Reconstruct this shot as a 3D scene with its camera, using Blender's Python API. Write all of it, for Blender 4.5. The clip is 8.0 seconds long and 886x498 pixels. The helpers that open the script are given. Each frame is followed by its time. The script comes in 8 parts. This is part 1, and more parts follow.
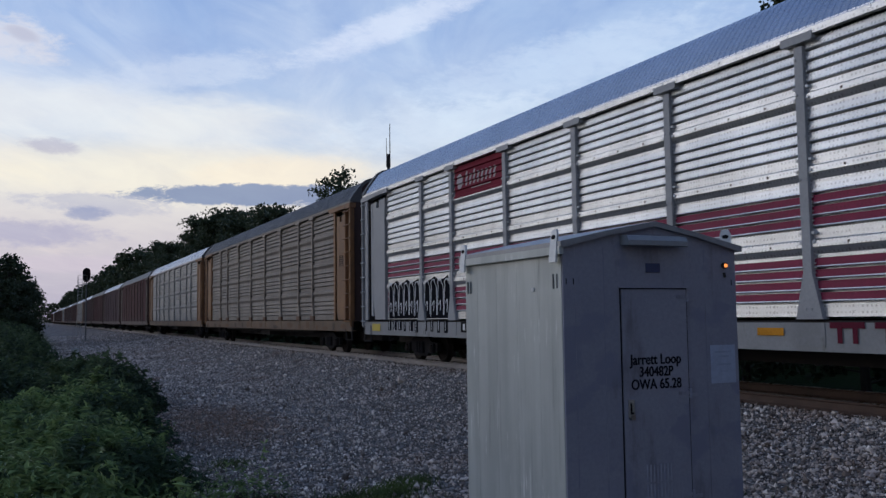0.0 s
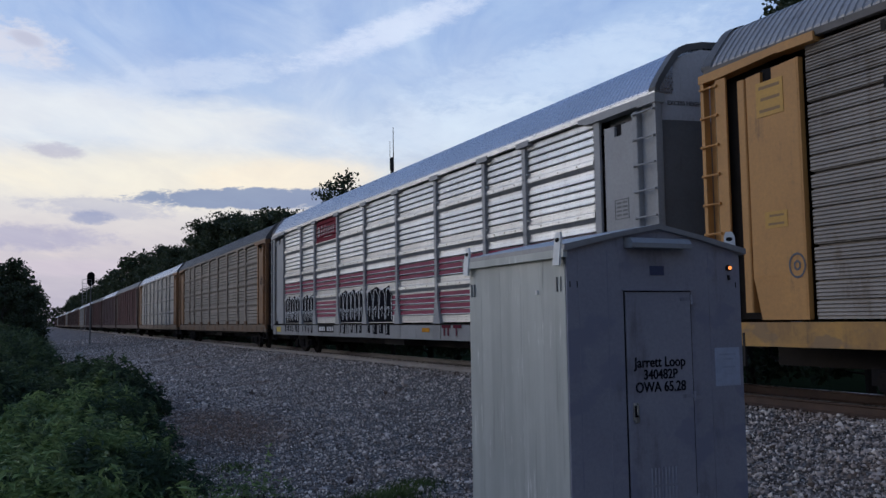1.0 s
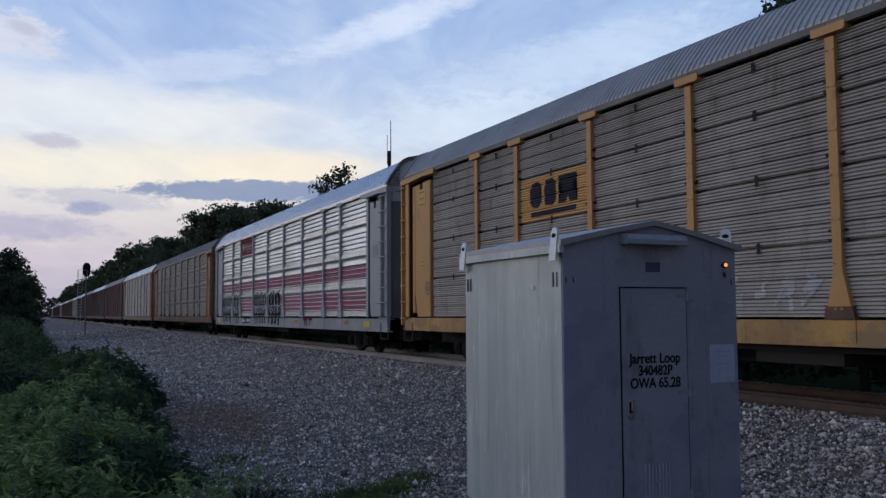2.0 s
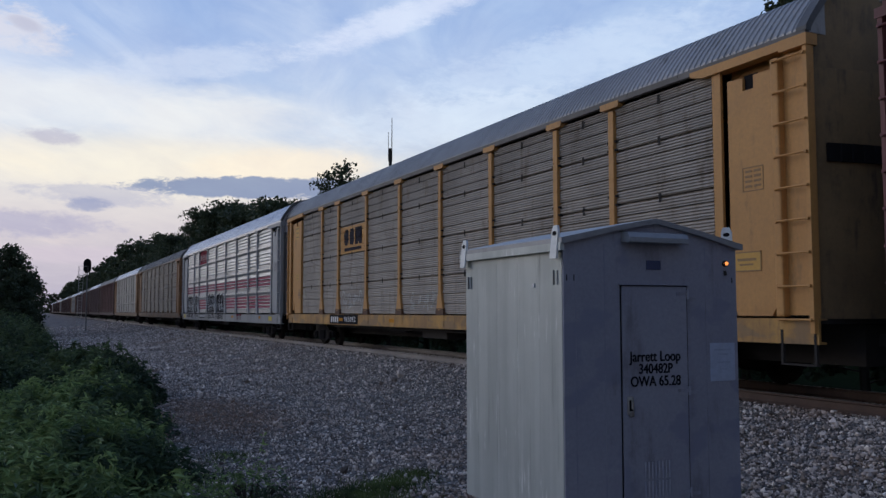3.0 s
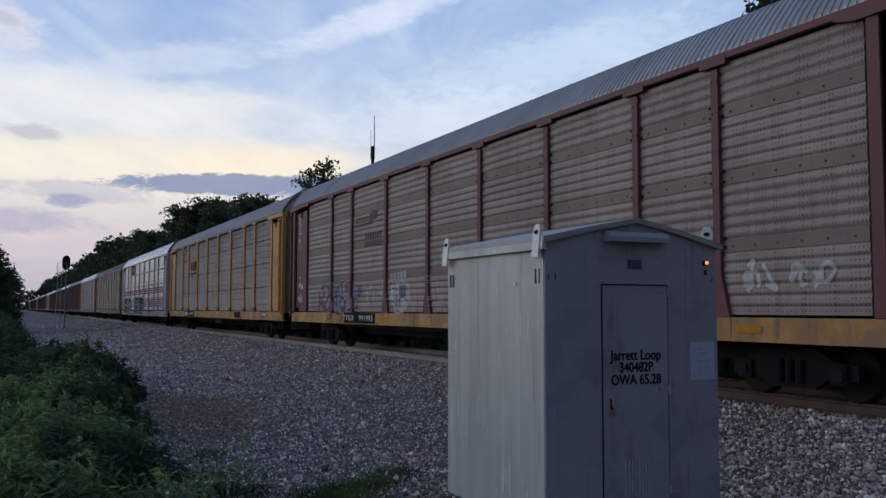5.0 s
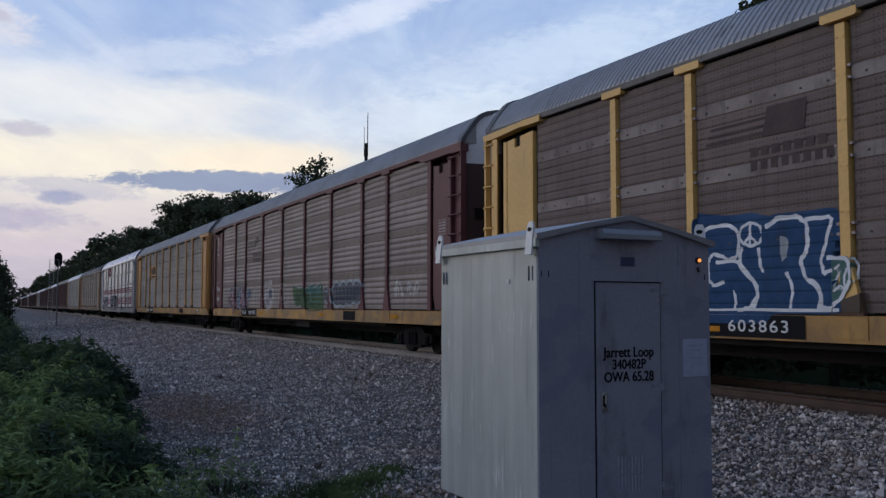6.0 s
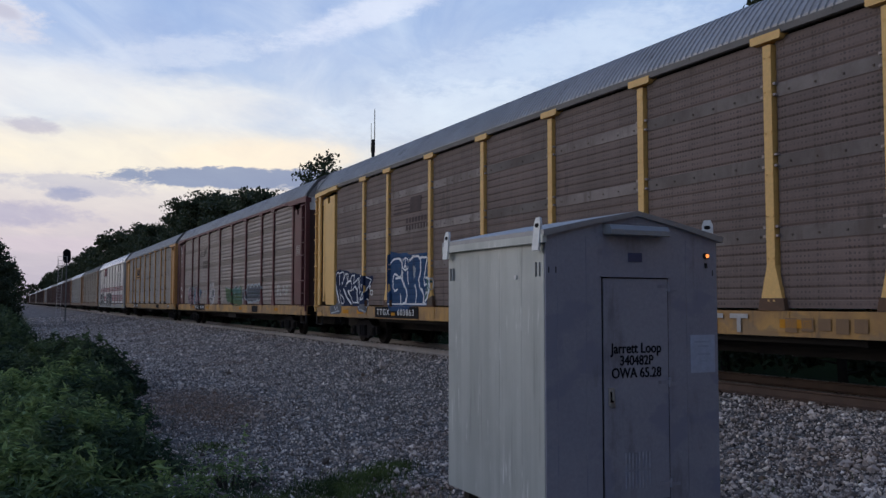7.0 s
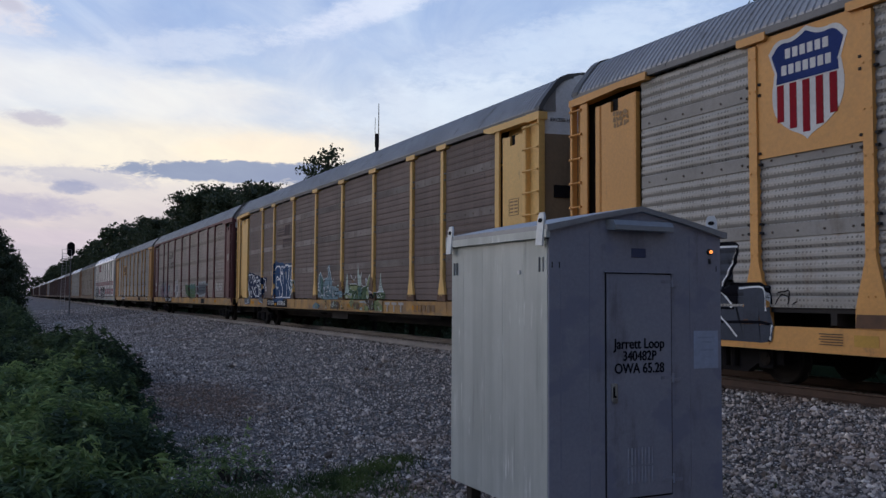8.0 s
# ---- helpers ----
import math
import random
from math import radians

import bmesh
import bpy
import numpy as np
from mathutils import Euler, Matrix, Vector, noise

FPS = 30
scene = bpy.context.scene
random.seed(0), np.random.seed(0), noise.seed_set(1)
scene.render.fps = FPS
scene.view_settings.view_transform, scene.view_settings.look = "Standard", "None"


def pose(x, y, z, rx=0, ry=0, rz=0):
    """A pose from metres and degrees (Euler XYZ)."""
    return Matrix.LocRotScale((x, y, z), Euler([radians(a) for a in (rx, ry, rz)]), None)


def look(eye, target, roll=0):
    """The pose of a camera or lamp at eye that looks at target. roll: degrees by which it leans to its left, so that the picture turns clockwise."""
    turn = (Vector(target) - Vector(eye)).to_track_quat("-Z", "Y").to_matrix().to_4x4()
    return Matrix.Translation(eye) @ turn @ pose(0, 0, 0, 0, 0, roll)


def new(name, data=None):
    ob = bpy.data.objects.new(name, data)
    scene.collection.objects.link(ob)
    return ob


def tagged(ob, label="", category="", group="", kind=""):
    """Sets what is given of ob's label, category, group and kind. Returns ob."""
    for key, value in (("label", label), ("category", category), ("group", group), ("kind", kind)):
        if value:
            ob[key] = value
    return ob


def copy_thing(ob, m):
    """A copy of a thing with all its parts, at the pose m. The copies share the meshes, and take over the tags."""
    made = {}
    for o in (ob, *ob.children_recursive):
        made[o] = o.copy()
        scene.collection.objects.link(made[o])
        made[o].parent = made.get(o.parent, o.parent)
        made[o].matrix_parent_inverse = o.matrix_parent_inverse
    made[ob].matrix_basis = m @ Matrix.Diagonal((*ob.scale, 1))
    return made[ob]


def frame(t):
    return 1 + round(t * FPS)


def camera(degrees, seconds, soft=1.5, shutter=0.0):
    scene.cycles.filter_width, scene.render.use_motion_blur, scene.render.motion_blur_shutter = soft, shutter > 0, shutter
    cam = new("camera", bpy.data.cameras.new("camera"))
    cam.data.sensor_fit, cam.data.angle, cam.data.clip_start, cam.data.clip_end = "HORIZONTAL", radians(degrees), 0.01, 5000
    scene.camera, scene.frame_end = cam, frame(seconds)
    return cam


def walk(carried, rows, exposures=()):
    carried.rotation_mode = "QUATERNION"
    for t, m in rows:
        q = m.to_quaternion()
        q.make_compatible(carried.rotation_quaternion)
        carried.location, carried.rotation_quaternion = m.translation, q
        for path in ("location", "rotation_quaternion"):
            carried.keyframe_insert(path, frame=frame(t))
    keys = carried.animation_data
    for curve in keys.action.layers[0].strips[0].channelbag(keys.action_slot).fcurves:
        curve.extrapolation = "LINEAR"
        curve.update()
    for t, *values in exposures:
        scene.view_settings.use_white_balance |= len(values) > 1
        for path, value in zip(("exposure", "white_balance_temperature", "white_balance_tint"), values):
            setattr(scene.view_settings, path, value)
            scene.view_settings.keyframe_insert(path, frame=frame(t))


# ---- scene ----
# The train runs along +Y; x is across the track; rail tops at z = 0.
cam = camera(53.55, 8.0, soft=1.42, shutter=0.03)
EYE = Vector((0.0, 0.0, 1.263))


def aim(yaw, pitch, roll):
    a, b = radians(yaw), radians(pitch)
    way = Vector((-math.sin(a) * math.cos(b), math.cos(a) * math.cos(b), math.sin(b)))
    return look(EYE, EYE + way, roll)


PATH = [
    (0, -25.085, 4.386, -0.71), (0.5, -24.876, 4.588, -0.92), (1, -24.847, 4.596, -0.84), (1.5, -25.083, 4.44, -0.47),
    (3, -25.026, 4.053, -0.068), (3.5, -25.56, 4.287, 0.03), (4, -25.82, 4.253, 0.11), (5.5, -26.448, 3.804, 0.11),
    (6, -26.634, 3.759, 0.123), (6.5, -26.444, 3.728, 0.038), (7, -26.17, 3.505, 0.081), (7.5, -26.015, 3.321, 0.196),
    (8, -25.943, 3.154, 0.348),
]
walk(cam, [(t, aim(*a)) for t, *a in PATH], [(0, 0.0, 6280, 10), (1.5, 0.02, 6280, 10.5), (4, 0.04, 6420, 11), (5.5, 0.05, 6460, 11), (8, 0.09, 6560, 11.5)])

XC = 11.21          # middle of the track
PITCH = 28.55       # coupled length of a car
START = 13.113      # middle of the silver car at 0 s


def run(t):
    """How far the train has gone at t."""
    return 12.694 * t + 0.0159 * t * (t - 8)


# ---------------------------------------------------------------- world and light
world = bpy.data.worlds.new("dusk_sky")
scene.world = world
world.use_nodes = True


def nodes_of(tree):
    tree.nodes.clear()
    return tree.nodes, tree.links


class Net:
    """Short hand for node trees."""

    def __init__(self, tree):
        self.n, self.l = nodes_of(tree)

    def put(self, node, **kw):
        nd = self.n.new(node)
        for k, val in kw.items():
            if k == "op":
                nd.operation = val
            elif k == "blend":
                nd.blend_type = val
            elif k == "kind":
                nd.data_type = val
        return nd

    def wire(self, a, b):
        self.l.new(a, b)

    def feed(self, sock, val):
        if isinstance(val, bpy.types.NodeSocket):
            self.l.new(val, sock)
        elif isinstance(val, (tuple, list)) and len(val) == 3 and sock.type == "RGBA":
            sock.default_value = (*val, 1)
        else:
            sock.default_value = val

    def math(self, op, a, b=0.0, c=0.0, clamp=False):
        nd = self.put("ShaderNodeMath", op=op)
        nd.use_clamp = clamp
        for s, val in zip(nd.inputs, (a, b, c)):
            self.feed(s, val)
        return nd.outputs[0]

    def vmath(self, op, a, b=(0, 0, 0)):
        nd = self.put("ShaderNodeVectorMath", op=op)
        self.feed(nd.inputs[0], a)
        self.feed(nd.inputs[1], b)
        return nd.outputs["Value"] if op in ("DOT_PRODUCT", "LENGTH") else nd.outputs["Vector"]

    def mix(self, f, a, b, blend="MIX"):
        nd = self.put("ShaderNodeMix", kind="RGBA", blend=blend)
        self.feed(nd.inputs[0], f)
        self.feed(nd.inputs[6], a)
        self.feed(nd.inputs[7], b)
        return nd.outputs[2]

    def noise(self, vec, scale, detail=4.0, rough=0.55, distort=0.0):
        nd = self.put("ShaderNodeTexNoise")
        self.feed(nd.inputs["Vector"], vec)
        nd.inputs["Scale"].default_value, nd.inputs["Detail"].default_value = scale, detail
        nd.inputs["Roughness"].default_value, nd.inputs["Distortion"].default_value = rough, distort
        return nd.outputs["Fac"]

    def ramp(self, f, stops):
        nd = self.put("ShaderNodeValToRGB")
        self.feed(nd.inputs[0], f)
        el = nd.color_ramp.elements
        while len(el) < len(stops):
            el.new(0.5)
        for e, (at, col) in zip(el, stops):
            e.position = at
            e.color = (*col, 1) if isinstance(col, tuple) else (col, col, col, 1)
        return nd.outputs[0]

    def step(self, x, lo, hi):
        nd = self.put("ShaderNodeMapRange")
        nd.interpolation_type = "SMOOTHSTEP"
        self.feed(nd.inputs[0], x)
        self.feed(nd.inputs[1], lo)
        self.feed(nd.inputs[2], hi)
        return nd.outputs[0]

    def comb(self, x, y, z):
        nd = self.put("ShaderNodeCombineXYZ")
        for s, val in zip(nd.inputs, (x, y, z)):
            self.feed(s, val)
        return nd.outputs[0]

    def split(self, vec):
        nd = self.put("ShaderNodeSeparateXYZ")
        self.feed(nd.inputs[0], vec)
        return nd.outputs


def make_sky():
    w = Net(world.node_tree)
    way = w.vmath("NORMALIZE", w.put("ShaderNodeTexCoord").outputs["Generated"])
    x, y, z = w.split(way)
    up = w.math("MAXIMUM", z, 0.0)
    # degrees of bearing (from the track, to the right) and of height
    az = w.math("MULTIPLY", w.math("ARCTAN2", x, y), 57.2958)
    el = w.math("MULTIPLY", w.math("ARCSINE", z), 57.2958)
    sky = w.put("ShaderNodeTexSky")
    sky.sky_type, sky.sun_disc = "NISHITA", False
    sky.sun_elevation, sky.sun_rotation = radians(6), radians(-35)
    sky.air_density, sky.dust_density, sky.ozone_density = 1.0, 0.6, 4.0
    clear = w.mix(1.0, sky.outputs[0], (0.10, 0.10, 0.10), "MULTIPLY")
    rise = w.math("DIVIDE", el, 60)
    blue = w.ramp(rise, [
        (0.0, (0.42, 0.41, 0.54)), (0.07, (0.55, 0.51, 0.60)), (0.13, (0.68, 0.69, 0.74)), (0.19, (0.57, 0.67, 0.81)),
        (0.27, (0.40, 0.53, 0.79)), (0.36, (0.25, 0.40, 0.72)), (0.9, (0.11, 0.24, 0.58))])
    open_sky = w.mix(0.12, blue, clear)
    warm = w.ramp(rise, [
        (0.0, (0.52, 0.46, 0.54)), (0.06, (0.70, 0.61, 0.61)), (0.11, (0.90, 0.79, 0.67)), (0.15, (0.95, 0.86, 0.71)), (0.195, (0.82, 0.83, 0.84)),
        (0.28, (0.62, 0.71, 0.85)), (0.42, (0.46, 0.57, 0.76)), (0.9, (0.36, 0.46, 0.66))])
    cool = w.ramp(rise, [
        (0.0, (0.46, 0.46, 0.58)), (0.10, (0.60, 0.66, 0.76)), (0.20, (0.62, 0.73, 0.84)), (0.30, (0.52, 0.65, 0.83)), (0.5, (0.46, 0.57, 0.76)), (0.9, (0.36, 0.46, 0.66))])
    cloud_col = w.mix(w.step(az, 14.0, 34.0), warm, cool)
    # thin veil of cloud on one level, so that it draws together towards the horizon
    div = w.math("ADD", up, 0.11)
    flat = w.comb(w.math("DIVIDE", x, div), w.math("DIVIDE", y, div), 0.0)
    turn = w.put("ShaderNodeVectorRotate")
    turn.inputs["Angle"].default_value = radians(28)
    w.feed(turn.inputs["Vector"], flat)
    flat = turn.outputs[0]
    veil = w.noise(w.vmath("MULTIPLY", flat, (1.0, 0.5, 1.0)), 0.75, 6.0, 0.55, 0.6)
    fine = w.noise(w.vmath("MULTIPLY", flat, (1.5, 0.6, 1.0)), 2.3, 8.0, 0.62, 0.9)
    amount = w.step(w.math("ADD", w.math("MULTIPLY", veil, 0.62), w.math("MULTIPLY", fine, 0.38)), 0.34, 0.68)
    low = w.math("SUBTRACT", 1.0, w.step(el, 5, 15))
    amount = w.math("MAXIMUM", amount, w.math("MULTIPLY", low, 0.6))
    col = w.mix(amount, open_sky, cloud_col)
    skyc = w.comb(az, w.math("MULTIPLY", el, 3.0), 0.0)
    puff = w.noise(skyc, 0.22, 6.0, 0.62, 0.5)
    ragged = w.noise(w.comb(az, w.math("MULTIPLY", el, 2.4), 3.0), 0.75, 8.0, 0.68, 0.3)

    def bank(a0, e0, wa, we, tint, power, tilt=0.0, soft=0.5, rag=3.0, lump=None):
        """One cloud: its bearing and height, its half width and half height, in degrees."""
        nonlocal col
        da = w.math("SUBTRACT", az, a0)
        de = w.math("SUBTRACT", w.math("SUBTRACT", el, e0), w.math("MULTIPLY", da, tilt))
        q = w.math("ADD", w.math("POWER", w.math("ABSOLUTE", w.math("DIVIDE", da, wa)), 2.0), w.math("POWER", w.math("ABSOLUTE", w.math("DIVIDE", de, we)), 2.0))
        q = w.math("ADD", q, w.math("MULTIPLY", w.math("SUBTRACT", lump or puff, 0.5), rag))
        f = w.math("MULTIPLY", w.math("SUBTRACT", 1.0, w.step(q, 1.0 - soft, 1.0 + soft)), power)
        col = w.mix(f, col, tint)

    # warm light where the sun went down, and the clouds before it
    bank(8.0, 9.0, 12.0, 1.8, (0.97, 0.88, 0.70), 0.75, 0.0, 1.0, 1.6)
    bank(14.5, 9.2, 5.5, 1.1, (1.0, 0.86, 0.66), 0.6, 0.06, 0.7, 2.0, ragged)
    bank(2.0, 12.6, 9.0, 1.6, (0.84, 0.84, 0.82), 0.7, 0.0, 1.0, 2.4)
    bank(10.5, 12.3, 5.0, 1.5, (0.86, 0.85, 0.81), 0.65, 0.05, 1.0, 2.4)
    bank(13.3, 7.9, 8.2, 0.66, (0.27, 0.325, 0.46), 0.95, 0.015, 0.3, 3.0, ragged)
    bank(3.6, 7.1, 4.2, 0.6, (0.50, 0.50, 0.59), 0.6, -0.03, 0.7, 4.6, ragged)
    bank(2.9, 6.5, 1.2, 0.42, (0.34, 0.37, 0.52), 0.8, 0.0, 0.7, 3.0, ragged)
    bank(0.9, 10.4, 1.4, 0.4, (0.50, 0.48, 0.57), 0.7, -0.06, 0.9, 4.2, ragged)
    bank(-1.5, 16.4, 2.6, 1.1, (0.78, 0.75, 0.77), 0.7, -0.1, 1.0, 4.5, ragged)
    bank(-0.9, 16.7, 0.9, 0.35, (0.50, 0.50, 0.60), 0.6, -0.2, 0.9, 3.0, ragged)
    bank(-1.0, 5.2, 5.0, 0.7, (0.44, 0.42, 0.55), 0.7, 0.0, 0.9, 4.0, ragged)
    bank(3.5, 3.4, 7.0, 0.5, (0.66, 0.57, 0.62), 0.6, 0.0, 0.8, 2.0, ragged)
    bank(22.0, 18.7, 6.0, 0.9, (0.76, 0.81, 0.92), 0.7, 0.34, 1.0, 3.2, ragged)
    bank(9.0, 15.4, 5.5, 0.9, (0.70, 0.76, 0.86), 0.5, 0.16, 1.0, 4.0, ragged)
    bank(33.0, 16.0, 9.0, 1.6, (0.66, 0.76, 0.89), 0.5, 0.2, 1.0, 4.5, ragged)
    bank(27.0, 12.5, 8.0, 1.4, (0.74, 0.82, 0.90), 0.5, 0.1, 1.0, 4.5, ragged)
    # the sky is brightest to the side where the sun set, and dull away from it
    lit = w.step(w.vmath("DOT_PRODUCT", way, (-0.80, 0.58, 0.15)), -0.75, 0.85)
    # fine mottling of the cloud sheet
    mott = w.noise(w.vmath("MULTIPLY", flat, (1.0, 0.55, 1.0)), 4.2, 7.0, 0.6, 0.6)
    mott = w.math("ADD", 0.88, w.math("MULTIPLY", mott, 0.24))
    col = w.mix(1.0, col, w.comb(w.math("MULTIPLY", mott, 0.985), mott, w.math("ADD", w.math("MULTIPLY", mott, 0.6), 0.43)), "MULTIPLY")
    side = w.math("ADD", 0.36, w.math("MULTIPLY", lit, 0.54))
    side = w.mix(w.step(az, -14.0, -2.0), w.comb(side, side, side), w.comb(1.0, 1.0, 1.0))
    back = w.math("ADD", 0.36, w.math("MULTIPLY", lit, 0.54))
    side = w.mix(w.math("MULTIPLY", w.step(az, 55.0, 110.0), 1.0), side, w.comb(back, back, back))
    col = w.mix(1.0, col, side, "MULTIPLY")
    # below the horizon: dull ground
    col = w.mix(w.step(z, -0.03, 0.0), (0.06, 0.06, 0.055), col)
    bg = w.put("ShaderNodeBackground")
    w.feed(bg.inputs[0], col)
    bg.inputs[1].default_value = 1.0
    w.wire(bg.outputs[0], w.put("ShaderNodeOutputWorld").inputs[0])


make_sky()
sun = new("sun", bpy.data.lights.new("sun", "SUN"))
sun.data.energy, sun.data.angle, sun.data.color = 0.5, radians(40), (1.0, 0.90, 0.80)
sun.matrix_world = look((-30.0, 40.0, 30.0), (-30.0 + 30 * math.sin(radians(52)), 40.0 - 30 * math.cos(radians(52)), 30.0 - 30 * math.tan(radians(13))))

# ---------------------------------------------------------------- materials
MATS = {}


def mat(name, c1, c2=None, rough=0.6, metal=0.0, big=0.8, fine=18.0, bump=0.15, dirt=None, dirt_amount=0.0, perf=0.0, vary=0.0, glow=0.0, spec=0.5, patch=None):
    """A painted, metal or natural surface: large blotches from c1 to c2, fine grain, dirt that runs down, small holes."""
    if name in MATS:
        return MATS[name]
    m = bpy.data.materials.new(name)
    m.use_nodes = True
    w = Net(m.node_tree)
    tc = w.put("ShaderNodeTexCoord").outputs["Object"]
    rnd = w.put("ShaderNodeObjectInfo").outputs["Random"]
    p = w.vmath("ADD", tc, w.comb(w.math("MULTIPLY", rnd, 37.0), w.math("MULTIPLY", rnd, 91.0), w.math("MULTIPLY", rnd, 13.0)))
    c2 = c2 or tuple(v * 0.8 for v in c1)
    blot = w.step(w.noise(p, big, 5.0, 0.6), 0.3, 0.7)
    col = w.mix(blot, c1, c2)
    grain = w.noise(p, fine, 4.0, 0.65)
    g = w.math("ADD", 0.78, w.math("MULTIPLY", grain, 0.44))
    col = w.mix(1.0, col, w.comb(g, g, g), "MULTIPLY")
    if vary:
        q = w.math("ADD", 1.0 - vary, w.math("MULTIPLY", rnd, 2 * vary))
        col = w.mix(1.0, col, w.comb(q, q, q), "MULTIPLY")
    if patch:
        f = w.step(w.noise(w.vmath("MULTIPLY", p, (1.0, 0.8, 1.5)), 1.5, 4.0, 0.55), 0.53, 0.60)
        col = w.mix(w.math("MULTIPLY", f, 0.8), col, patch)
    if dirt:
        run_down = w.noise(w.vmath("MULTIPLY", p, (1.0, 1.0, 0.16)), 4.0, 6.0, 0.7)
        spots = w.noise(p, 1.7, 6.0, 0.7)
        d = w.math("ADD", w.math("MULTIPLY", run_down, 0.6), w.math("MULTIPLY", spots, 0.4))
        lo = 0.62 - 0.3 * dirt_amount
        col = w.mix(w.math("MULTIPLY", w.step(d, lo, lo + 0.16), 0.85), col, dirt)
    hole = None
    if perf:
        x, y, z = w.split(tc)
        # rows of small punched holes
        a = w.math("LESS_THAN", w.math("FRACT", w.math("MULTIPLY", y, 15.0)), 0.42)
        a = w.math("MULTIPLY", a, w.math("ADD", 0.3, w.math("MULTIPLY", w.math("LESS_THAN", w.math("FRACT", w.math("MULTIPLY", y, 2.5)), 0.62), 0.7)))
        b = w.math("LESS_THAN", w.math("FRACT", w.math("MULTIPLY", z, 12.12)), 0.34)
        k = w.math("ADD", 0.35, w.math("MULTIPLY", w.step(w.noise(p, 2.2, 2.0), 0.3, 0.6), 0.65))
        rows = w.math("MULTIPLY", w.math("MULTIPLY", a, b), k)
        # columns of rivets
        c = w.math("LESS_THAN", w.math("FRACT", w.math("ADD", w.math("MULTIPLY", y, 2.0), 0.5)), 0.05)
        d = w.math("LESS_THAN", w.math("FRACT", w.math("MULTIPLY", z, 12.12)), 0.5)
        hole = w.math("MAXIMUM", w.math("MULTIPLY", rows, 0.9), w.math("MULTIPLY", w.math("MULTIPLY", c, d), 0.8))
        col = w.mix(w.math("MULTIPLY", hole, 0.72 * perf), col, (0.03, 0.025, 0.022))
    bs = w.put("ShaderNodeBsdfPrincipled")
    w.feed(bs.inputs["Base Color"], col)
    w.feed(bs.inputs["Roughness"], w.math("ADD", rough - 0.1, w.math("MULTIPLY", grain, 0.2), clamp=True))
    bs.inputs["Metallic"].default_value = metal
    bs.inputs["Specular IOR Level"].default_value = spec
    if glow:
        bs.inputs["Emission Color"].default_value = (*c1, 1)
        bs.inputs["Emission Strength"].default_value = glow
    if bump:
        bp = w.put("ShaderNodeBump")
        bp.inputs["Strength"].default_value, bp.inputs["Distance"].default_value = bump, 0.02
        w.feed(bp.inputs["Height"], grain)
        w.wire(bp.outputs[0], bs.inputs["Normal"])
    w.wire(bs.outputs[0], w.put("ShaderNodeOutputMaterial").inputs[0])
    MATS[name] = m
    return m


def leaf_mat(name, c1, c2, c3, patch=1.6):
    m = bpy.data.materials.new(name)
    m.use_nodes = True
    w = Net(m.node_tree)
    isl = w.put("ShaderNodeNewGeometry").outputs["Random Per Island"]
    tc = w.put("ShaderNodeTexCoord").outputs["Object"]
    col = w.mix(isl, c1, c2)
    col = w.mix(w.step(w.noise(tc, patch, 4.0, 0.65), 0.42, 0.60), col, c3)
    bs = w.put("ShaderNodeBsdfPrincipled")
    w.feed(bs.inputs["Base Color"], col)
    bs.inputs["Roughness"].default_value = 0.6
    bs.inputs["Specular IOR Level"].default_value = 0.25
    tr = w.put("ShaderNodeBsdfTranslucent")
    w.feed(tr.inputs[0], col)
    mx = w.put("ShaderNodeMixShader")
    mx.inputs[0].default_value = 0.25
    w.wire(bs.outputs[0], mx.inputs[1])
    w.wire(tr.outputs[0], mx.inputs[2])
    w.wire(mx.outputs[0], w.put("ShaderNodeOutputMaterial").inputs[0])
    return m


def streaked(name, c1, c2, pale):
    """Old bare aluminium: upright bands, chalky runs and small bright scuffs."""
    m = bpy.data.materials.new(name)
    m.use_nodes = True
    w = Net(m.node_tree)
    tc = w.put("ShaderNodeTexCoord").outputs["Object"]
    bands = w.noise(w.vmath("MULTIPLY", tc, (1.0, 1.0, 0.05)), 5.0, 4.0, 0.6)
    cloud = w.noise(tc, 1.3, 5.0, 0.6)
    col = w.mix(w.step(w.math("ADD", w.math("MULTIPLY", bands, 0.6), w.math("MULTIPLY", cloud, 0.4)), 0.38, 0.62), c1, c2)
    runs = w.noise(w.vmath("MULTIPLY", tc, (1.0, 1.0, 0.10)), 17.0, 6.0, 0.7)
    where = w.step(w.noise(tc, 2.1, 4.0, 0.6), 0.47, 0.66)
    col = w.mix(w.math("MULTIPLY", w.math("MULTIPLY", w.step(runs, 0.52, 0.68), where), 0.75), col, pale)
    scuff = w.noise(w.vmath("MULTIPLY", tc, (1.0, 1.0, 0.45)), 30.0, 5.0, 0.75)
    col = w.mix(w.math("MULTIPLY", w.step(scuff, 0.66, 0.74), 0.6), col, pale)
    grime = w.noise(w.vmath("MULTIPLY", tc, (1.0, 1.0, 0.07)), 9.0, 5.0, 0.65)
    col = w.mix(w.math("MULTIPLY", w.step(grime, 0.58, 0.72), 0.5), col, (0.24, 0.25, 0.25))
    bs = w.put("ShaderNodeBsdfPrincipled")
    w.feed(bs.inputs["Base Color"], col)
    w.feed(bs.inputs["Roughness"], w.math("ADD", 0.34, w.math("MULTIPLY", cloud, 0.2)))
    bs.inputs["Metallic"].default_value = 0.2
    w.wire(bs.outputs[0], w.put("ShaderNodeOutputMaterial").inputs[0])
    return m


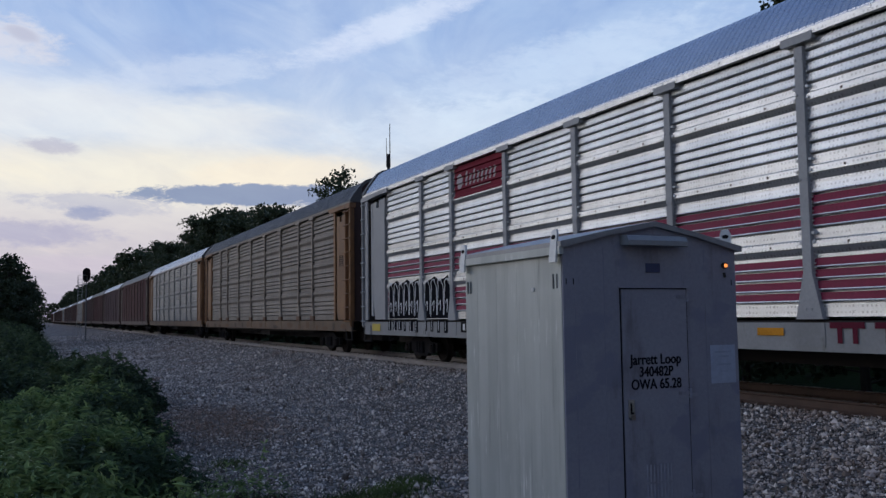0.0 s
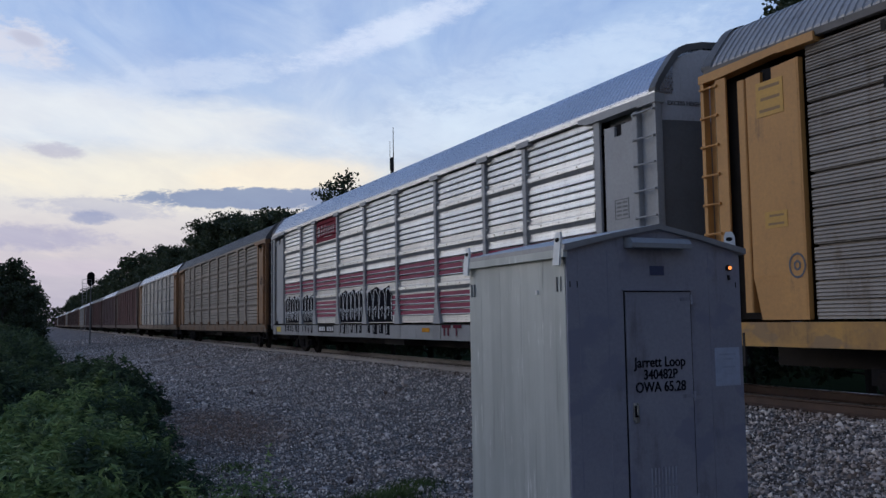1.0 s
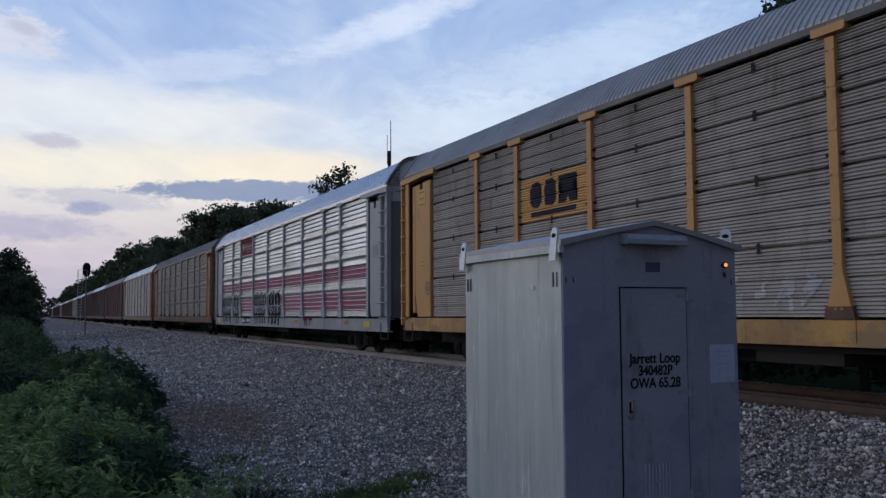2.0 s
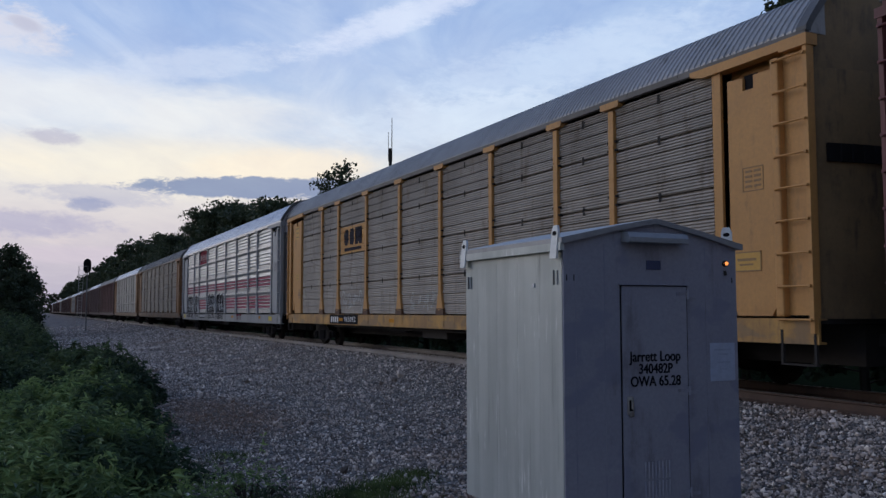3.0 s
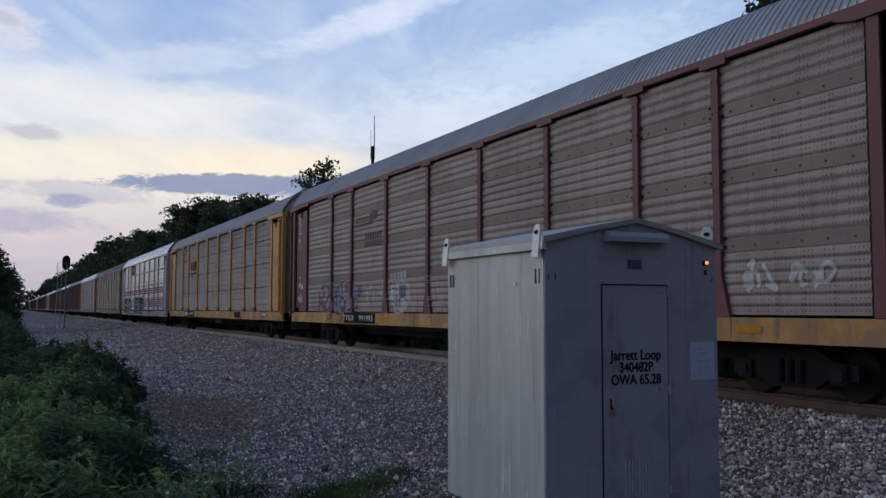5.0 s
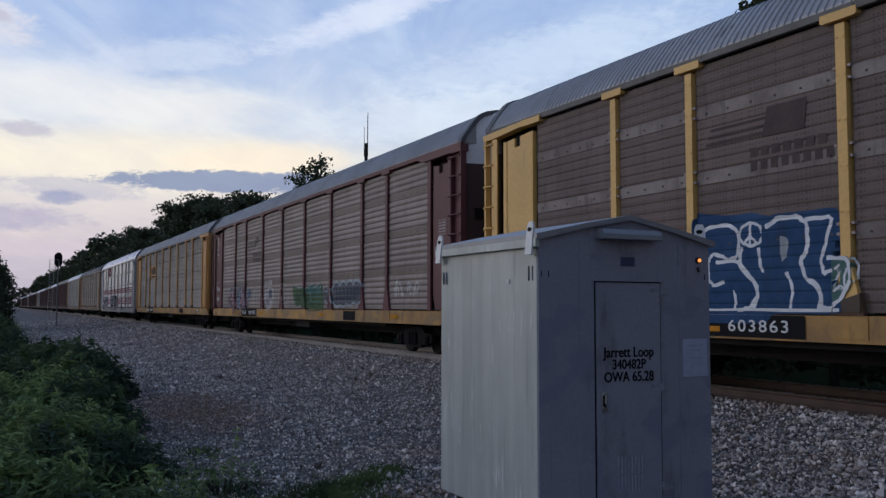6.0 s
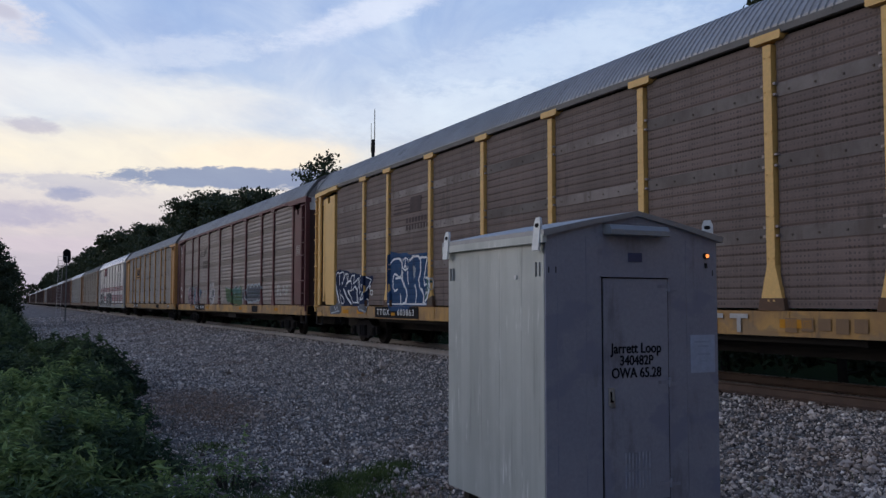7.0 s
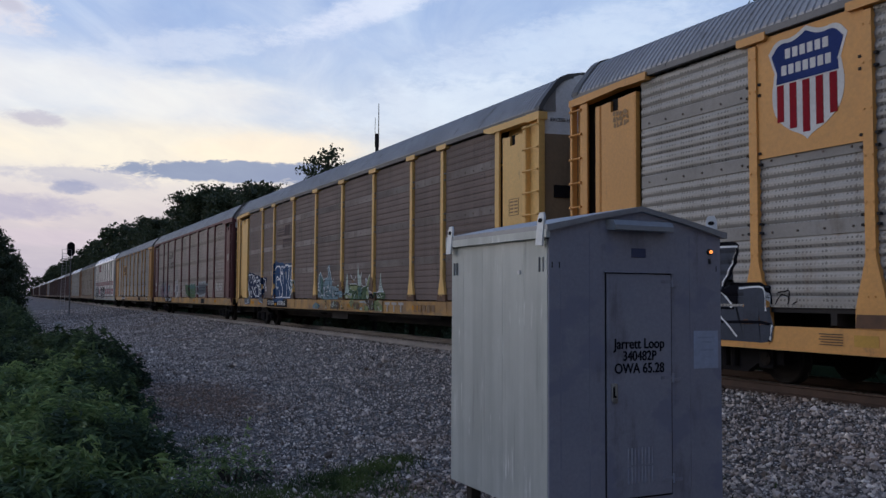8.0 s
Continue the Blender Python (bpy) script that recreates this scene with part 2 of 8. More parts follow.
def rusty(w, tc):
    """Where the stone is stained brown: one old spill and some faint spots."""
    d = w.vmath("LENGTH", w.vmath("MULTIPLY", w.vmath("SUBTRACT", tc, (3.45, 18.6, -0.8)), (0.55, 0.19, 0.0)))
    spill = w.math("SUBTRACT", 1.0, w.step(w.math("ADD", d, w.math("MULTIPLY", w.noise(tc, 1.3, 4.0), 0.7)), 0.6, 1.4))
    return w.math("MAXIMUM", spill, w.math("MULTIPLY", w.step(w.noise(tc, 0.35, 4.0), 0.52, 0.70), 0.6))


def stone_mat(name):
    m = bpy.data.materials.new(name)
    m.use_nodes = True
    w = Net(m.node_tree)
    isl = w.put("ShaderNodeNewGeometry").outputs["Random Per Island"]
    tc = w.put("ShaderNodeTexCoord").outputs["Object"]
    col = w.ramp(isl, [(0.0, (0.09, 0.081, 0.078)), (0.35, (0.31, 0.286, 0.276)), (0.7, (0.57, 0.532, 0.515)), (0.93, (0.74, 0.705, 0.685)), (0.985, (0.92, 0.90, 0.875))])
    lumps = w.math("ADD", 0.62, w.math("MULTIPLY", w.noise(w.vmath("MULTIPLY", tc, (1.0, 0.6, 1.0)), 1.4, 5.0, 0.65), 0.72))
    col = w.mix(1.0, col, w.comb(lumps, lumps, lumps), "MULTIPLY")
    rust = rusty(w, tc)
    col = w.mix(w.math("MULTIPLY", rust, 0.6), col, (0.25, 0.155, 0.105))
    g = w.math("ADD", 0.75, w.math("MULTIPLY", w.noise(tc, 60.0, 3.0), 0.5))
    col = w.mix(1.0, col, w.comb(w.math("MULTIPLY", g, 1.08), g, w.math("MULTIPLY", g, 0.93)), "MULTIPLY")
    bs = w.put("ShaderNodeBsdfPrincipled")
    w.feed(bs.inputs["Base Color"], col)
    bs.inputs["Roughness"].default_value = 0.9
    bs.inputs["Specular IOR Level"].default_value = 0.2
    w.wire(bs.outputs[0], w.put("ShaderNodeOutputMaterial").inputs[0])
    return m


def ground_mat():
    m = bpy.data.materials.new("ground")
    m.use_nodes = True
    w = Net(m.node_tree)
    tc = w.put("ShaderNodeTexCoord").outputs["Object"]
    x, y, z = w.split(tc)
    wob = w.math("MULTIPLY", w.math("SUBTRACT", w.noise(tc, 0.5, 5.0), 0.5), 3.0)
    xe = w.math("ADD", x, wob)
    stony = w.math("MULTIPLY", w.step(xe, 1.2, 2.6), w.math("SUBTRACT", 1.0, w.step(x, 12.7, 13.2)))
    vor = w.put("ShaderNodeTexVoronoi")
    w.feed(vor.inputs["Vector"], tc)
    vor.inputs["Scale"].default_value = 27.0
    grey = w.ramp(w.split(vor.outputs["Color"])[0], [(0.0, (0.065, 0.059, 0.056)), (0.5, (0.175, 0.162, 0.156)), (0.9, (0.32, 0.30, 0.287)), (1.0, (0.52, 0.50, 0.48))])
    near = w.math("ADD", 0.78, w.math("MULTIPLY", w.step(y, 12.0, 30.0), 0.25))
    grey = w.mix(1.0, grey, w.comb(near, near, near), "MULTIPLY")
    far = w.mix(w.step(w.noise(w.vmath("MULTIPLY", tc, (1.0, 0.35, 1.0)), 1.1, 6.0, 0.7), 0.3, 0.7), (0.17, 0.150, 0.143), (0.31, 0.278, 0.262))
    grey = w.mix(w.step(y, 28.0, 70.0), grey, far)
    grey = w.mix(w.math("MULTIPLY", rusty(w, tc), 0.6), grey, (0.13, 0.088, 0.062))
    # shade under the train, painted into the ballast of the track bed
    under_train_shade = w.math("MULTIPLY", w.step(x, 9.9, 10.2), 0.72)
    grey = w.mix(under_train_shade, grey, (0.028, 0.025, 0.024))
    grass = w.mix(w.noise(tc, 0.9, 6.0, 0.7), (0.05, 0.085, 0.026), (0.12, 0.14, 0.055))
    grass = w.mix(w.noise(tc, 25.0, 3.0), grass, (0.02, 0.03, 0.012))
    # ground past the track is near black: the train's shade put into its colour
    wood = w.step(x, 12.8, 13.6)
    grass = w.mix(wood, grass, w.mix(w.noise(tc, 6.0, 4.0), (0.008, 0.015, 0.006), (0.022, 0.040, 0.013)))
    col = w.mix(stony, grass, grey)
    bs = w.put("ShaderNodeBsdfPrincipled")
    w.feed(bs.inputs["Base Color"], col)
    bs.inputs["Roughness"].default_value = 1.0
    bs.inputs["Specular IOR Level"].default_value = 0.05
    bp = w.put("ShaderNodeBump")
    bp.inputs["Strength"].default_value, bp.inputs["Distance"].default_value = 0.8, 0.05
    w.feed(bp.inputs["Height"], w.math("SUBTRACT", 1.0, vor.outputs["Distance"]))
    w.wire(bp.outputs[0], bs.inputs["Normal"])
    w.wire(bs.outputs[0], w.put("ShaderNodeOutputMaterial").inputs[0])
    return m


GRIME = (0.05, 0.042, 0.036)
DARK = mat("dark_steel", (0.030, 0.028, 0.029), (0.048, 0.042, 0.038), 0.9, 0.0, spec=0.15)
BLACK = mat("black_paint", (0.016, 0.015, 0.017), rough=0.85, spec=0.12)
WHITE = mat("white_paint", (0.75, 0.75, 0.74), (0.6, 0.6, 0.6), 0.6)
RAIL = mat("rusty_rail", (0.105, 0.066, 0.05), (0.075, 0.047, 0.037), 0.8, 0.1, big=3.0)
# paler far rail: the sky's grazing reflection put into the colour
RAIL_PALE = mat("sky_lit_rail", (0.33, 0.30, 0.285), (0.24, 0.215, 0.205), 0.7, 0.1, big=0.7)
RAIL_TOP = mat("worn_rail_top", (0.62, 0.60, 0.59), (0.52, 0.50, 0.49), 0.28, 0.9)
TIE = mat("creosoted_timber", (0.07, 0.055, 0.045), (0.12, 0.10, 0.085), 0.9, big=2.0, bump=0.5, vary=0.3)
BARK = mat("bark", (0.05, 0.042, 0.034), (0.03, 0.026, 0.022), 0.95, bump=0.6)

# ---------------------------------------------------------------- mesh tools
def box(bm, x0, x1, y0, y1, z0, z1):
    v = [bm.verts.new((x, y, z)) for x in (x0, x1) for y in (y0, y1) for z in (z0, z1)]
    for f in ((0, 1, 3, 2), (4, 6, 7, 5), (0, 4, 5, 1), (2, 3, 7, 6), (0, 2, 6, 4), (1, 5, 7, 3)):
        bm.faces.new([v[i] for i in f])
    return v


def soft_box(bm, x0, x1, y0, y1, z0, z1, r=0.01):
    tmp = bmesh.new()
    box(tmp, x0, x1, y0, y1, z0, z1)
    bmesh.ops.recalc_face_normals(tmp, faces=tmp.faces)
    bmesh.ops.bevel(tmp, geom=tmp.edges[:], offset=r, segments=2, profile=0.6, affect="EDGES")
    me = bpy.data.meshes.new("tmp")
    tmp.to_mesh(me)
    tmp.free()
    bm.from_mesh(me)
    bpy.data.meshes.remove(me)


def rod(bm, a, b, r0, r1=None, n=8, caps=True):
    a, b = Vector(a), Vector(b)
    r1 = r0 if r1 is None else r1
    d = (b - a).normalized()
    u = d.cross(Vector((0, 0, 1)) if abs(d.z) < 0.9 else Vector((1, 0, 0))).normalized()
    w = d.cross(u)
    rings = []
    for p, r in ((a, r0), (b, r1)):
        rings.append([bm.verts.new(p + (u * math.cos(2 * math.pi * i / n) + w * math.sin(2 * math.pi * i / n)) * r) for i in range(n)])
    for i in range(n):
        bm.faces.new((rings[0][i], rings[0][(i + 1) % n], rings[1][(i + 1) % n], rings[1][i]))
    if caps:
        bm.faces.new(rings[0][::-1])
        bm.faces.new(rings[1])


def prism(bm, pts, axis, a, b):
    """A flat outline, swept along one axis from a to b. pts are the two other coordinates in x, y, z order."""
    def at(p, q):
        p = list(p)
        p.insert(axis, q)
        return bm.verts.new(p)
    lo, hi = [at(p, a) for p in pts], [at(p, b) for p in pts]
    n = len(pts)
    bm.faces.new(lo)
    bm.faces.new(hi[::-1])
    for i in range(n):
        bm.faces.new((lo[i], hi[i], hi[(i + 1) % n], lo[(i + 1) % n]))


def mesh_of(name, bm, *mats, smooth=False):
    bmesh.ops.recalc_face_normals(bm, faces=bm.faces)
    me = bpy.data.meshes.new(name)
    bm.to_mesh(me)
    bm.free()
    for m in mats:
        me.materials.append(m)
    if smooth:
        for p in me.polygons:
            p.use_smooth = True
    return me


def piece(name, me, parent, m=None, material=None, label=""):
    """An object on a mesh that others may share, under its parent."""
    ob = new(name, me)
    ob.parent = parent
    if m is not None:
        ob.matrix_basis = m
    if material is not None:
        ob.material_slots[0].link = "OBJECT"
        ob.material_slots[0].material = material
    if label:
        tagged(ob, label)
    return ob


def part(name, bm, material, parent, label="", m=None, smooth=False):
    return piece(name, mesh_of(name, bm, material, smooth=smooth), parent, m, None, label)


def thing(name, at=(0, 0, 0), label="", category="", group="", kind=""):
    ob = new(name)
    ob.matrix_basis = pose(*at)
    return tagged(ob, label, category, group, kind)


def raw_mesh(name, verts, faces, *mats):
    me = bpy.data.meshes.new(name)
    me.from_pydata(np.asarray(verts).tolist(), [], np.asarray(faces).tolist())
    for m in mats:
        me.materials.append(m)
    return me


def text_mesh(body, size, material, squeeze=1.0, bold=0.0, depth=0.002, gap=1.0):
    """Letters in the built-in font, in the plane of x and z, centred."""
    cu = bpy.data.curves.new("letters", "FONT")
    cu.body, cu.size, cu.align_x, cu.align_y, cu.extrude = body, size, "CENTER", "CENTER", depth
    cu.space_character = gap
    tmp = bpy.data.objects.new("letters", cu)
    me = bpy.data.meshes.new_from_object(tmp)
    bpy.data.objects.remove(tmp)
    me.transform(pose(0, 0, 0, 90) @ Matrix.Diagonal((squeeze, 1, 1, 1)))
    bm = bmesh.new()
    for i, (dx, dz) in enumerate(((-bold, 0), (bold, 0), (0, -bold), (0, bold), (0, 0)) if bold else ((0, 0),)):
        start = len(bm.verts)
        bm.from_mesh(me)
        bm.verts.ensure_lookup_table()
        for v in bm.verts[start:]:
            v.co.x += dx
            v.co.z += dz
            v.co.y -= 0.0004 * i
    bpy.data.meshes.remove(me)
    return mesh_of("letters", bm, material)


# ---------------------------------------------------------------- ground
def lie(x, y=0.0):
    """Height of the ground."""
    pts = [(-1e4, -1.5), (-30, -1.3), (-3, -0.95), (2.5, -0.86), (6.0, -0.78), (7.6, -0.66), (9.5, -0.22), (9.8, -0.19), (12.6, -0.19), (12.9, -0.23), (14.6, -0.7), (20, -0.8), (60, -0.2), (1e4, 2)]
    z = float(np.interp(x, [p[0] for p in pts], [p[1] for p in pts]))
    if not 9.7 < x < 12.8:
        z += 0.05 * (noise.noise((x * 0.55, y * 0.55, 0)) + 0.6 * noise.noise((x * 1.7, y * 1.7, 3)) + 0.45 * noise.noise((x * 4.1, y * 3.3, 7)))
    return z


def make_ground():
    xs = np.unique(np.concatenate([[-1600, -700, -300, -140, -70, -40, -25, -16], np.arange(-10, 20.1, 0.3), [22, 26, 32, 40, 60, 100, 200, 500, 1600]]))
    ys = np.unique(np.concatenate([[-400, -120, -50, -25, -12], np.arange(-6, 32, 0.4), np.arange(32, 80, 2.0), [85, 95, 110, 130, 160, 200, 260, 340, 450, 600, 900, 1500, 3000]]))
    verts = [(x, y, lie(x, y)) for y in ys for x in xs]
    n = len(xs)
    faces = [(j * n + i, j * n + i + 1, (j + 1) * n + i + 1, (j + 1) * n + i) for j in range(len(ys) - 1) for i in range(n - 1)]
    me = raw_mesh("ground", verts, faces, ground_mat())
    for p in me.polygons:
        p.use_smooth = True
    return tagged(new("ground", me), "grey gravel embankment with grassy verges", "ground", kind="structure")


make_ground()


def make_stones():
    """Crushed stone over the slope between the verge and the rails."""
    rng = np.random.default_rng(3)
    ico = bmesh.new()
    for c in ((1, 0, 0.15), (0.25, 1, -0.1), (-1, 0.2, 0.1), (-0.2, -1, 0), (0.15, -0.1, 0.95), (0, 0, -0.9)):
        ico.verts.new(c)
    ico.verts.ensure_lookup_table()
    for i in range(4):
        for k in (4, 5):
            ico.faces.new([ico.verts[j] for j in ((i, (i + 1) % 4, k) if k == 4 else ((i + 1) % 4, i, k))])
    ico.verts.index_update()
    base = np.array([v.co[:] for v in ico.verts])
    tri = np.array([[v.index for v in f.verts] for f in ico.faces])
    ico.free()
    n = 150000
    y = 5.8 + 74 * rng.random(n) ** 2.3
    x = rng.uniform(0.6, 10.36, n)
    y2 = 20 + 110 * rng.random(26000) ** 1.5
    y, x = np.concatenate([y, y2]), np.concatenate([x, rng.uniform(1.2, 10.3, len(y2))])
    n = len(y)
    edge = 1.75 + 0.5 * np.sin(y * 0.9) + 0.4 * np.sin(y * 2.3 + 1) + rng.normal(0, 0.25, n)
    seen = (x > edge) & (x < 0.95 * y + 3.2)
    x, y = x[seen], y[seen]
    n = len(x)
    r = rng.lognormal(math.log(0.0128), 0.40, n) * (1 + np.clip(y - 11, 0, 60) * 0.019) * (1 + 0.18 * np.clip((12.5 - y) / 3, 0, 1))
    r[(rng.random(n) < 0.012) & (y < 30)] *= 2.3
    z = np.array([lie(a, b) for a, b in zip(x, y)]) + r * 0.62
    verts = np.empty((n, 6, 3))
    sh = rng.uniform(0.55, 1.25, (n, 1, 3)) * r[:, None, None]
    jit = 1 + rng.normal(0, 0.26, (n, 6, 1))
    ang = rng.uniform(0, 2 * math.pi, n)
    tilt = rng.normal(0, 0.5, n)
    q = base[None] * jit * sh
    c, s = np.cos(tilt)[:, None], np.sin(tilt)[:, None]
    q = np.stack([q[..., 0], c * q[..., 1] - s * q[..., 2], s * q[..., 1] + c * q[..., 2]], -1)
    c, s = np.cos(ang)[:, None], np.sin(ang)[:, None]
    verts = np.stack([c * q[..., 0] - s * q[..., 1], s * q[..., 0] + c * q[..., 1], q[..., 2]], -1)
    verts += np.stack([x, y, z], -1)[:, None]
    faces = tri[None] + (np.arange(n) * 6)[:, None, None]
    me = raw_mesh("gravel", verts.reshape(-1, 3), faces.reshape(-1, 3), stone_mat("crushed_stone"))
    tagged(new("gravel", me), "grey crushed stone ballast covering the slope", "gravel", kind="stuff")


make_stones()


# ---------------------------------------------------------------- track
def make_track():
    track = thing("railway_track", (XC, 0, 0), "rusty steel rails on dark timber sleepers", "railway track", kind="structure")
    outline = [(-0.07, -0.175), (0.07, -0.175), (0.07, -0.16), (0.012, -0.135), (0.012, -0.045), (0.036, -0.03), (0.036, -0.006), (0.026, 0.0), (-0.026, 0.0), (-0.036, -0.006), (-0.036, -0.03), (-0.012, -0.045), (-0.012, -0.135), (-0.07, -0.16)]
    for side in (-1, 1):
        # beyond 14 m the rail takes the pale colour that stands in for sky reflection
        for y0, y1, paint in ((-40, 14, RAIL), (14.004, 900, RAIL_PALE)):
            bm = bmesh.new()
            prism(bm, [(side * 0.753 + a, b) for a, b in outline], 1, y0, y1)
            ob = part("rail", bm, paint, track)
            ob.data.materials.append(RAIL_TOP)
            for p in ob.data.polygons:
                if p.normal.z > 0.3 and p.center.z > -0.008:
                    p.material_index = 1
    bm = bmesh.new()
    soft_box(bm, -1.3, 1.3, -0.115, 0.115, -0.36, -0.185, 0.012)
    tie = mesh_of("sleeper", bm, TIE)
    bm = bmesh.new()
    for side in (-1, 1):
        box(bm, side * 0.753 - 0.17, side * 0.753 + 0.17, -0.09, 0.09, -0.186, -0.172)
        for dx in (-0.1, 0.1):
            for dy in (-0.05, 0.05):
                box(bm, side * 0.753 + dx - 0.012, side * 0.753 + dx + 0.012, dy - 0.012, dy + 0.012, -0.175, -0.145)
    plates = mesh_of("tie_plates", bm, RAIL)
    rng = random.Random(5)
    for i in range(270):
        y = -6 + 0.53 * i
        t = piece("sleeper", tie, track, pose(rng.uniform(-0.05, 0.05), y, rng.uniform(-0.006, 0.006), 0, 0, rng.uniform(-1.2, 1.2)))
        if i < 110:
            piece("tie_plates", plates, t)
    bm = bmesh.new()
    for i in range(270, 900):
        box(bm, -1.3, 1.3, -6 + 0.53 * i - 0.115, -6 + 0.53 * i + 0.115, -0.36, -0.185)
    tagged(part("far_sleepers", bm, TIE, track), kind="stuff")


make_track()

# ---------------------------------------------------------------- auto carrier cars
# A car's own space: x across (the side seen is -x), y along (+y leads), z up from the rail.
POSTS = [9.058, 7.12, 4.272, 1.424, -1.424, -4.272, -7.12, -9.058]
SIDE = 1.523
P_OUT = 1.455       # outer face of the side panels
Z0, Z1 = 1.195, 5.06
ROOF = [(1.515, 5.175), (1.515, 5.235), (1.42, 5.40), (1.30, 5.57), (1.18, 5.735), (1.07, 5.875), (0.97, 5.96), (0.82, 6.03), (0.46, 6.11), (0.0, 6.15)]
SPANS = [(9.058, 11.75), (7.12, 9.058), (4.272, 7.12), (1.424, 4.272), (-1.424, 1.424)]
SPANS += [(-b, -a) for a, b in SPANS[3::-1]]


def ribs_silver():
    """Louvred sheet: open slots under sloped lips, and three wide ledges. (depth, z) from the top down."""
    out = [(-0.012, Z1)]

    def slot(z):
        out.extend([(0.009, z + 0.034), (0.017, z + 0.018), (-0.004, z + 0.006), (-0.085, z + 0.004), (-0.085, z - 0.015), (-0.008, z - 0.019)])

    for z in (4.91, 4.755, 4.60, 4.445):
        slot(z)
    for top in (4.30, 3.27, 2.24):
        out.extend([(-0.004, top + 0.025), (0.034, top), (0.040, top - 0.088), (0.036, top - 0.10), (-0.010, top - 0.19), (-0.010, top - 0.24)])
        for k in (0.38, 0.535, 0.695, 0.85):
            slot(top - k)
    return out + [(-0.004, Z0 + 0.06), (0, Z0)]


def ribs_fine():
    """Fine corrugation in four tiers, each with three deeper folds."""
    out = []
    tiers = [Z1, 4.20, 3.21, 2.20, Z0]
    for a, b in zip(tiers, tiers[1:]):
        n = 18
        h = (a - b - 0.045) / n
        for i in range(n):
            z = a - 0.02 - h * i
            if i % 5 == 3:
                out += [(0.0, z), (0.010, z - h * 0.35), (-0.042, z - h * 0.6), (-0.042, z - h * 0.95)]
            else:
                out += [(0.0, z), (0.010, z - h * 0.55), (-0.008, z - h * 0.85)]
        out += [(-0.005, b + 0.026), (-0.085, b + 0.022), (-0.085, b - 0.012)]
    return out[:-2] + [(0, Z0)]


def ribs_flat():
    """Nearly flat sheet with shallow steps and flat bands."""
    out, z = [], Z1
    bands = (4.36, 3.34, 2.30)
    while z > Z0 + 0.24:
        if any(abs(k - z) < 0.12 for k in bands):
            out += [(0.006, z), (0.006, z - 0.19), (0.0, z - 0.20)]
            z -= 0.21
        else:
            out += [(-0.003, z), (0.0045, z - 0.08), (0.0045, z - 0.12), (-0.006, z - 0.150)]
            z -= 0.165
    return out + [(0, z), (0, Z0)]


def ribs_mid():
    """Groups of plain ribs between flat bands."""
    out, z = [], Z1
    bands = (4.40, 3.38, 2.34)
    while z > Z0 + 0.24:
        if any(abs(k - z) < 0.12 for k in bands):
            out += [(0.004, z), (0.006, z - 0.19), (-0.010, z - 0.20)]
            z -= 0.21
        else:
            out += [(-0.010, z), (0.002, z - 0.030), (0.010, z - 0.065), (0.010, z - 0.100), (-0.002, z - 0.132), (-0.011, z - 0.150)]
            z -= 0.165
    return out + [(0, z), (0, Z0)]


PROFILES = {"silver": ribs_silver(), "fine": ribs_fine(), "flat": ribs_flat(), "mid": ribs_mid()}
RED_ZONES = ((2.40, 2.86), (1.38, 1.98))


BOLT = mat("rusty_bolt", (0.085, 0.066, 0.055), (0.11, 0.08, 0.065), 0.8)


def panel_mesh(style, width, mats, striped=False):
    prof = PROFILES[style]
    bm = bmesh.new()
    h = width / 2
    rows = [[bm.verts.new((-P_OUT - d, y, z)) for d, z in prof] for y in (-h, h)]
    back = [[bm.verts.new((-P_OUT + 0.10, y, z)) for z in (Z1, Z0)] for y in (-h, h)]
    for i in range(len(prof) - 1):
        f = bm.faces.new((rows[0][i], rows[0][i + 1], rows[1][i + 1], rows[1][i]))
        zc = (prof[i][1] + prof[i + 1][1]) / 2
        if striped and any(a < zc < b for a, b in RED_ZONES) and prof[i][1] - prof[i + 1][1] > 0.08:
            f.material_index = 1
        elif len(mats) > 2 and style in ("flat", "mid") and prof[i][1] - prof[i + 1][1] > 0.17:
            f.material_index = 2
    if style in ("flat", "mid"):
        for z in (4.28, 3.26, 2.22):
            n = max(3, round(width / 0.45))
            for i in range(n):
                y = -h + width * (i + 0.5) / n
                box(bm, -P_OUT - 0.022, -P_OUT + 0.01, y - 0.013, y + 0.013, z - 0.014, z + 0.014)
                for f in bm.faces[-6:]:
                    f.material_index = len(mats) - 1 if mats[-1] is BOLT else 0
    if style == "silver" and striped:
        # rivets down both edges, and three bolts on each ledge
        for i in range(58):
            for y in (-h + 0.03, h - 0.03):
                z = Z1 - 0.05 - 0.0655 * i
                box(bm, -P_OUT - 0.026, -P_OUT + 0.02, y - 0.011, y + 0.011, z - 0.009, z + 0.009)
        for top in (4.30, 3.27, 2.24):
            for y in (-h * 0.55, 0.0, h * 0.55):
                box(bm, -P_OUT - 0.047, -P_OUT, y - 0.014, y + 0.014, top - 0.062, top - 0.034)
                for f in bm.faces[-6:]:
                    f.material_index = len(mats) - 1
    bm.faces.new((back[0][0], back[0][1], back[1][1], back[1][0]))
    for j in (0, 1):
        bm.faces.new([back[j][0], *rows[j], back[j][1]])
    bm.faces.new((rows[0][0], rows[1][0], back[1][0], back[0][0]))
    bm.faces.new((rows[0][-1], rows[1][-1], back[1][1], back[0][1]))
    return mesh_of("side_panel", bm, *mats)


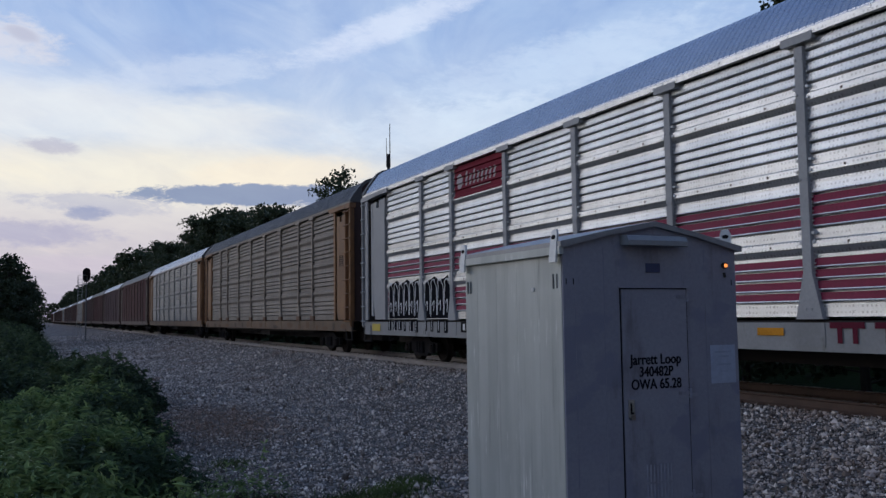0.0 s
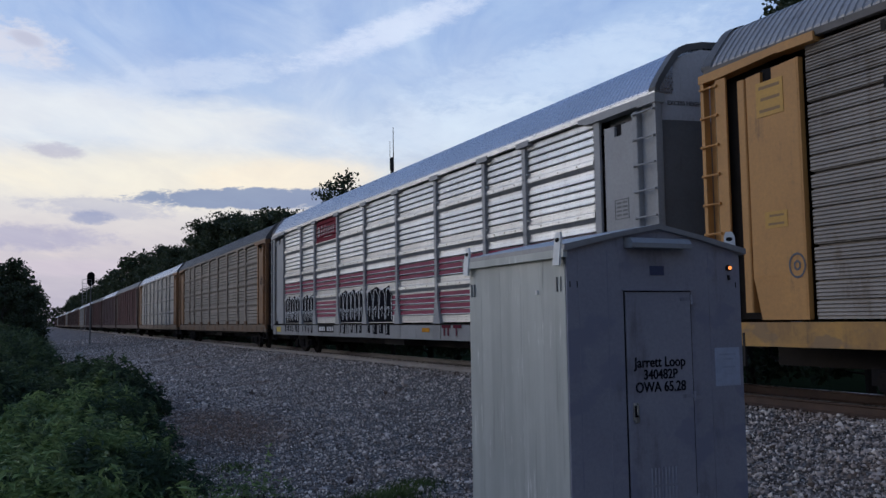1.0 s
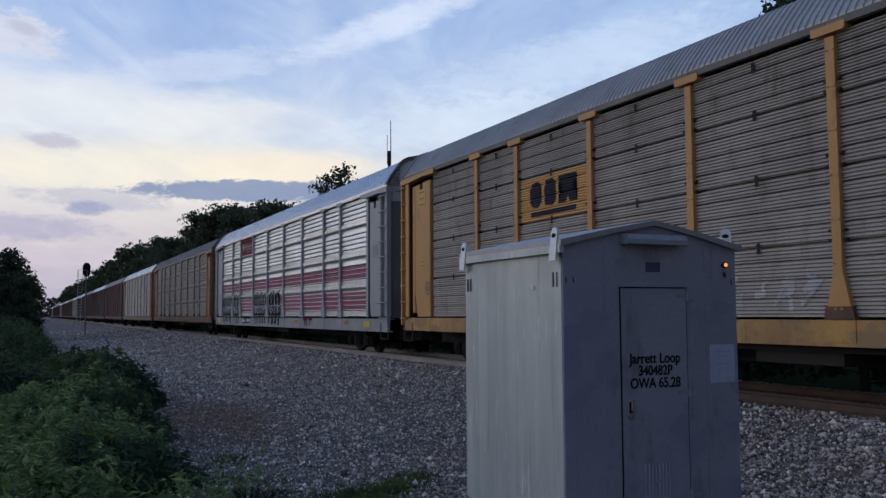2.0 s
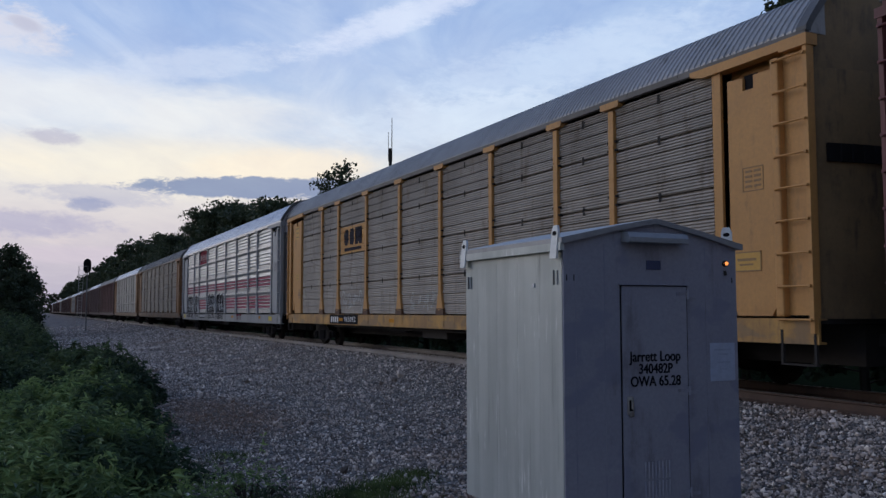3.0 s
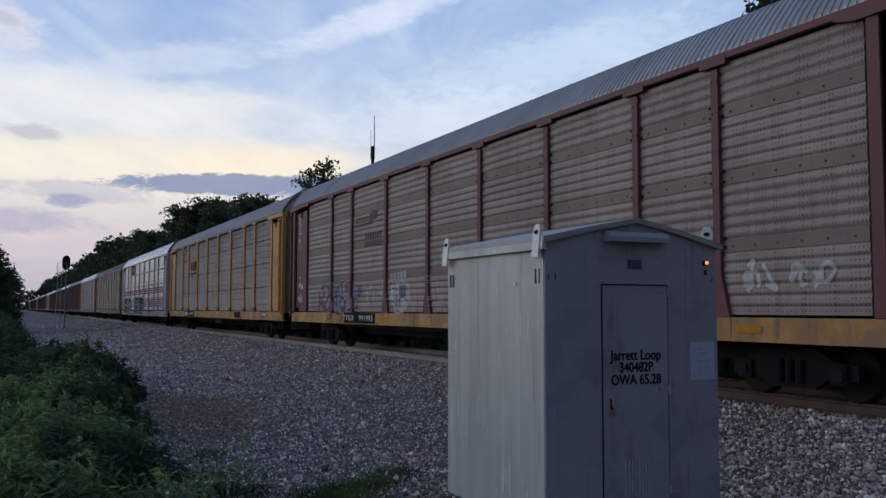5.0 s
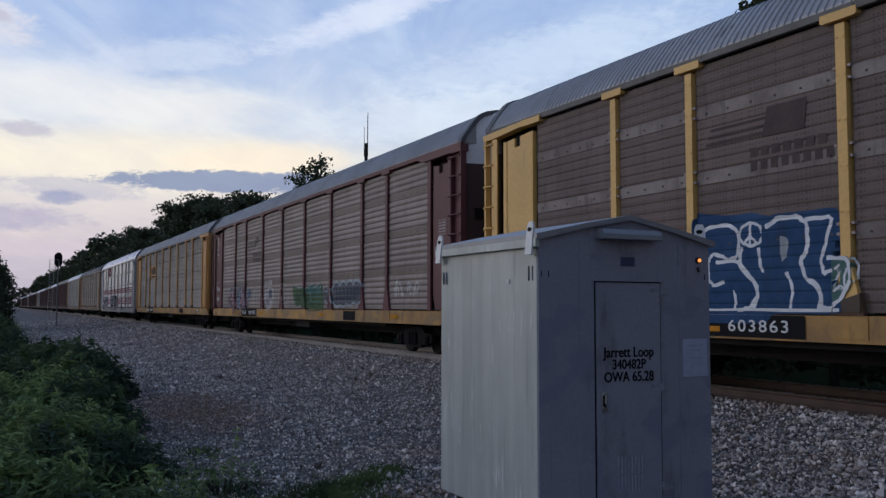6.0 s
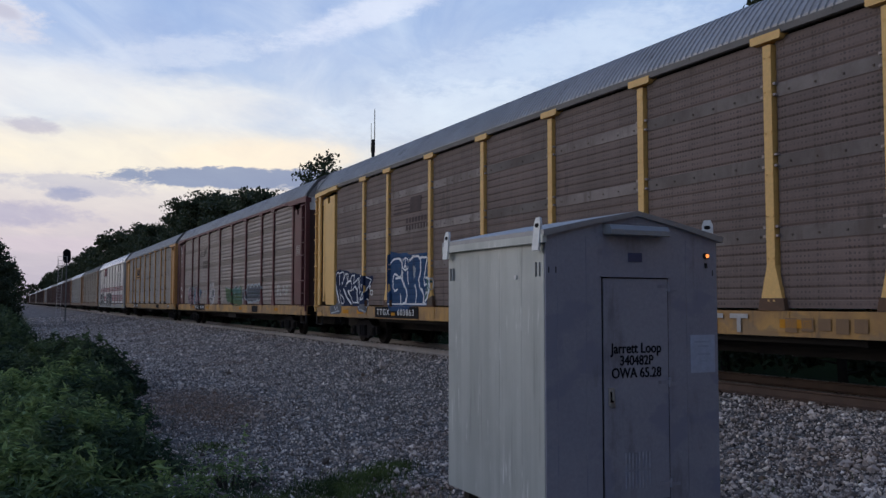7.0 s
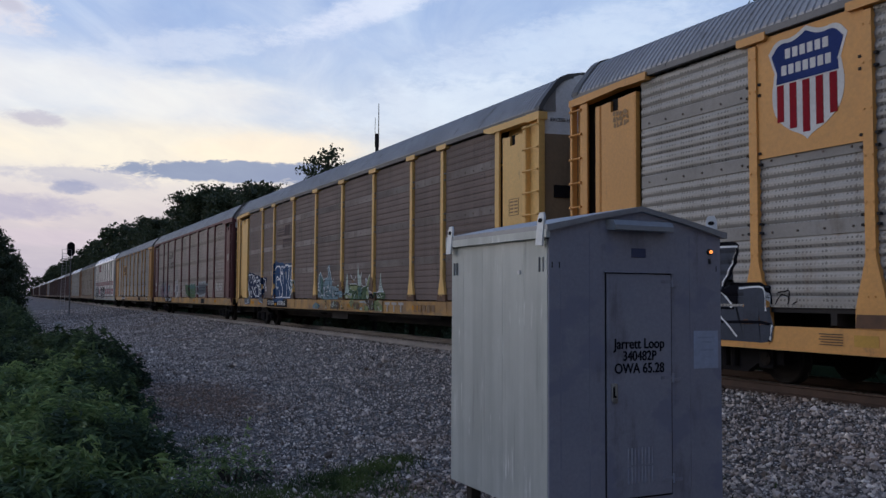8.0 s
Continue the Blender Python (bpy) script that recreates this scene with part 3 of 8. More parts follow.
def roof_mesh(step_y, depth, outline):
    bm = bmesh.new()
    ring = [(-x, z) for x, z in outline] + [(x, z) for x, z in outline[-2::-1]]
    ys, offs = [], []
    y = -13.62
    while y < 13.62:
        ys += [y, y + step_y * 0.46, y + step_y * 0.56, y + step_y * 0.92]
        offs += [0, 0, depth, depth]
        y += step_y
    rows = []
    for yy, o in zip(ys, offs):
        row = []
        for i, (x, z) in enumerate(ring):
            k = o
            d = Vector((x, 0, (z - 4.6))).normalized()
            row.append(bm.verts.new((x + d.x * k, min(yy, 13.65), z + d.z * k)))
        rows.append(row)
    for a, b in zip(rows, rows[1:]):
        for i in range(len(ring) - 1):
            bm.faces.new((a[i], a[i + 1], b[i + 1], b[i]))
    for row in (rows[0], rows[-1]):
        bm.faces.new(row)
    return mesh_of("roof", bm, DARK)


ROOF_HIGH = ROOF
ROOF_LOW = [(x, z - 0.09 * max(0.0, (z - 5.22) / 0.93)) for x, z in ROOF]


ROOFS = {"plain": roof_mesh(0.61, 0.016, ROOF_LOW), "ribbed": roof_mesh(0.136, 0.019, ROOF_LOW), "smooth": roof_mesh(0.136, 0.006, ROOF_HIGH)}


def roof_edge_mesh(outline):
    """Dark worn rim over the end of a roof."""
    bm = bmesh.new()
    ring = [(-x, z) for x, z in outline] + [(x, z) for x, z in outline[-2::-1]]
    rows = []
    for k, y in ((0.035, 13.50), (0.045, 13.69), (-0.06, 13.69)):
        rows.append([bm.verts.new((x * (1 + k / 1.6), y, z + k * max(0.0, (z - 5.0)))) for x, z in ring])
    for a, b in zip(rows, rows[1:]):
        for i in range(len(ring) - 1):
            bm.faces.new((a[i], a[i + 1], b[i + 1], b[i]))
    return mesh_of("roof_edge", bm, mat("dark_roof_rim", (0.06, 0.06, 0.065), (0.12, 0.12, 0.125), 0.6))


def post_mesh():
    """Side post: plate with a T cap and a flared foot."""
    bm = bmesh.new()
    prism(bm, [(-0.23, 1.16), (0.23, 1.16), (0.17, 1.42), (0.075, 1.80), (0.075, 4.98), (-0.075, 4.98), (-0.075, 1.80), (-0.17, 1.42)], 0, -SIDE, -1.40)
    prism(bm, [(-0.25, 5.02), (0.25, 5.02), (0.28, 5.04), (0.28, 5.14), (-0.28, 5.14), (-0.28, 5.04)], 0, -SIDE - 0.036, -1.38)
    for z in (1.3, 1.9, 2.5, 3.1, 3.7, 4.3, 4.8):
        for s in (-1, 1):
            box(bm, -SIDE - 0.012, -SIDE, s * 0.05 - 0.014, s * 0.05 + 0.014, z - 0.014, z + 0.014)
    return mesh_of("side_post", bm, DARK)


def foot_mesh():
    """Rust-stained doubler over the foot of a post."""
    bm = bmesh.new()
    prism(bm, [(-0.245, 1.16), (0.245, 1.16), (0.215, 1.335), (-0.215, 1.335)], 0, -SIDE - 0.006, -1.40)
    return mesh_of("post_foot", bm, mat("rust_stained_steel", (0.15, 0.075, 0.04), (0.09, 0.05, 0.03), 0.8, big=3.0))


def bolt_strip_mesh():
    """Bolted straps that hold a panel's edge to its post."""
    bm = bmesh.new()
    for z in (1.5, 2.22, 2.35, 3.22, 3.38, 4.24, 4.40):
        for s in (-1, 1):
            box(bm, -SIDE + 0.01, -1.43, s * 0.115 - 0.022, s * 0.115 + 0.022, z - 0.018, z + 0.018)
    return mesh_of("panel_clip", bm, DARK)


def edge_post_mesh():
    bm = bmesh.new()
    soft_box(bm, -SIDE, -1.47, 11.76, 11.95, 1.16, 5.0, 0.008)
    return mesh_of("edge_post", bm, DARK)


def chord_mesh():
    """Top chord: a long rail over the panels, with a dark slit under it."""
    bm = bmesh.new()
    prism(bm, [(-1.535, 5.092), (-1.545, 5.10), (-1.545, 5.195), (-1.535, 5.205), (-1.46, 5.205), (-1.46, 5.092)], 1, -13.66, 13.66)
    for i in range(-9, 10):
        box(bm, -1.552, -1.54, i * 1.37 - 0.02, i * 1.37 + 0.02, 5.15, 5.19)
    return mesh_of("top_chord", bm, DARK)


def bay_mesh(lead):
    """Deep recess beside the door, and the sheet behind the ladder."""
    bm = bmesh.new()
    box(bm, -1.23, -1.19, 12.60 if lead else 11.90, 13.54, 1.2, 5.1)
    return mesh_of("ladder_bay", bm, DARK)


def ladder_sheet_mesh(lead):
    bm = bmesh.new()
    if lead:
        box(bm, -1.42, -1.40, 13.44, 13.66, 1.2, 4.98)
    else:
        box(bm, -1.445, -1.40, 13.152, 13.66, 1.2, 4.98)
    return mesh_of("ladder_sheet", bm, DARK)


def corner_mesh():
    """Door sheet of the trailing end: its top stays short of the header, its foot is cut at a slant."""
    bm = bmesh.new()
    prism(bm, [(12.08, 1.50), (12.20, 1.19), (12.88, 1.19), (12.98, 1.34), (12.98, 4.80), (12.62, 4.80), (12.62, 4.60), (12.40, 4.60), (12.40, 4.80), (12.08, 4.82)], 0, -1.50, -1.424)
    for z in (1.28, 1.80):
        box(bm, -1.506, -1.49, 12.24, 12.90, z - 0.012, z + 0.012)
    return mesh_of("corner_sheet", bm, DARK)


def wide_corner_mesh():
    """At the leading end the sheet runs on to the side panel, with a folded flange before the recess."""
    bm = bmesh.new()
    prism(bm, [(11.77, 1.19), (12.64, 1.19), (12.76, 1.75), (12.78, 1.80), (12.78, 4.84), (12.49, 4.86), (12.49, 4.66), (12.27, 4.66), (12.27, 4.87), (11.77, 4.90)], 0, -1.515, -1.424)
    prism(bm, [(-1.50, 12.82), (-1.515, 12.84), (-1.515, 12.96), (-1.50, 12.97), (-1.25, 12.97), (-1.25, 12.82)], 2, 1.30, 4.84)
    for z in (1.745, 1.825):
        box(bm, -1.522, -1.51, 12.14, 12.74, z - 0.008, z + 0.008)
    box(bm, -1.520, -1.51, 11.80, 11.84, 1.25, 4.85)
    return mesh_of("corner_sheet", bm, DARK)


def header_mesh(lead):
    bm = bmesh.new()
    if lead:
        prism(bm, [(12.05, 5.05), (13.30, 4.98), (13.76, 4.98), (13.76, 5.11), (12.05, 5.16)], 0, -SIDE - 0.050, -1.36)
        box(bm, -SIDE - 0.060, -1.36, 11.43, 12.08, 5.03, 5.16)
    else:
        prism(bm, [(11.31, 5.06), (11.60, 4.99), (13.22, 5.00), (13.22, 5.13), (11.31, 5.14)], 0, -SIDE - 0.050, -1.36)
        box(bm, -SIDE - 0.056, -1.36, 13.20, 13.70, 4.97, 5.135)
    return mesh_of("corner_header", bm, DARK)


def stile_mesh(lead):
    bm = bmesh.new()
    if lead:
        soft_box(bm, -1.56, -1.52, 13.17, 13.40, 1.18, 4.96, 0.012)
        box(bm, -1.56, -1.44, 13.66, 13.73, 0.95, 5.06)
    else:
        soft_box(bm, -1.56, -1.40, 13.00, 13.15, 1.18, 4.93, 0.035)
        box(bm, -1.56, -1.44, 13.61, 13.68, 0.95, 5.06)
    return mesh_of("ladder", bm, DARK)


def rung_mesh(lead):
    a, b = (13.34, 13.72) if lead else (13.05, 13.66)
    bm = bmesh.new()
    rod(bm, (-1.585, a, 0), (-1.585, b, 0), 0.017, n=6)
    for y in (a + 0.02, b - 0.02):
        rod(bm, (-1.60, y, 0), (-1.50, y, 0), 0.024, n=6)
    return mesh_of("rung", bm, DARK)


def step_mesh():
    """Stirrup step that hangs below the ladder."""
    bm = bmesh.new()
    for y in (13.05, 13.64):
        box(bm, -1.51, -1.47, y - 0.02, y + 0.02, 0.52, 1.0)
    box(bm, -1.52, -1.44, 13.03, 13.66, 0.50, 0.525)
    return mesh_of("step", bm, DARK)


def latch_mesh():
    """Dark notch in the top of the corner sheet."""
    bm = bmesh.new()
    box(bm, -1.445, -1.424, 12.38, 12.64, 4.58, 4.84)
    return mesh_of("slot", bm, BLACK)


def placard_mesh():
    bm = bmesh.new()
    y0, y1, z0, z1 = 12.36, 12.78, 3.05, 3.42
    for a, b, c, d in ((y0, y1, z0, z0 + 0.015), (y0, y1, z1 - 0.015, z1), (y0, y0 + 0.015, z0, z1), (y1 - 0.015, y1, z0, z1)):
        box(bm, -1.506, -1.499, a, b, c, d)
    for i in range(4):
        for j in range(2):
            box(bm, -1.506, -1.499, y0 + 0.05 + 0.18 * j, y0 + 0.19 + 0.18 * j, z0 + 0.06 + 0.075 * i, z0 + 0.095 + 0.075 * i)
    return mesh_of("stencilled_block", bm, BLACK)


def sill_mesh(lo=0.80, hi=1.155):
    bm = bmesh.new()
    prism(bm, [(-1.50, lo), (-1.36, lo), (-1.36, lo + 0.03), (-1.46, lo + 0.04), (-1.46, hi - 0.025), (-1.33, hi - 0.025), (-1.33, hi), (-1.50, hi)], 1, -13.7, 13.7)
    for y in POSTS:
        box(bm, -1.512, -1.49, y - 0.24, y + 0.24, lo + 0.06, hi - 0.001)
    return mesh_of("side_sill", bm, DARK)


def skirt_mesh():
    """Foot plate that carries a post down to a low sill."""
    bm = bmesh.new()
    prism(bm, [(-0.245, 0.89), (0.245, 0.89), (0.232, 1.165), (-0.232, 1.165)], 0, -SIDE, -1.40)
    return mesh_of("post_skirt", bm, DARK)


def ledge_mesh():
    """Pale lip along the bottom of the panels."""
    bm = bmesh.new()
    box(bm, -1.475, -1.40, -11.7, 11.7, 1.15, 1.19)
    return mesh_of("panel_lip", bm, DARK)


def end_mesh(z0, z1, out):
    """A bowed end sheet between two heights."""
    bm = bmesh.new()
    prof = sorted([(z, x) for x, z in ROOF_LOW])
    xs = np.linspace(-1, 1, 13)
    zs = np.linspace(z0, z1, 8)
    rows = []
    for z in zs:
        wide = 1.44 if z < 5.2 else float(np.interp(z, [p[0] for p in prof], [p[1] for p in prof])) - 0.03
        rows.append([bm.verts.new((u * max(wide, 0.05), 13.52 + out * (1 - (u * wide / 1.5) ** 2), z)) for u in xs])
    for a, b in zip(rows, rows[1:]):
        for i in range(len(xs) - 1):
            bm.faces.new((a[i], a[i + 1], b[i + 1], b[i]))
    ext = bmesh.ops.extrude_face_region(bm, geom=bm.faces[:])
    for v in ext["geom"]:
        if isinstance(v, bmesh.types.BMVert):
            v.co.y -= 0.05
    return mesh_of("end_door", bm, DARK)


def end_bar_mesh():
    bm = bmesh.new()
    for i in range(6):
        a, b = -0.05 + 0.2 * i, 0.15 + 0.2 * i
        y = 13.52 + 0.22 * (1 - ((a + b) / 3.0) ** 2)
        box(bm, a, b, y - 0.03, y + 0.035, 3.36, 3.62)
    box(bm, -0.03, 0.03, 13.74, 13.79, 1.2, 4.7)
    return mesh_of("door_bar", bm, BLACK)


def underframe_mesh():
    bm = bmesh.new()
    box(bm, -0.36, 0.36, -13.5, 13.5, 0.46, 1.06)
    box(bm, -1.45, 1.45, -13.6, 13.6, 1.08, 1.14)
    for i in range(-8, 9):
        y = i * 1.55
        prism(bm, [(-1.45, 1.10), (-1.45, 0.92), (-0.36, 0.74), (0.36, 0.74), (1.45, 0.92), (1.45, 1.10)], 1, y - 0.05, y + 0.05)
    box(bm, -1.2, -0.5, -1.2, 0.4, 0.52, 0.86)
    box(bm, -1.25, 1.25, -8.4, 8.4, 0.70, 0.78)
    rod(bm, (-0.95, 2.0, 0.78), (-0.95, 3.4, 0.78), 0.17, n=12)
    rod(bm, (-0.75, -9.0, 0.70), (-0.75, 9.0, 0.70), 0.025, n=6)
    return mesh_of("underframe", bm, DARK)


def coupler_mesh():
    bm = bmesh.new()
    box(bm, -0.09, 0.09, 13.4, 14.05, 0.74, 0.92)
    soft_box(bm, -0.17, 0.15, 13.98, 14.26, 0.70, 0.98, 0.04)
    rod(bm, (-1.35, 13.74, 0.86), (-0.2, 13.78, 0.80), 0.015, n=6)
    rod(bm, (0.22, 13.7, 0.80), (0.26, 13.98, 0.45), 0.025, n=6)
    rod(bm, (0.26, 13.98, 0.45), (0.20, 14.22, 0.55), 0.025, n=6)
    return mesh_of("coupler", bm, DARK)


def frame_mesh():
    """Cast side frame of a truck, with its spring nest."""
    bm = bmesh.new()
    prism(bm, [(-1.12, 0.30), (-0.62, 0.30), (-0.40, 0.16), (0.40, 0.16), (0.62, 0.30), (1.12, 0.30), (1.12, 0.52), (0.72, 0.56), (0.46, 0.72), (-0.46, 0.72), (-0.72, 0.56), (-1.12, 0.52)], 0, -1.10, -0.98)
    for y in (-0.18, 0.0, 0.18):
        rod(bm, (-1.13, y, 0.24), (-1.13, y, 0.56), 0.065, n=8)
    for y in (-0.84, 0.84):
        soft_box(bm, -1.17, -1.08, y - 0.14, y + 0.14, 0.24, 0.52, 0.03)
    return mesh_of("side_frame", bm, BLACK)


def wheel_mesh():
    bm = bmesh.new()
    for s in (-1, 1):
        prof = [(0.80, 0.10), (0.80, 0.30), (0.83, 0.36), (0.815, 0.38), (0.70, 0.385), (0.69, 0.41), (0.675, 0.41), (0.67, 0.32), (0.72, 0.28), (0.72, 0.10)]
        n = 24
        rings = [[bm.verts.new((s * x, r * math.cos(2 * math.pi * i / n), r * math.sin(2 * math.pi * i / n))) for x, r in prof] for i in range(n)]
        for i in range(n):
            a, b = rings[i], rings[(i + 1) % n]
            for j in range(len(prof)):
                k = (j + 1) % len(prof)
                bm.faces.new((a[j], a[k], b[k], b[j]))
    rod(bm, (-1.12, 0, 0), (1.12, 0, 0), 0.085, n=12)
    for s in (-1, 1):
        rod(bm, (s * 1.16, 0, 0), (s * 1.20, 0, 0), 0.10, n=10)
        for i in range(3):
            a = i * 2.094
            rod(bm, (s * 1.20, 0.06 * math.cos(a), 0.06 * math.sin(a)), (s * 1.215, 0.06 * math.cos(a), 0.06 * math.sin(a)), 0.016, n=6)
    return mesh_of("wheelset", bm, mat("wheel_steel", (0.020, 0.017, 0.016), (0.030, 0.025, 0.022), 0.9, 0.0, spec=0.1))


def bolster_mesh():
    bm = bmesh.new()
    box(bm, -0.98, 0.98, -0.2, 0.2, 0.42, 0.66)
    return mesh_of("bolster", bm, DARK)


M_EDGES = {"plain": roof_edge_mesh(ROOF_LOW), "ribbed": roof_edge_mesh(ROOF_LOW), "smooth": roof_edge_mesh(ROOF_HIGH)}
M_EDGE, M_CHORD = edge_post_mesh(), chord_mesh()
M_BAY, M_SHEET, M_HEAD, M_STILE, M_RUNG = ({lead: make(lead) for lead in (True, False)} for make in (bay_mesh, ladder_sheet_mesh, header_mesh, stile_mesh, rung_mesh))
M_FOOT, M_WIDE = foot_mesh(), wide_corner_mesh()
M_POST, M_CLIPS, M_CORNER = post_mesh(), bolt_strip_mesh(), corner_mesh()
M_SLOT, M_PLACARD, M_ENDBAR = latch_mesh(), placard_mesh(), end_bar_mesh()
M_SILLS = {"usual": sill_mesh(), "low": sill_mesh(0.55, 0.885), "deep": sill_mesh(0.72, 1.115)}
M_SKIRT, M_LIP, M_STEP = skirt_mesh(), ledge_mesh(), step_mesh()
M_END, M_ENDTOP = end_mesh(1.15, 4.70, 0.22), end_mesh(4.70, 6.0, 0.22)
M_UNDER, M_COUPLER, M_FRAME, M_WHEEL, M_BOLSTER = underframe_mesh(), coupler_mesh(), frame_mesh(), wheel_mesh(), bolster_mesh()
TRUCK_Y, WHEEL_Y, WHEEL_R = 10.05, 0.86, 0.385
TURN = pose(0, 0, 0, 0, 0, 180)


def make_car(label, style, panel, frame_paint, sill_paint, roof_paint, roof="ribbed", end_paint=None, cap_paint=None, stripe=None, band=None, fine_detail=True, door_paint=None, print_paint=None, clip_paint=None, chord_paint=None, sill="usual"):
    car = thing("autorack_car", (XC, 0, 0), label, "rail car", "cars of the train")
    mats = [panel]
    if stripe or band:
        mats += [stripe or panel, band or panel]
    if style in ("flat", "mid") or stripe:
        mats = (mats + [panel, panel])[:3] + [BOLT]
    wide = {}
    for a, b in SPANS:
        key = round(b - a, 3)
        if key not in wide:
            wide[key] = panel_mesh(style, b - a - 0.13, mats, bool(stripe))
    for flip in (False, True):
        m = TURN if flip else Matrix()
        for a, b in SPANS:
            piece("side_panel", wide[round(b - a, 3)], car, m @ pose(0, (a + b) / 2, 0))
        for y in POSTS:
            post = piece("side_post", M_POST, car, m @ pose(0, y + (0.05 if style == "flat" and not flip else 0.0), 0), frame_paint)
            if fine_detail:
                tagged(piece("panel_clip", M_CLIPS, post, None, clip_paint), kind="stuff")
                if frame_paint is not GREY_POST and frame_paint is not OXIDE:
                    piece("post_foot", M_FOOT, post, pose(0, 0, -0.26) if sill == "low" else None)
                if sill == "low":
                    piece("post_skirt", M_SKIRT, post, None, frame_paint)
        piece("side_sill", M_SILLS[sill], car, m, sill_paint)
        if sill == "low":
            piece("panel_lip", M_LIP, car, m, panel)
        piece("top_chord", M_CHORD, car, m, chord_paint or panel)
        for end in (False, True):
            q = m @ (Matrix.Diagonal((1, -1, 1, 1)) if end else Matrix())
            corner = piece("corner_sheet", M_CORNER if end else M_WIDE, car, q, door_paint or frame_paint)
            if end:
                piece("edge_post", M_EDGE, car, q, door_paint or frame_paint)
            # leading recess keeps the dark colour as painted shade, trailing one takes frame paint
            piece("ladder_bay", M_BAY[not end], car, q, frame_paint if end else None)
            piece("ladder_sheet", M_SHEET[not end], car, q, door_paint or frame_paint)
            piece("corner_header", M_HEAD[not end], corner, None, door_paint or frame_paint)
            piece("slot", M_SLOT, corner, None if end else pose(-0.016, -0.13, 0.06))
            if fine_detail:
                if end:
                    piece("stencilled_block", M_PLACARD, corner, None, print_paint)
            ladder = piece("ladder", M_STILE[not end], car, q, door_paint or frame_paint)
            piece("step", M_STEP, ladder)
            for i in range(9 if fine_detail else 0):
                piece("rung", M_RUNG[not end], ladder, pose(0, 0, 1.14 + 0.466 * i), door_paint or frame_paint)
    top = piece("roof", ROOFS[roof], car, None, roof_paint)
    for q in (Matrix(), TURN):
        piece("roof_edge", M_EDGES[roof], top, q)
    for q in (Matrix(), TURN):
        door = piece("end_door", M_END, car, q, end_paint or frame_paint)
        piece("end_cap", M_ENDTOP, door, None, cap_paint or end_paint or frame_paint)
        if not stripe:
            piece("door_bar", M_ENDBAR, door)
        piece("coupler", M_COUPLER, car, q)
    piece("underframe", M_UNDER, car)
    for y in (TRUCK_Y, -TRUCK_Y):
        truck = piece("truck", M_BOLSTER, car, pose(0, y, 0))
        piece("side_frame", M_FRAME, truck)
        piece("side_frame", M_FRAME, truck, TURN)
        for d in (WHEEL_Y, -WHEEL_Y):
            piece("wheelset", M_WHEEL, truck, pose(0, d, WHEEL_R))
    return car


YELLOW = mat("faded_yellow_paint", (0.52, 0.262, 0.078), (0.45, 0.225, 0.07), 0.6, dirt=(0.16, 0.09, 0.045), dirt_amount=0.25)
PALE_YELLOW = mat("pale_yellow_paint", (0.76, 0.46, 0.145), (0.68, 0.41, 0.13), 0.55, dirt=(0.22, 0.13, 0.06), dirt_amount=0.15)
UP_YELLOW = mat("orange_yellow_paint", (0.68, 0.325, 0.085), (0.60, 0.29, 0.08), 0.55, dirt=(0.20, 0.11, 0.06), dirt_amount=0.15)
SILL_YELLOW = mat("dirty_yellow_sill", (0.50, 0.27, 0.065), (0.27, 0.145, 0.055), 0.6, big=1.1, dirt=(0.13, 0.08, 0.045), dirt_amount=0.4, patch=(0.24, 0.15, 0.075))
OXIDE = mat("red_oxide_paint", (0.125, 0.034, 0.038), (0.098, 0.028, 0.032), 0.6, dirt=(0.07, 0.028, 0.028), dirt_amount=0.3)
GREY_POST = mat("grey_paint", (0.33, 0.335, 0.345), (0.28, 0.285, 0.295), 0.55, dirt=(0.17, 0.16, 0.15), dirt_amount=0.15)
GREY_END = mat("dark_grey_end", (0.15, 0.155, 0.165), (0.11, 0.115, 0.12), 0.6, dirt=GRIME, dirt_amount=0.2)
SILVER = mat("bright_galvanized_sheet", (0.66, 0.67, 0.68), (0.52, 0.53, 0.54), 0.31, 0.85, perf=0.6, fine=34.0, bump=0.4, dirt=(0.50, 0.49, 0.47), dirt_amount=0.12)
SILVER_OLD = mat("weathered_galvanized_sheet", (0.335, 0.322, 0.305), (0.25, 0.242, 0.23), 0.55, 0.3, perf=1.0, dirt=(0.2, 0.16, 0.13), dirt_amount=0.3)
SILVER_BAND = mat("dull_flat_band", (0.255, 0.246, 0.238), (0.20, 0.192, 0.186), 0.6, 0.25, dirt=(0.15, 0.13, 0.115), dirt_amount=0.3)
GALV = mat("dull_galvanized_sheet", (0.33, 0.295, 0.262), (0.24, 0.214, 0.19), 0.6, 0.25, dirt=(0.15, 0.11, 0.08), dirt_amount=0.35)
TAN = mat("dirty_tan_sheet", (0.295, 0.245, 0.222), (0.215, 0.178, 0.163), 0.6, 0.2, perf=1.0, dirt=(0.13, 0.10, 0.08), dirt_amount=0.3)
TAN_BAND = mat("clean_tan_band", (0.18, 0.145, 0.126), (0.14, 0.112, 0.098), 0.6, 0.2, dirt=(0.11, 0.09, 0.07), dirt_amount=0.2)
BROWN = mat("sooty_brown_sheet", (0.158, 0.113, 0.102), (0.112, 0.081, 0.073), 0.7, 0.1, perf=1.0, dirt=(0.065, 0.05, 0.043), dirt_amount=0.3)
BROWN_BAND = mat("dusty_grey_band", (0.245, 0.212, 0.198), (0.115, 0.09, 0.083), 0.7, 0.1, big=0.6, dirt=(0.10, 0.075, 0.065), dirt_amount=0.45, vary=0.4)
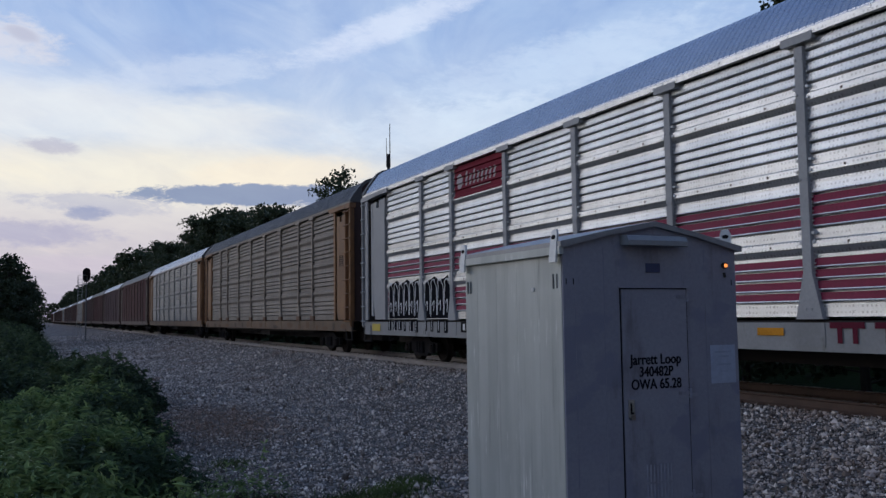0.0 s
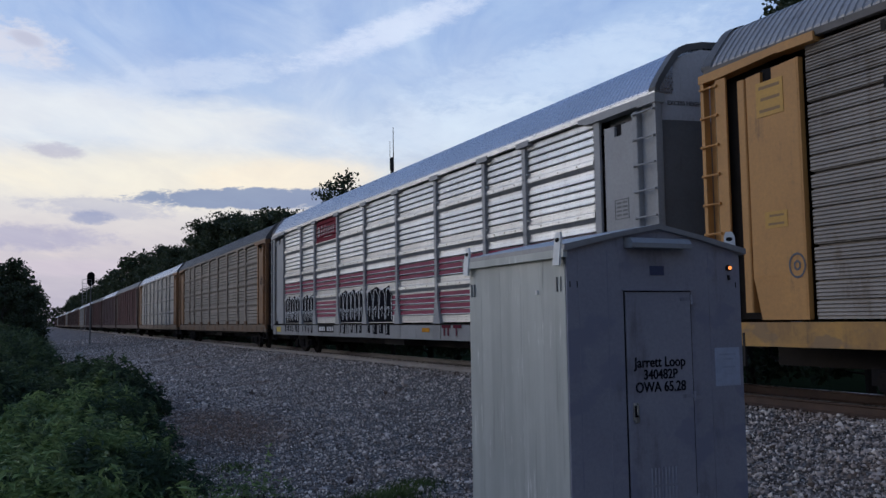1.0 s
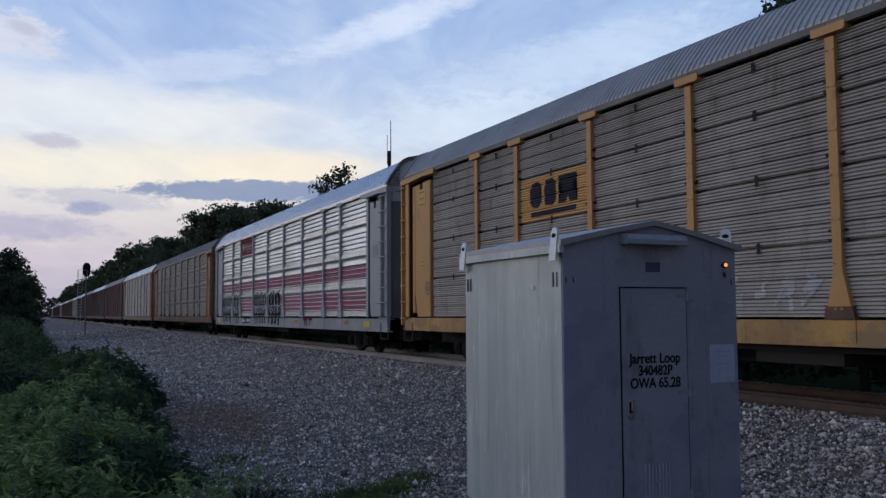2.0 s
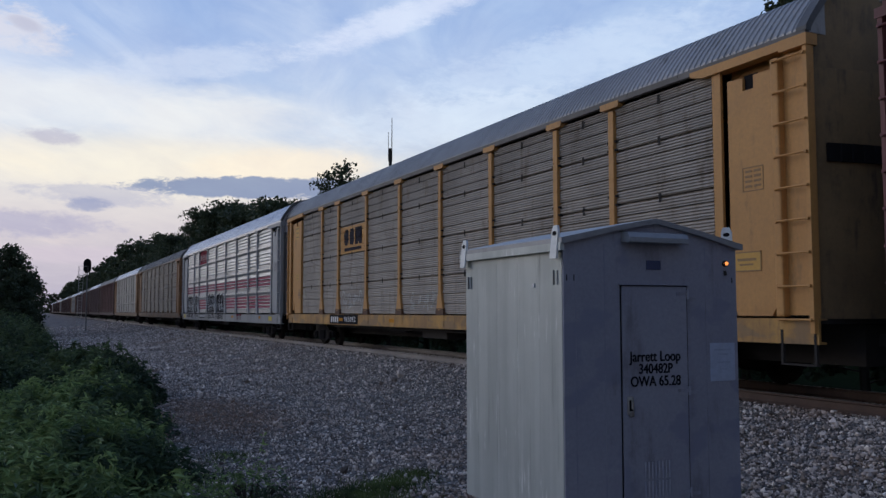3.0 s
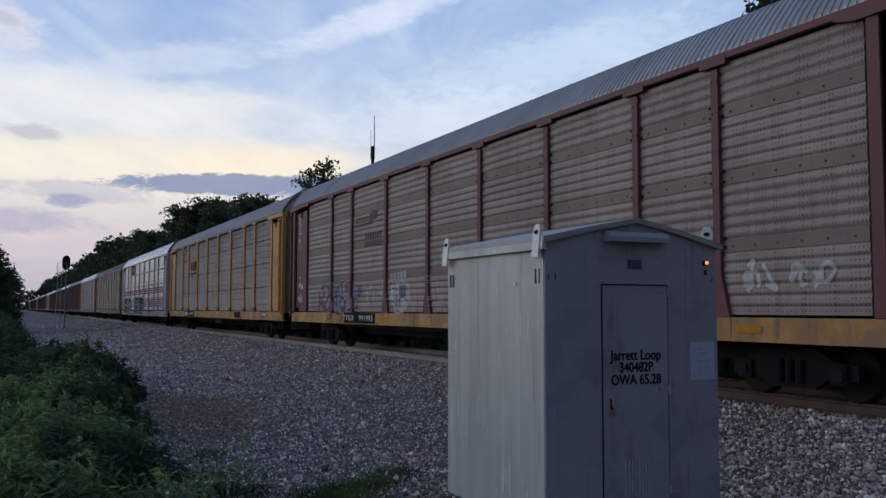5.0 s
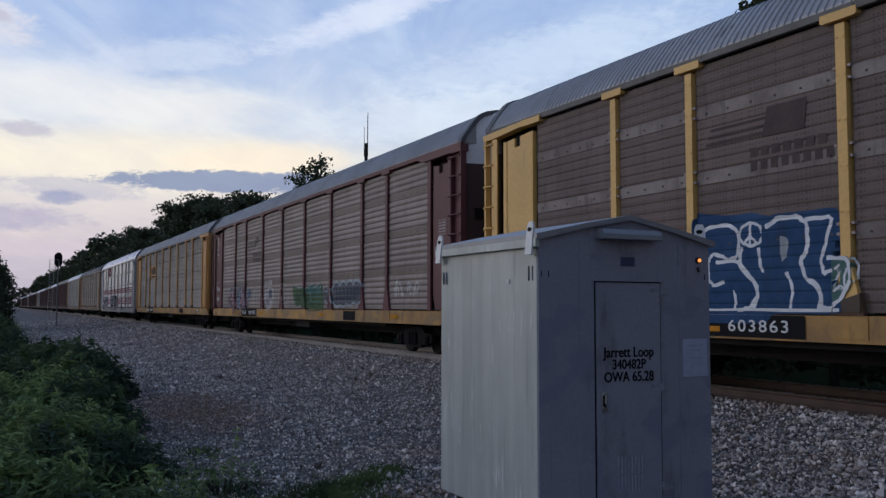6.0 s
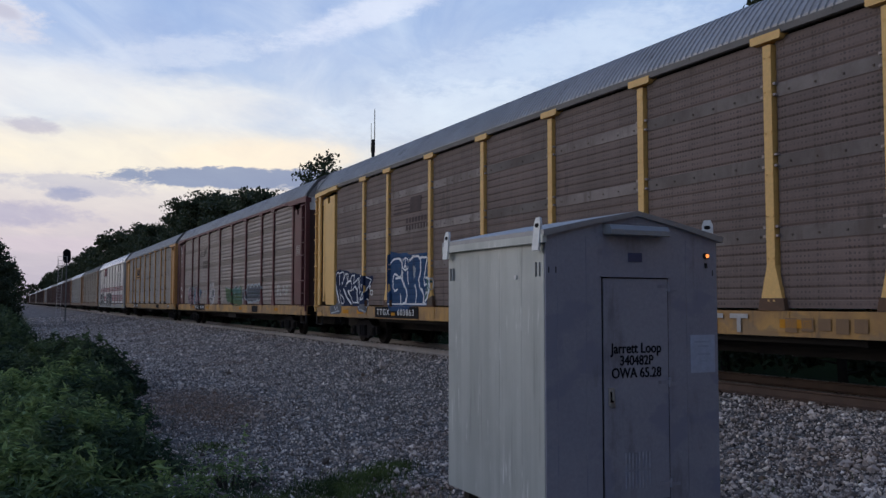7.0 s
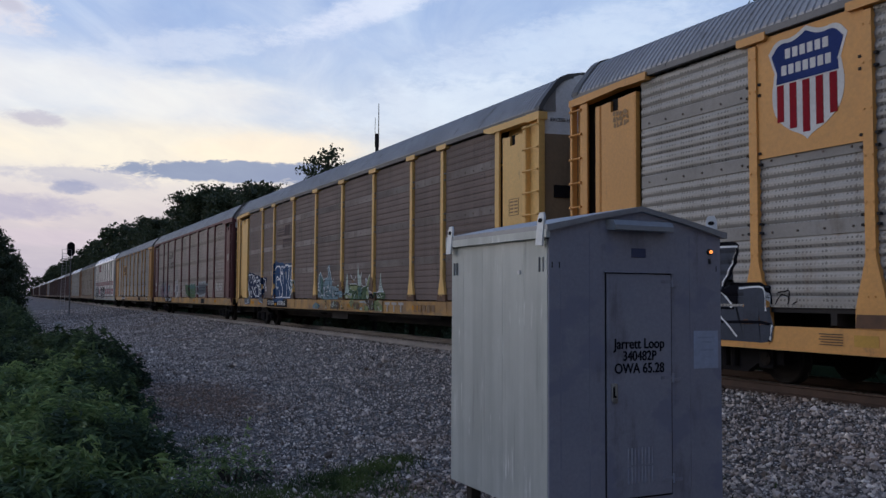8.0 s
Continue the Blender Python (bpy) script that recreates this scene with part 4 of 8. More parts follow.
RED_STRIPE = mat("red_stripe_paint", (0.25, 0.022, 0.062), (0.20, 0.02, 0.052), 0.6, perf=0.4, spec=0.25)
RED_SHEET = mat("faded_red_sheet", (0.095, 0.036, 0.038), (0.07, 0.029, 0.031), 0.8, dirt=(0.05, 0.03, 0.03), dirt_amount=0.3, spec=0.15)
MAROON = mat("purple_brown_sheet", (0.09, 0.052, 0.064), (0.065, 0.040, 0.048), 0.8, dirt=GRIME, dirt_amount=0.3, spec=0.15)
ROOF_GREY = mat("grey_roof_sheet", (0.35, 0.345, 0.35), (0.275, 0.27, 0.272), 0.5, 0.35, dirt=(0.15, 0.14, 0.13), dirt_amount=0.3)
ROOF_BLUE = mat("bright_roof_sheet", (0.39, 0.42, 0.50), (0.33, 0.36, 0.43), 0.28, 0.8)
ROOF_DARK = mat("dark_roof_sheet", (0.15, 0.15, 0.155), (0.11, 0.11, 0.115), 0.55, 0.3, dirt=(0.09, 0.085, 0.08), dirt_amount=0.3)
GREY_CHORD = mat("dull_grey_rail", (0.13, 0.122, 0.12), (0.085, 0.08, 0.078), 0.6, 0.2, big=1.5, dirt=(0.10, 0.09, 0.085), dirt_amount=0.35)
CAP_WHITE = mat("white_end_paint", (0.78, 0.79, 0.80), (0.68, 0.69, 0.71), 0.55, dirt=(0.3, 0.28, 0.26), dirt_amount=0.15)
CAP_GREY = mat("grey_end_paint", (0.48, 0.49, 0.53), (0.40, 0.41, 0.45), 0.55, dirt=(0.16, 0.15, 0.14), dirt_amount=0.2)
YELLOW_DOOR = mat("sooty_yellow_end", (0.25, 0.165, 0.08), (0.17, 0.115, 0.06), 0.65, dirt=GRIME, dirt_amount=0.4)
OXIDE_DOOR = mat("sooty_red_end", (0.06, 0.028, 0.026), (0.045, 0.024, 0.022), 0.65, dirt=(0.03, 0.02, 0.018), dirt_amount=0.3)

BROWN_PRINT = mat("faint_brown_print", (0.24, 0.14, 0.06), (0.28, 0.16, 0.06))
CARS = {}
CARS[0] = make_car("silver louvred autorack car with grey posts and red stripes", "silver", SILVER, GREY_POST, mat("dirty_grey_sill", (0.29, 0.29, 0.29), (0.22, 0.22, 0.22), 0.7, dirt=(0.10, 0.09, 0.08), dirt_amount=0.3), ROOF_BLUE, "smooth", GREY_END, CAP_GREY, stripe=RED_STRIPE, sill="deep", print_paint=mat("grey_print", (0.16, 0.165, 0.175)), clip_paint=mat("bright_clip", (0.62, 0.63, 0.64), rough=0.5))
CARS[1] = make_car("weathered grey autorack car with yellow posts and sill", "fine", GALV, YELLOW, SILL_YELLOW, ROOF_GREY, chord_paint=GREY_CHORD, end_paint=YELLOW_DOOR, print_paint=BROWN_PRINT)
CARS[2] = make_car("dirty tan autorack car with red-brown posts and yellow sill", "mid", TAN, OXIDE, SILL_YELLOW, ROOF_GREY, end_paint=OXIDE_DOOR, cap_paint=CAP_WHITE, band=TAN_BAND, chord_paint=OXIDE, print_paint=mat("pale_print", (0.42, 0.38, 0.36)))
CARS[3] = make_car("sooty brown autorack car with pale yellow posts", "flat", BROWN, PALE_YELLOW, SILL_YELLOW, ROOF_GREY, end_paint=mat("dull_yellow_end", (0.27, 0.19, 0.115), (0.20, 0.145, 0.095), 0.65, dirt=GRIME, dirt_amount=0.3), cap_paint=CAP_WHITE, band=BROWN_BAND, chord_paint=GREY_CHORD, print_paint=BROWN_PRINT, clip_paint=mat("pale_clip", (0.36, 0.30, 0.28), (0.28, 0.22, 0.2)))
CARS[4] = make_car("grey perforated autorack car with orange-yellow posts and doors", "mid", SILVER_OLD, UP_YELLOW, UP_YELLOW, ROOF_GREY, end_paint=YELLOW_DOOR, band=SILVER_BAND, sill="low", chord_paint=ROOF_DARK, print_paint=BROWN_PRINT)
CARS[-1] = make_car("grey-brown corrugated autorack car with rusty end doors", "silver", mat("grey_brown_sheet", (0.24, 0.205, 0.175), (0.17, 0.145, 0.125), 0.6, 0.2, perf=1.0, dirt=(0.10, 0.075, 0.06), dirt_amount=0.35), mat("grey_brown_paint", (0.27, 0.225, 0.18), (0.22, 0.18, 0.145), 0.6, dirt=GRIME, dirt_amount=0.3), mat("brown_sill", (0.15, 0.085, 0.042), (0.10, 0.06, 0.035), 0.6, dirt=GRIME, dirt_amount=0.4), ROOF_DARK, end_paint=OXIDE_DOOR, door_paint=mat("brown_yellow_paint", (0.26, 0.125, 0.048), (0.17, 0.08, 0.035), 0.6, dirt=GRIME, dirt_amount=0.3))
CARS[-2] = make_car("pale galvanized autorack car with brown end doors", "silver", mat("pale_galvanized_sheet", (0.30, 0.295, 0.285), (0.22, 0.215, 0.205), 0.45, 0.4, perf=1.0, dirt=(0.25, 0.23, 0.2), dirt_amount=0.2), mat("pale_grey_post", (0.30, 0.29, 0.28), (0.24, 0.235, 0.225), 0.6, dirt=GRIME, dirt_amount=0.25), MATS["brown_sill"], ROOF_BLUE, "plain", OXIDE_DOOR, fine_detail=False, door_paint=MATS["brown_yellow_paint"])
CARS[-3] = make_car("red-brown dirty autorack car with dark posts", "mid", RED_SHEET, OXIDE_DOOR, OXIDE_DOOR, ROOF_DARK, "plain", OXIDE_DOOR, fine_detail=False)
CARS[-4] = make_car("purple-brown dirty autorack car", "mid", MAROON, OXIDE_DOOR, OXIDE_DOOR, ROOF_BLUE, "plain", OXIDE_DOOR, fine_detail=False)
for k, src in ((-5, -3), (-6, -4), (-7, -2), (-8, -3), (-9, -4), (-10, -3), (-11, -2), (-12, -4), (-13, -3), (-14, -4), (-15, -3), (-16, -2), (-17, -4), (-18, -3)):
    CARS[k] = copy_thing(CARS[src], pose(XC, 0, 0))
for k, car in CARS.items():
    car.matrix_basis = pose(XC, START - PITCH * k, 0)

# ---------------------------------------------------------------- markings on the cars
# Flat paint on the side that is seen: u runs to the reader's right, w up.
SHAPES = {
    "s": [[(1, .85), (.5, 1), (.05, .75), (.5, .5), (.95, .25), (.5, 0), (0, .15)]],
    "u": [[(0, 1), (.02, .25), (.5, 0), (.98, .25), (1, 1)]],
    "n": [[(0, 0), (.05, .95), (.9, .05), (1, 1)]],
    "a": [[(0, 0), (.3, .95), (.7, .95), (1, 0)], [(.15, .4), (.85, .4)]],
    "k": [[(0, 0), (0, 1)], [(1, 1), (.1, .5), (1, 0)]],
    "r": [[(0, 0), (0, 1), (.75, .95), (.8, .62), (.1, .5), (1, 0)]],
    "g": [[(.95, .85), (.5, 1), (.05, .65), (.1, .2), (.6, 0), (.98, .2), (.95, .48), (.6, .45)]],
    "e": [[(1, 1), (0, .95), (.05, .05), (1, 0)], [(.05, .5), (.8, .5)]],
    "o": [[(.5, 1), (.05, .7), (.1, .2), (.5, 0), (.95, .3), (.9, .75), (.5, 1)]],
    "m": [[(0, 0), (.1, .9), (.3, .95), (.42, .1)], [(.42, .1), (.55, .92), (.8, .95), (1, 0)]],
    "h": [[(0, 0), (.02, .75), (.25, .97), (.5, 1), (.75, .97), (.98, .75), (1, 0)], [(.2, .3), (.6, .45), (.5, .1)]],
    "w": [[(0, 1), (.2, .05), (.5, .7), (.75, .05), (1, 1)]],
}
STEP = [0.0]


def stroke(bm, pts, width, front, slot):
    """A brush stroke with round ends. Each piece lies a hair before the last."""
    def face(vs):
        STEP[0] += 0.00002
        f = bm.faces.new([bm.verts.new((u, -front - STEP[0], w)) for u, w in vs])
        f.material_index = slot
    h = width / 2
    for (a, b), (c, d) in zip(pts, pts[1:]):
        n = math.hypot(c - a, d - b) or 1e-6
        p, q = -(d - b) / n * h, (c - a) / n * h
        face([(a - p, b - q), (c - p, d - q), (c + p, d + q), (a + p, b + q)])
    for a, b in pts:
        face([(a + h * math.cos(i * math.pi / 5), b + h * math.sin(i * math.pi / 5)) for i in range(10)])


def bend(pts, rng, wob):
    """Rounds a broken line and lets it wander."""
    pts = [(u + rng.uniform(-wob, wob), w + rng.uniform(-wob, wob)) for u, w in pts]
    for _ in range(2):
        out = [pts[0]]
        for (a, b), (c, d) in zip(pts, pts[1:]):
            out += [(a * .75 + c * .25, b * .75 + d * .25), (a * .25 + c * .75, b * .25 + d * .75)]
        pts = out + [pts[-1]]
    return pts


def lift(style):
    return P_OUT + {"silver": 0.046, "fine": 0.0145, "flat": 0.008, "mid": 0.0120}[style]


def on_side(name, me, car, x, y, z, label=""):
    STEP[0] = 0.0
    return piece(name, me, car, pose(-x, y, z, 0, 0, -90), None, label)


def follow(bm, style, z0, lo, hi, least=-1.0):
    """Lays flat paint onto the ribs of a panel; thick paint bridges the grooves."""
    prof = PROFILES[style]
    for _, z in prof:
        if lo < z < hi:
            bmesh.ops.bisect_plane(bm, geom=bm.verts[:] + bm.edges[:] + bm.faces[:], plane_co=(0, 0, z - z0), plane_no=(0, 0, 1))
    zs, ds = [p[1] for p in prof][::-1], [p[0] for p in prof][::-1]
    for v in bm.verts:
        v.co.y -= max(least, float(np.interp(v.co.z + z0, zs, ds)))


def graffiti(car, style, y0, y1, z0, z1, n, fills, line, seed, fat=0.5, word="", thin=False, label="", edge=0.075, field=None):
    rng = random.Random(seed)
    bm = bmesh.new()
    U, H = y0 - y1, z1 - z0
    cell = U / n
    layers = []
    for i in range(n):
        key = word[i] if word else rng.choice("sunakrgeomw")
        wob = 0.03 if word else 0.14
        uw, lo, hi = cell * (0.86 if thin else 0.66 if word else 0.80), H * (0.10 + (0 if word else rng.uniform(-.04, .10))), H * (0.90 + (0 if word else rng.uniform(-.16, .06)))
        mirror = (not word) and rng.random() < 0.7
        turned = (not word) and rng.random() < 0.6
        for run_ in SHAPES[key]:
            if thin and not word:
                run_ = [(rng.random(), rng.random()) for _ in range(6)]
            pts = bend([(1 - u if mirror else u, 1 - w if turned else w) for u, w in run_], rng, wob)
            pts = [(cell * i + (cell - uw) / 2 + u * uw + 0.10 * (w - .5) * cell, lo + w * (hi - lo)) for u, w in pts]
            layers.append((pts, 1 + i % len(fills) if fills else 0, rng, i))
    w = cell * fat * 0.5
    if field is not None:
        back = bmesh.new()
        tops = [(U * (1 - (i + 0.5) / (2 * n)), H * rng.uniform(0.80, 1.02)) for i in range(2 * n)]
        prism(back, [(-0.04, 0), (U + 0.04, 0), (U + 0.05, H * 0.7), *tops, (-0.05, H * 0.72)], 1, -0.001, 0.0)
        follow(back, style, z0, z0 - 0.1, z1 + 0.1)
        tagged(on_side("painted_field", mesh_of("painted_field", back, field), car, P_OUT + 0.003, y0, z0), kind="stuff")
    if thin:
        for pts, *_ in layers:
            stroke(bm, pts, 0.034 if style == "silver" else 0.065 if line is S_CHALK else 0.035, 0.004, 0)
    else:
        for key in sorted({a[1] for a in layers}) if word else range(n):
            mine = layers if word else [a for a in layers if a[3] == key]
            if word and key != 1:
                continue
            for a in mine:
                stroke(bm, a[0], w + edge, 0.002, 0)
            for a in mine:
                stroke(bm, a[0], w, 0.002, a[1])
    follow(bm, style, z0, z0 - 0.1, z1 + 0.1, 0.006 if style == "silver" else -1.0)
    ob = on_side("graffiti", mesh_of("graffiti", bm, line, *fills), car, P_OUT + 0.003, y0, z0, label)
    return tagged(ob, kind="stuff")


def paint_flat(car, style, y0, z0, fills, lines, paints, label):
    """Sign paint with square corners, laid on the ribs of a panel."""
    bm = bmesh.new()
    depth = 0.002 if fills else 0.003
    for slot, pts in fills:
        f = bm.faces.new([bm.verts.new((u, -depth, w)) for u, w in pts])
        f.material_index = slot
        depth += 0.0005
    bmesh.ops.triangulate(bm, faces=bm.faces[:])
    for slot, width, pts in lines:
        ribbon(bm, pts, width, depth, slot)
        depth += 0.0003
    lo, hi = min(v.co.z for v in bm.verts) + z0, max(v.co.z for v in bm.verts) + z0
    follow(bm, style, z0, lo, hi, -0.03)
    return tagged(on_side("painted_sign", mesh_of("painted_sign", bm, *paints), car, P_OUT, y0, z0, label), kind="stuff")


def hand(pts, rng, closed=False):
    """A line drawn by hand: corners a little rounded, with small tremors."""
    pts = [*pts, pts[0]] if closed else list(pts)
    out = [] if closed else [pts[0]]
    for (a, b), (c, d) in zip(pts, pts[1:]):
        for k in (0.12, 0.37, 0.63, 0.88):
            out.append((a + (c - a) * k + rng.uniform(-0.007, 0.007), b + (d - b) * k + rng.uniform(-0.007, 0.007)))
    return out if closed else [*out, pts[-1]]


def ribbon(bm, pts, width, depth, slot, rng=None):
    """One sprayed line of even width."""
    pts = [Vector(p) for p in pts]
    rows = []
    for i, p in enumerate(pts):
        d = (pts[min(i + 1, len(pts) - 1)] - pts[max(i - 1, 0)])
        d = d.normalized() if d.length > 1e-6 else Vector((1, 0))
        side = Vector((-d.y, d.x)) * width / 2 * (rng.uniform(0.75, 1.2) if rng else 1.0)
        if i == 0:
            p = p - d * width * 0.3
        elif i == len(pts) - 1:
            p = p + d * width * 0.3
        rows.append([bm.verts.new((q.x, -depth, q.y)) for q in (p - side, p + side)])
    for a, b in zip(rows, rows[1:]):
        f = bm.faces.new((a[0], b[0], b[1], a[1]))
        f.material_index = slot


def drawing(car, style, y0, z0, fills, lines, paints, label="", over=0.0, rim=None, least=-0.02):
    """Paint sprayed on a car's side: filled shapes, then lines over them, laid on panel, posts and sill."""
    bm = bmesh.new()
    rng = random.Random(4)
    depth = 0.0012 + over
    for i, (slot, pts) in enumerate(fills):
        mid = Vector((sum(u for u, _ in pts) / len(pts), sum(w for _, w in pts) / len(pts)))
        full = 1.2 if len(pts) < 7 else 1.06
        for k, paint in ((full + 0.20, rim), (full, slot)):
            if paint is None or (i == 0 and k > full):
                continue
            ring = hand([tuple(mid + (Vector(p) - mid) * k) for p in pts], rng, True)
            f = bm.faces.new([bm.verts.new((u, -depth, w)) for u, w in ring])
            f.material_index = paint
            depth += 0.0004
    bmesh.ops.triangulate(bm, faces=bm.faces[:])
    for slot, width, pts in lines:
        ribbon(bm, hand(pts, rng), width * 0.9, depth, slot, rng)
        depth += 0.0003
    lo, hi = min(v.co.z for v in bm.verts) + z0, max(v.co.z for v in bm.verts) + z0
    left, right = min(v.co.x for v in bm.verts), max(v.co.x for v in bm.verts)

    def cut(co, no):
        bmesh.ops.bisect_plane(bm, geom=bm.verts[:] + bm.edges[:] + bm.faces[:], plane_co=co, plane_no=no)

    for z in (1.150, 1.158, 1.197, *[z for _, z in PROFILES[style]]):
        if lo < z < hi:
            cut((0, 0, z - z0), (0, 0, 1))
    posts = [y0 - y - (0.05 if style == "flat" else 0.0) for y in POSTS if left - 0.3 < y0 - y < right + 0.3]
    for p in posts:
        for k in (-0.215, -0.205, -0.082, -0.076, 0.076, 0.082, 0.205, 0.215):
            cut((p + k, 0, 0), (1, 0, 0))
    zs, ds = [p[1] for p in PROFILES[style]][::-1], [p[0] for p in PROFILES[style]][::-1]
    for v in bm.verts:
        z = v.co.z + z0
        off = min([abs(v.co.x - p) for p in posts] or [9])
        if z < 1.157:
            out = 1.537 if off < 0.26 and z > 0.88 else 1.514
        elif off < (0.078 if z > 1.62 else 0.21):
            out = 1.537
        elif z < 1.196:
            out = 1.460
        else:
            out = P_OUT + max(least, float(np.interp(z, zs, ds)))
        v.co.y -= out - P_OUT
    ob = on_side("graffiti", mesh_of("graffiti", bm, *paints), car, P_OUT, y0, z0, label)
    return tagged(ob, kind="stuff")


def bars(car, name, x, y, z, rects, material, label=""):
    """Plain painted bars: (u0, u1, w0, w1) each."""
    bm = bmesh.new()
    for a, b, c, d in rects:
        box(bm, a, b, -0.001, 0.0, c, d)
    ob = on_side(name, mesh_of(name, bm, material), car, x, y, z, label)
    return tagged(ob, kind="stuff") if len(rects) > 1 else ob


def splash(car, x, y, z, wide, high, seed, material, label=""):
    """A patch of paint with an uneven edge."""
    rng = random.Random(seed)
    pts = []
    for i in range(26):
        a = 2 * math.pi * i / 26
        k = rng.uniform(0.72, 1.0)
        pts.append((wide / 2 * (1 + k * math.copysign(abs(math.cos(a)) ** 0.6, math.cos(a))), high / 2 * (1 + k * math.copysign(abs(math.sin(a)) ** 0.6, math.sin(a)))))
    bm = bmesh.new()
    bm.faces.new([bm.verts.new((u, -0.001, w)) for u, w in pts])
    return on_side("paint_splash", mesh_of("paint_splash", bm, material), car, x, y, z, label)


def scrawl(car, x, y, z, wide, high, rows, cols, seed, paint, label, drips=0):
    """Thin sprayed handwriting that says nothing."""
    rng = random.Random(seed)
    bm = bmesh.new()
    for i in range(rows):
        for j in range(cols):
            loop = [(rng.random(), rng.random()) for _ in range(7)]
            stroke(bm, [((j + u * 0.95) * wide / cols, (i + w * 0.95) * high / rows) for u, w in bend(loop, rng, 0.05)], 0.028, 0.001, 0)
    for i in range(drips):
        u = wide * (i + 0.5) / drips
        stroke(bm, [(u, 0.05), (u + 0.01, -0.15 - 0.25 * rng.random())], 0.014, 0.001, 0)
    return tagged(on_side("graffiti", mesh_of("graffiti", bm, paint), car, x, y, z, label), kind="stuff")


def outline_plate(car, name, x, y, z, pts, material, label="", front=0.003):
    bm = bmesh.new()
    prism(bm, [(u, w) for u, w in pts], 1, -front, 0.0)
    return on_side(name, mesh_of(name, bm, material), car, x, y, z, label)


def number(car, digits, y, z):
    ob = on_side("car_number", text_mesh(digits, 0.24, WHITE, 1.35, 0.002, gap=1.22), car, 1.522, y, z, "white stencilled number on a black board")
    return ob


def spray(name, c, d=None):
    return mat("spray_" + name, c, d or tuple(v * 0.72 for v in c), rough=0.85, big=2.6, fine=30.0, bump=0.05, dirt=tuple(0.6 * v + 0.02 for v in c), dirt_amount=0.3, spec=0.12)


S_WHITE, S_BLACK = spray("white", (0.78, 0.79, 0.80), (0.62, 0.63, 0.65)), mat("spray_black", (0.010, 0.010, 0.014), rough=0.95, bump=0, spec=0.05)
S_BLUE, S_NAVY = spray("blue", (0.026, 0.06, 0.135), (0.04, 0.09, 0.185)), spray("navy", (0.018, 0.032, 0.075))
S_PINK, S_SKY, S_LILAC = spray("pink", (0.40, 0.255, 0.285), (0.34, 0.235, 0.25)), spray("sky", (0.165, 0.26, 0.30), (0.21, 0.275, 0.31)), spray("lilac", (0.32, 0.25, 0.29), (0.26, 0.215, 0.24))
S_GREEN, S_TEAL, S_MOSS = spray("green", (0.10, 0.155, 0.085)), spray("teal", (0.10, 0.19, 0.17)), spray("moss", (0.29, 0.34, 0.17))
S_PALE, S_CHALK, S_GREY = spray("pale", (0.40, 0.44, 0.47)), spray("chalk", (0.52, 0.50, 0.48), (0.36, 0.34, 0.32)), spray("grey", (0.15, 0.155, 0.17))
OLD_RUST = mat("old_rust_patch", (0.17, 0.095, 0.05), (0.11, 0.065, 0.04), 0.8)
OLD_TAN = mat("bare_tan_patch", (0.38, 0.27, 0.15), (0.30, 0.21, 0.12), 0.7)
OLD_SOOT = mat("sooty_patch", (0.07, 0.05, 0.038), (0.10, 0.07, 0.05), 0.8)
S_DUSK, S_FERN, S_SLATE = spray("dusk", (0.13, 0.17, 0.24)), spray("fern", (0.10, 0.16, 0.09), (0.05, 0.085, 0.05)), spray("slate", (0.07, 0.078, 0.10), (0.055, 0.06, 0.075))
S_PLUM = spray("plum", (0.04, 0.028, 0.036), (0.06, 0.045, 0.054))
S_MASK = spray("mask", (0.50, 0.47, 0.47), (0.34, 0.32, 0.32))
S_MINT = spray("mint", (0.46, 0.55, 0.50), (0.38, 0.47, 0.43))
S_AMBER = spray("amber", (0.62, 0.27, 0.03))


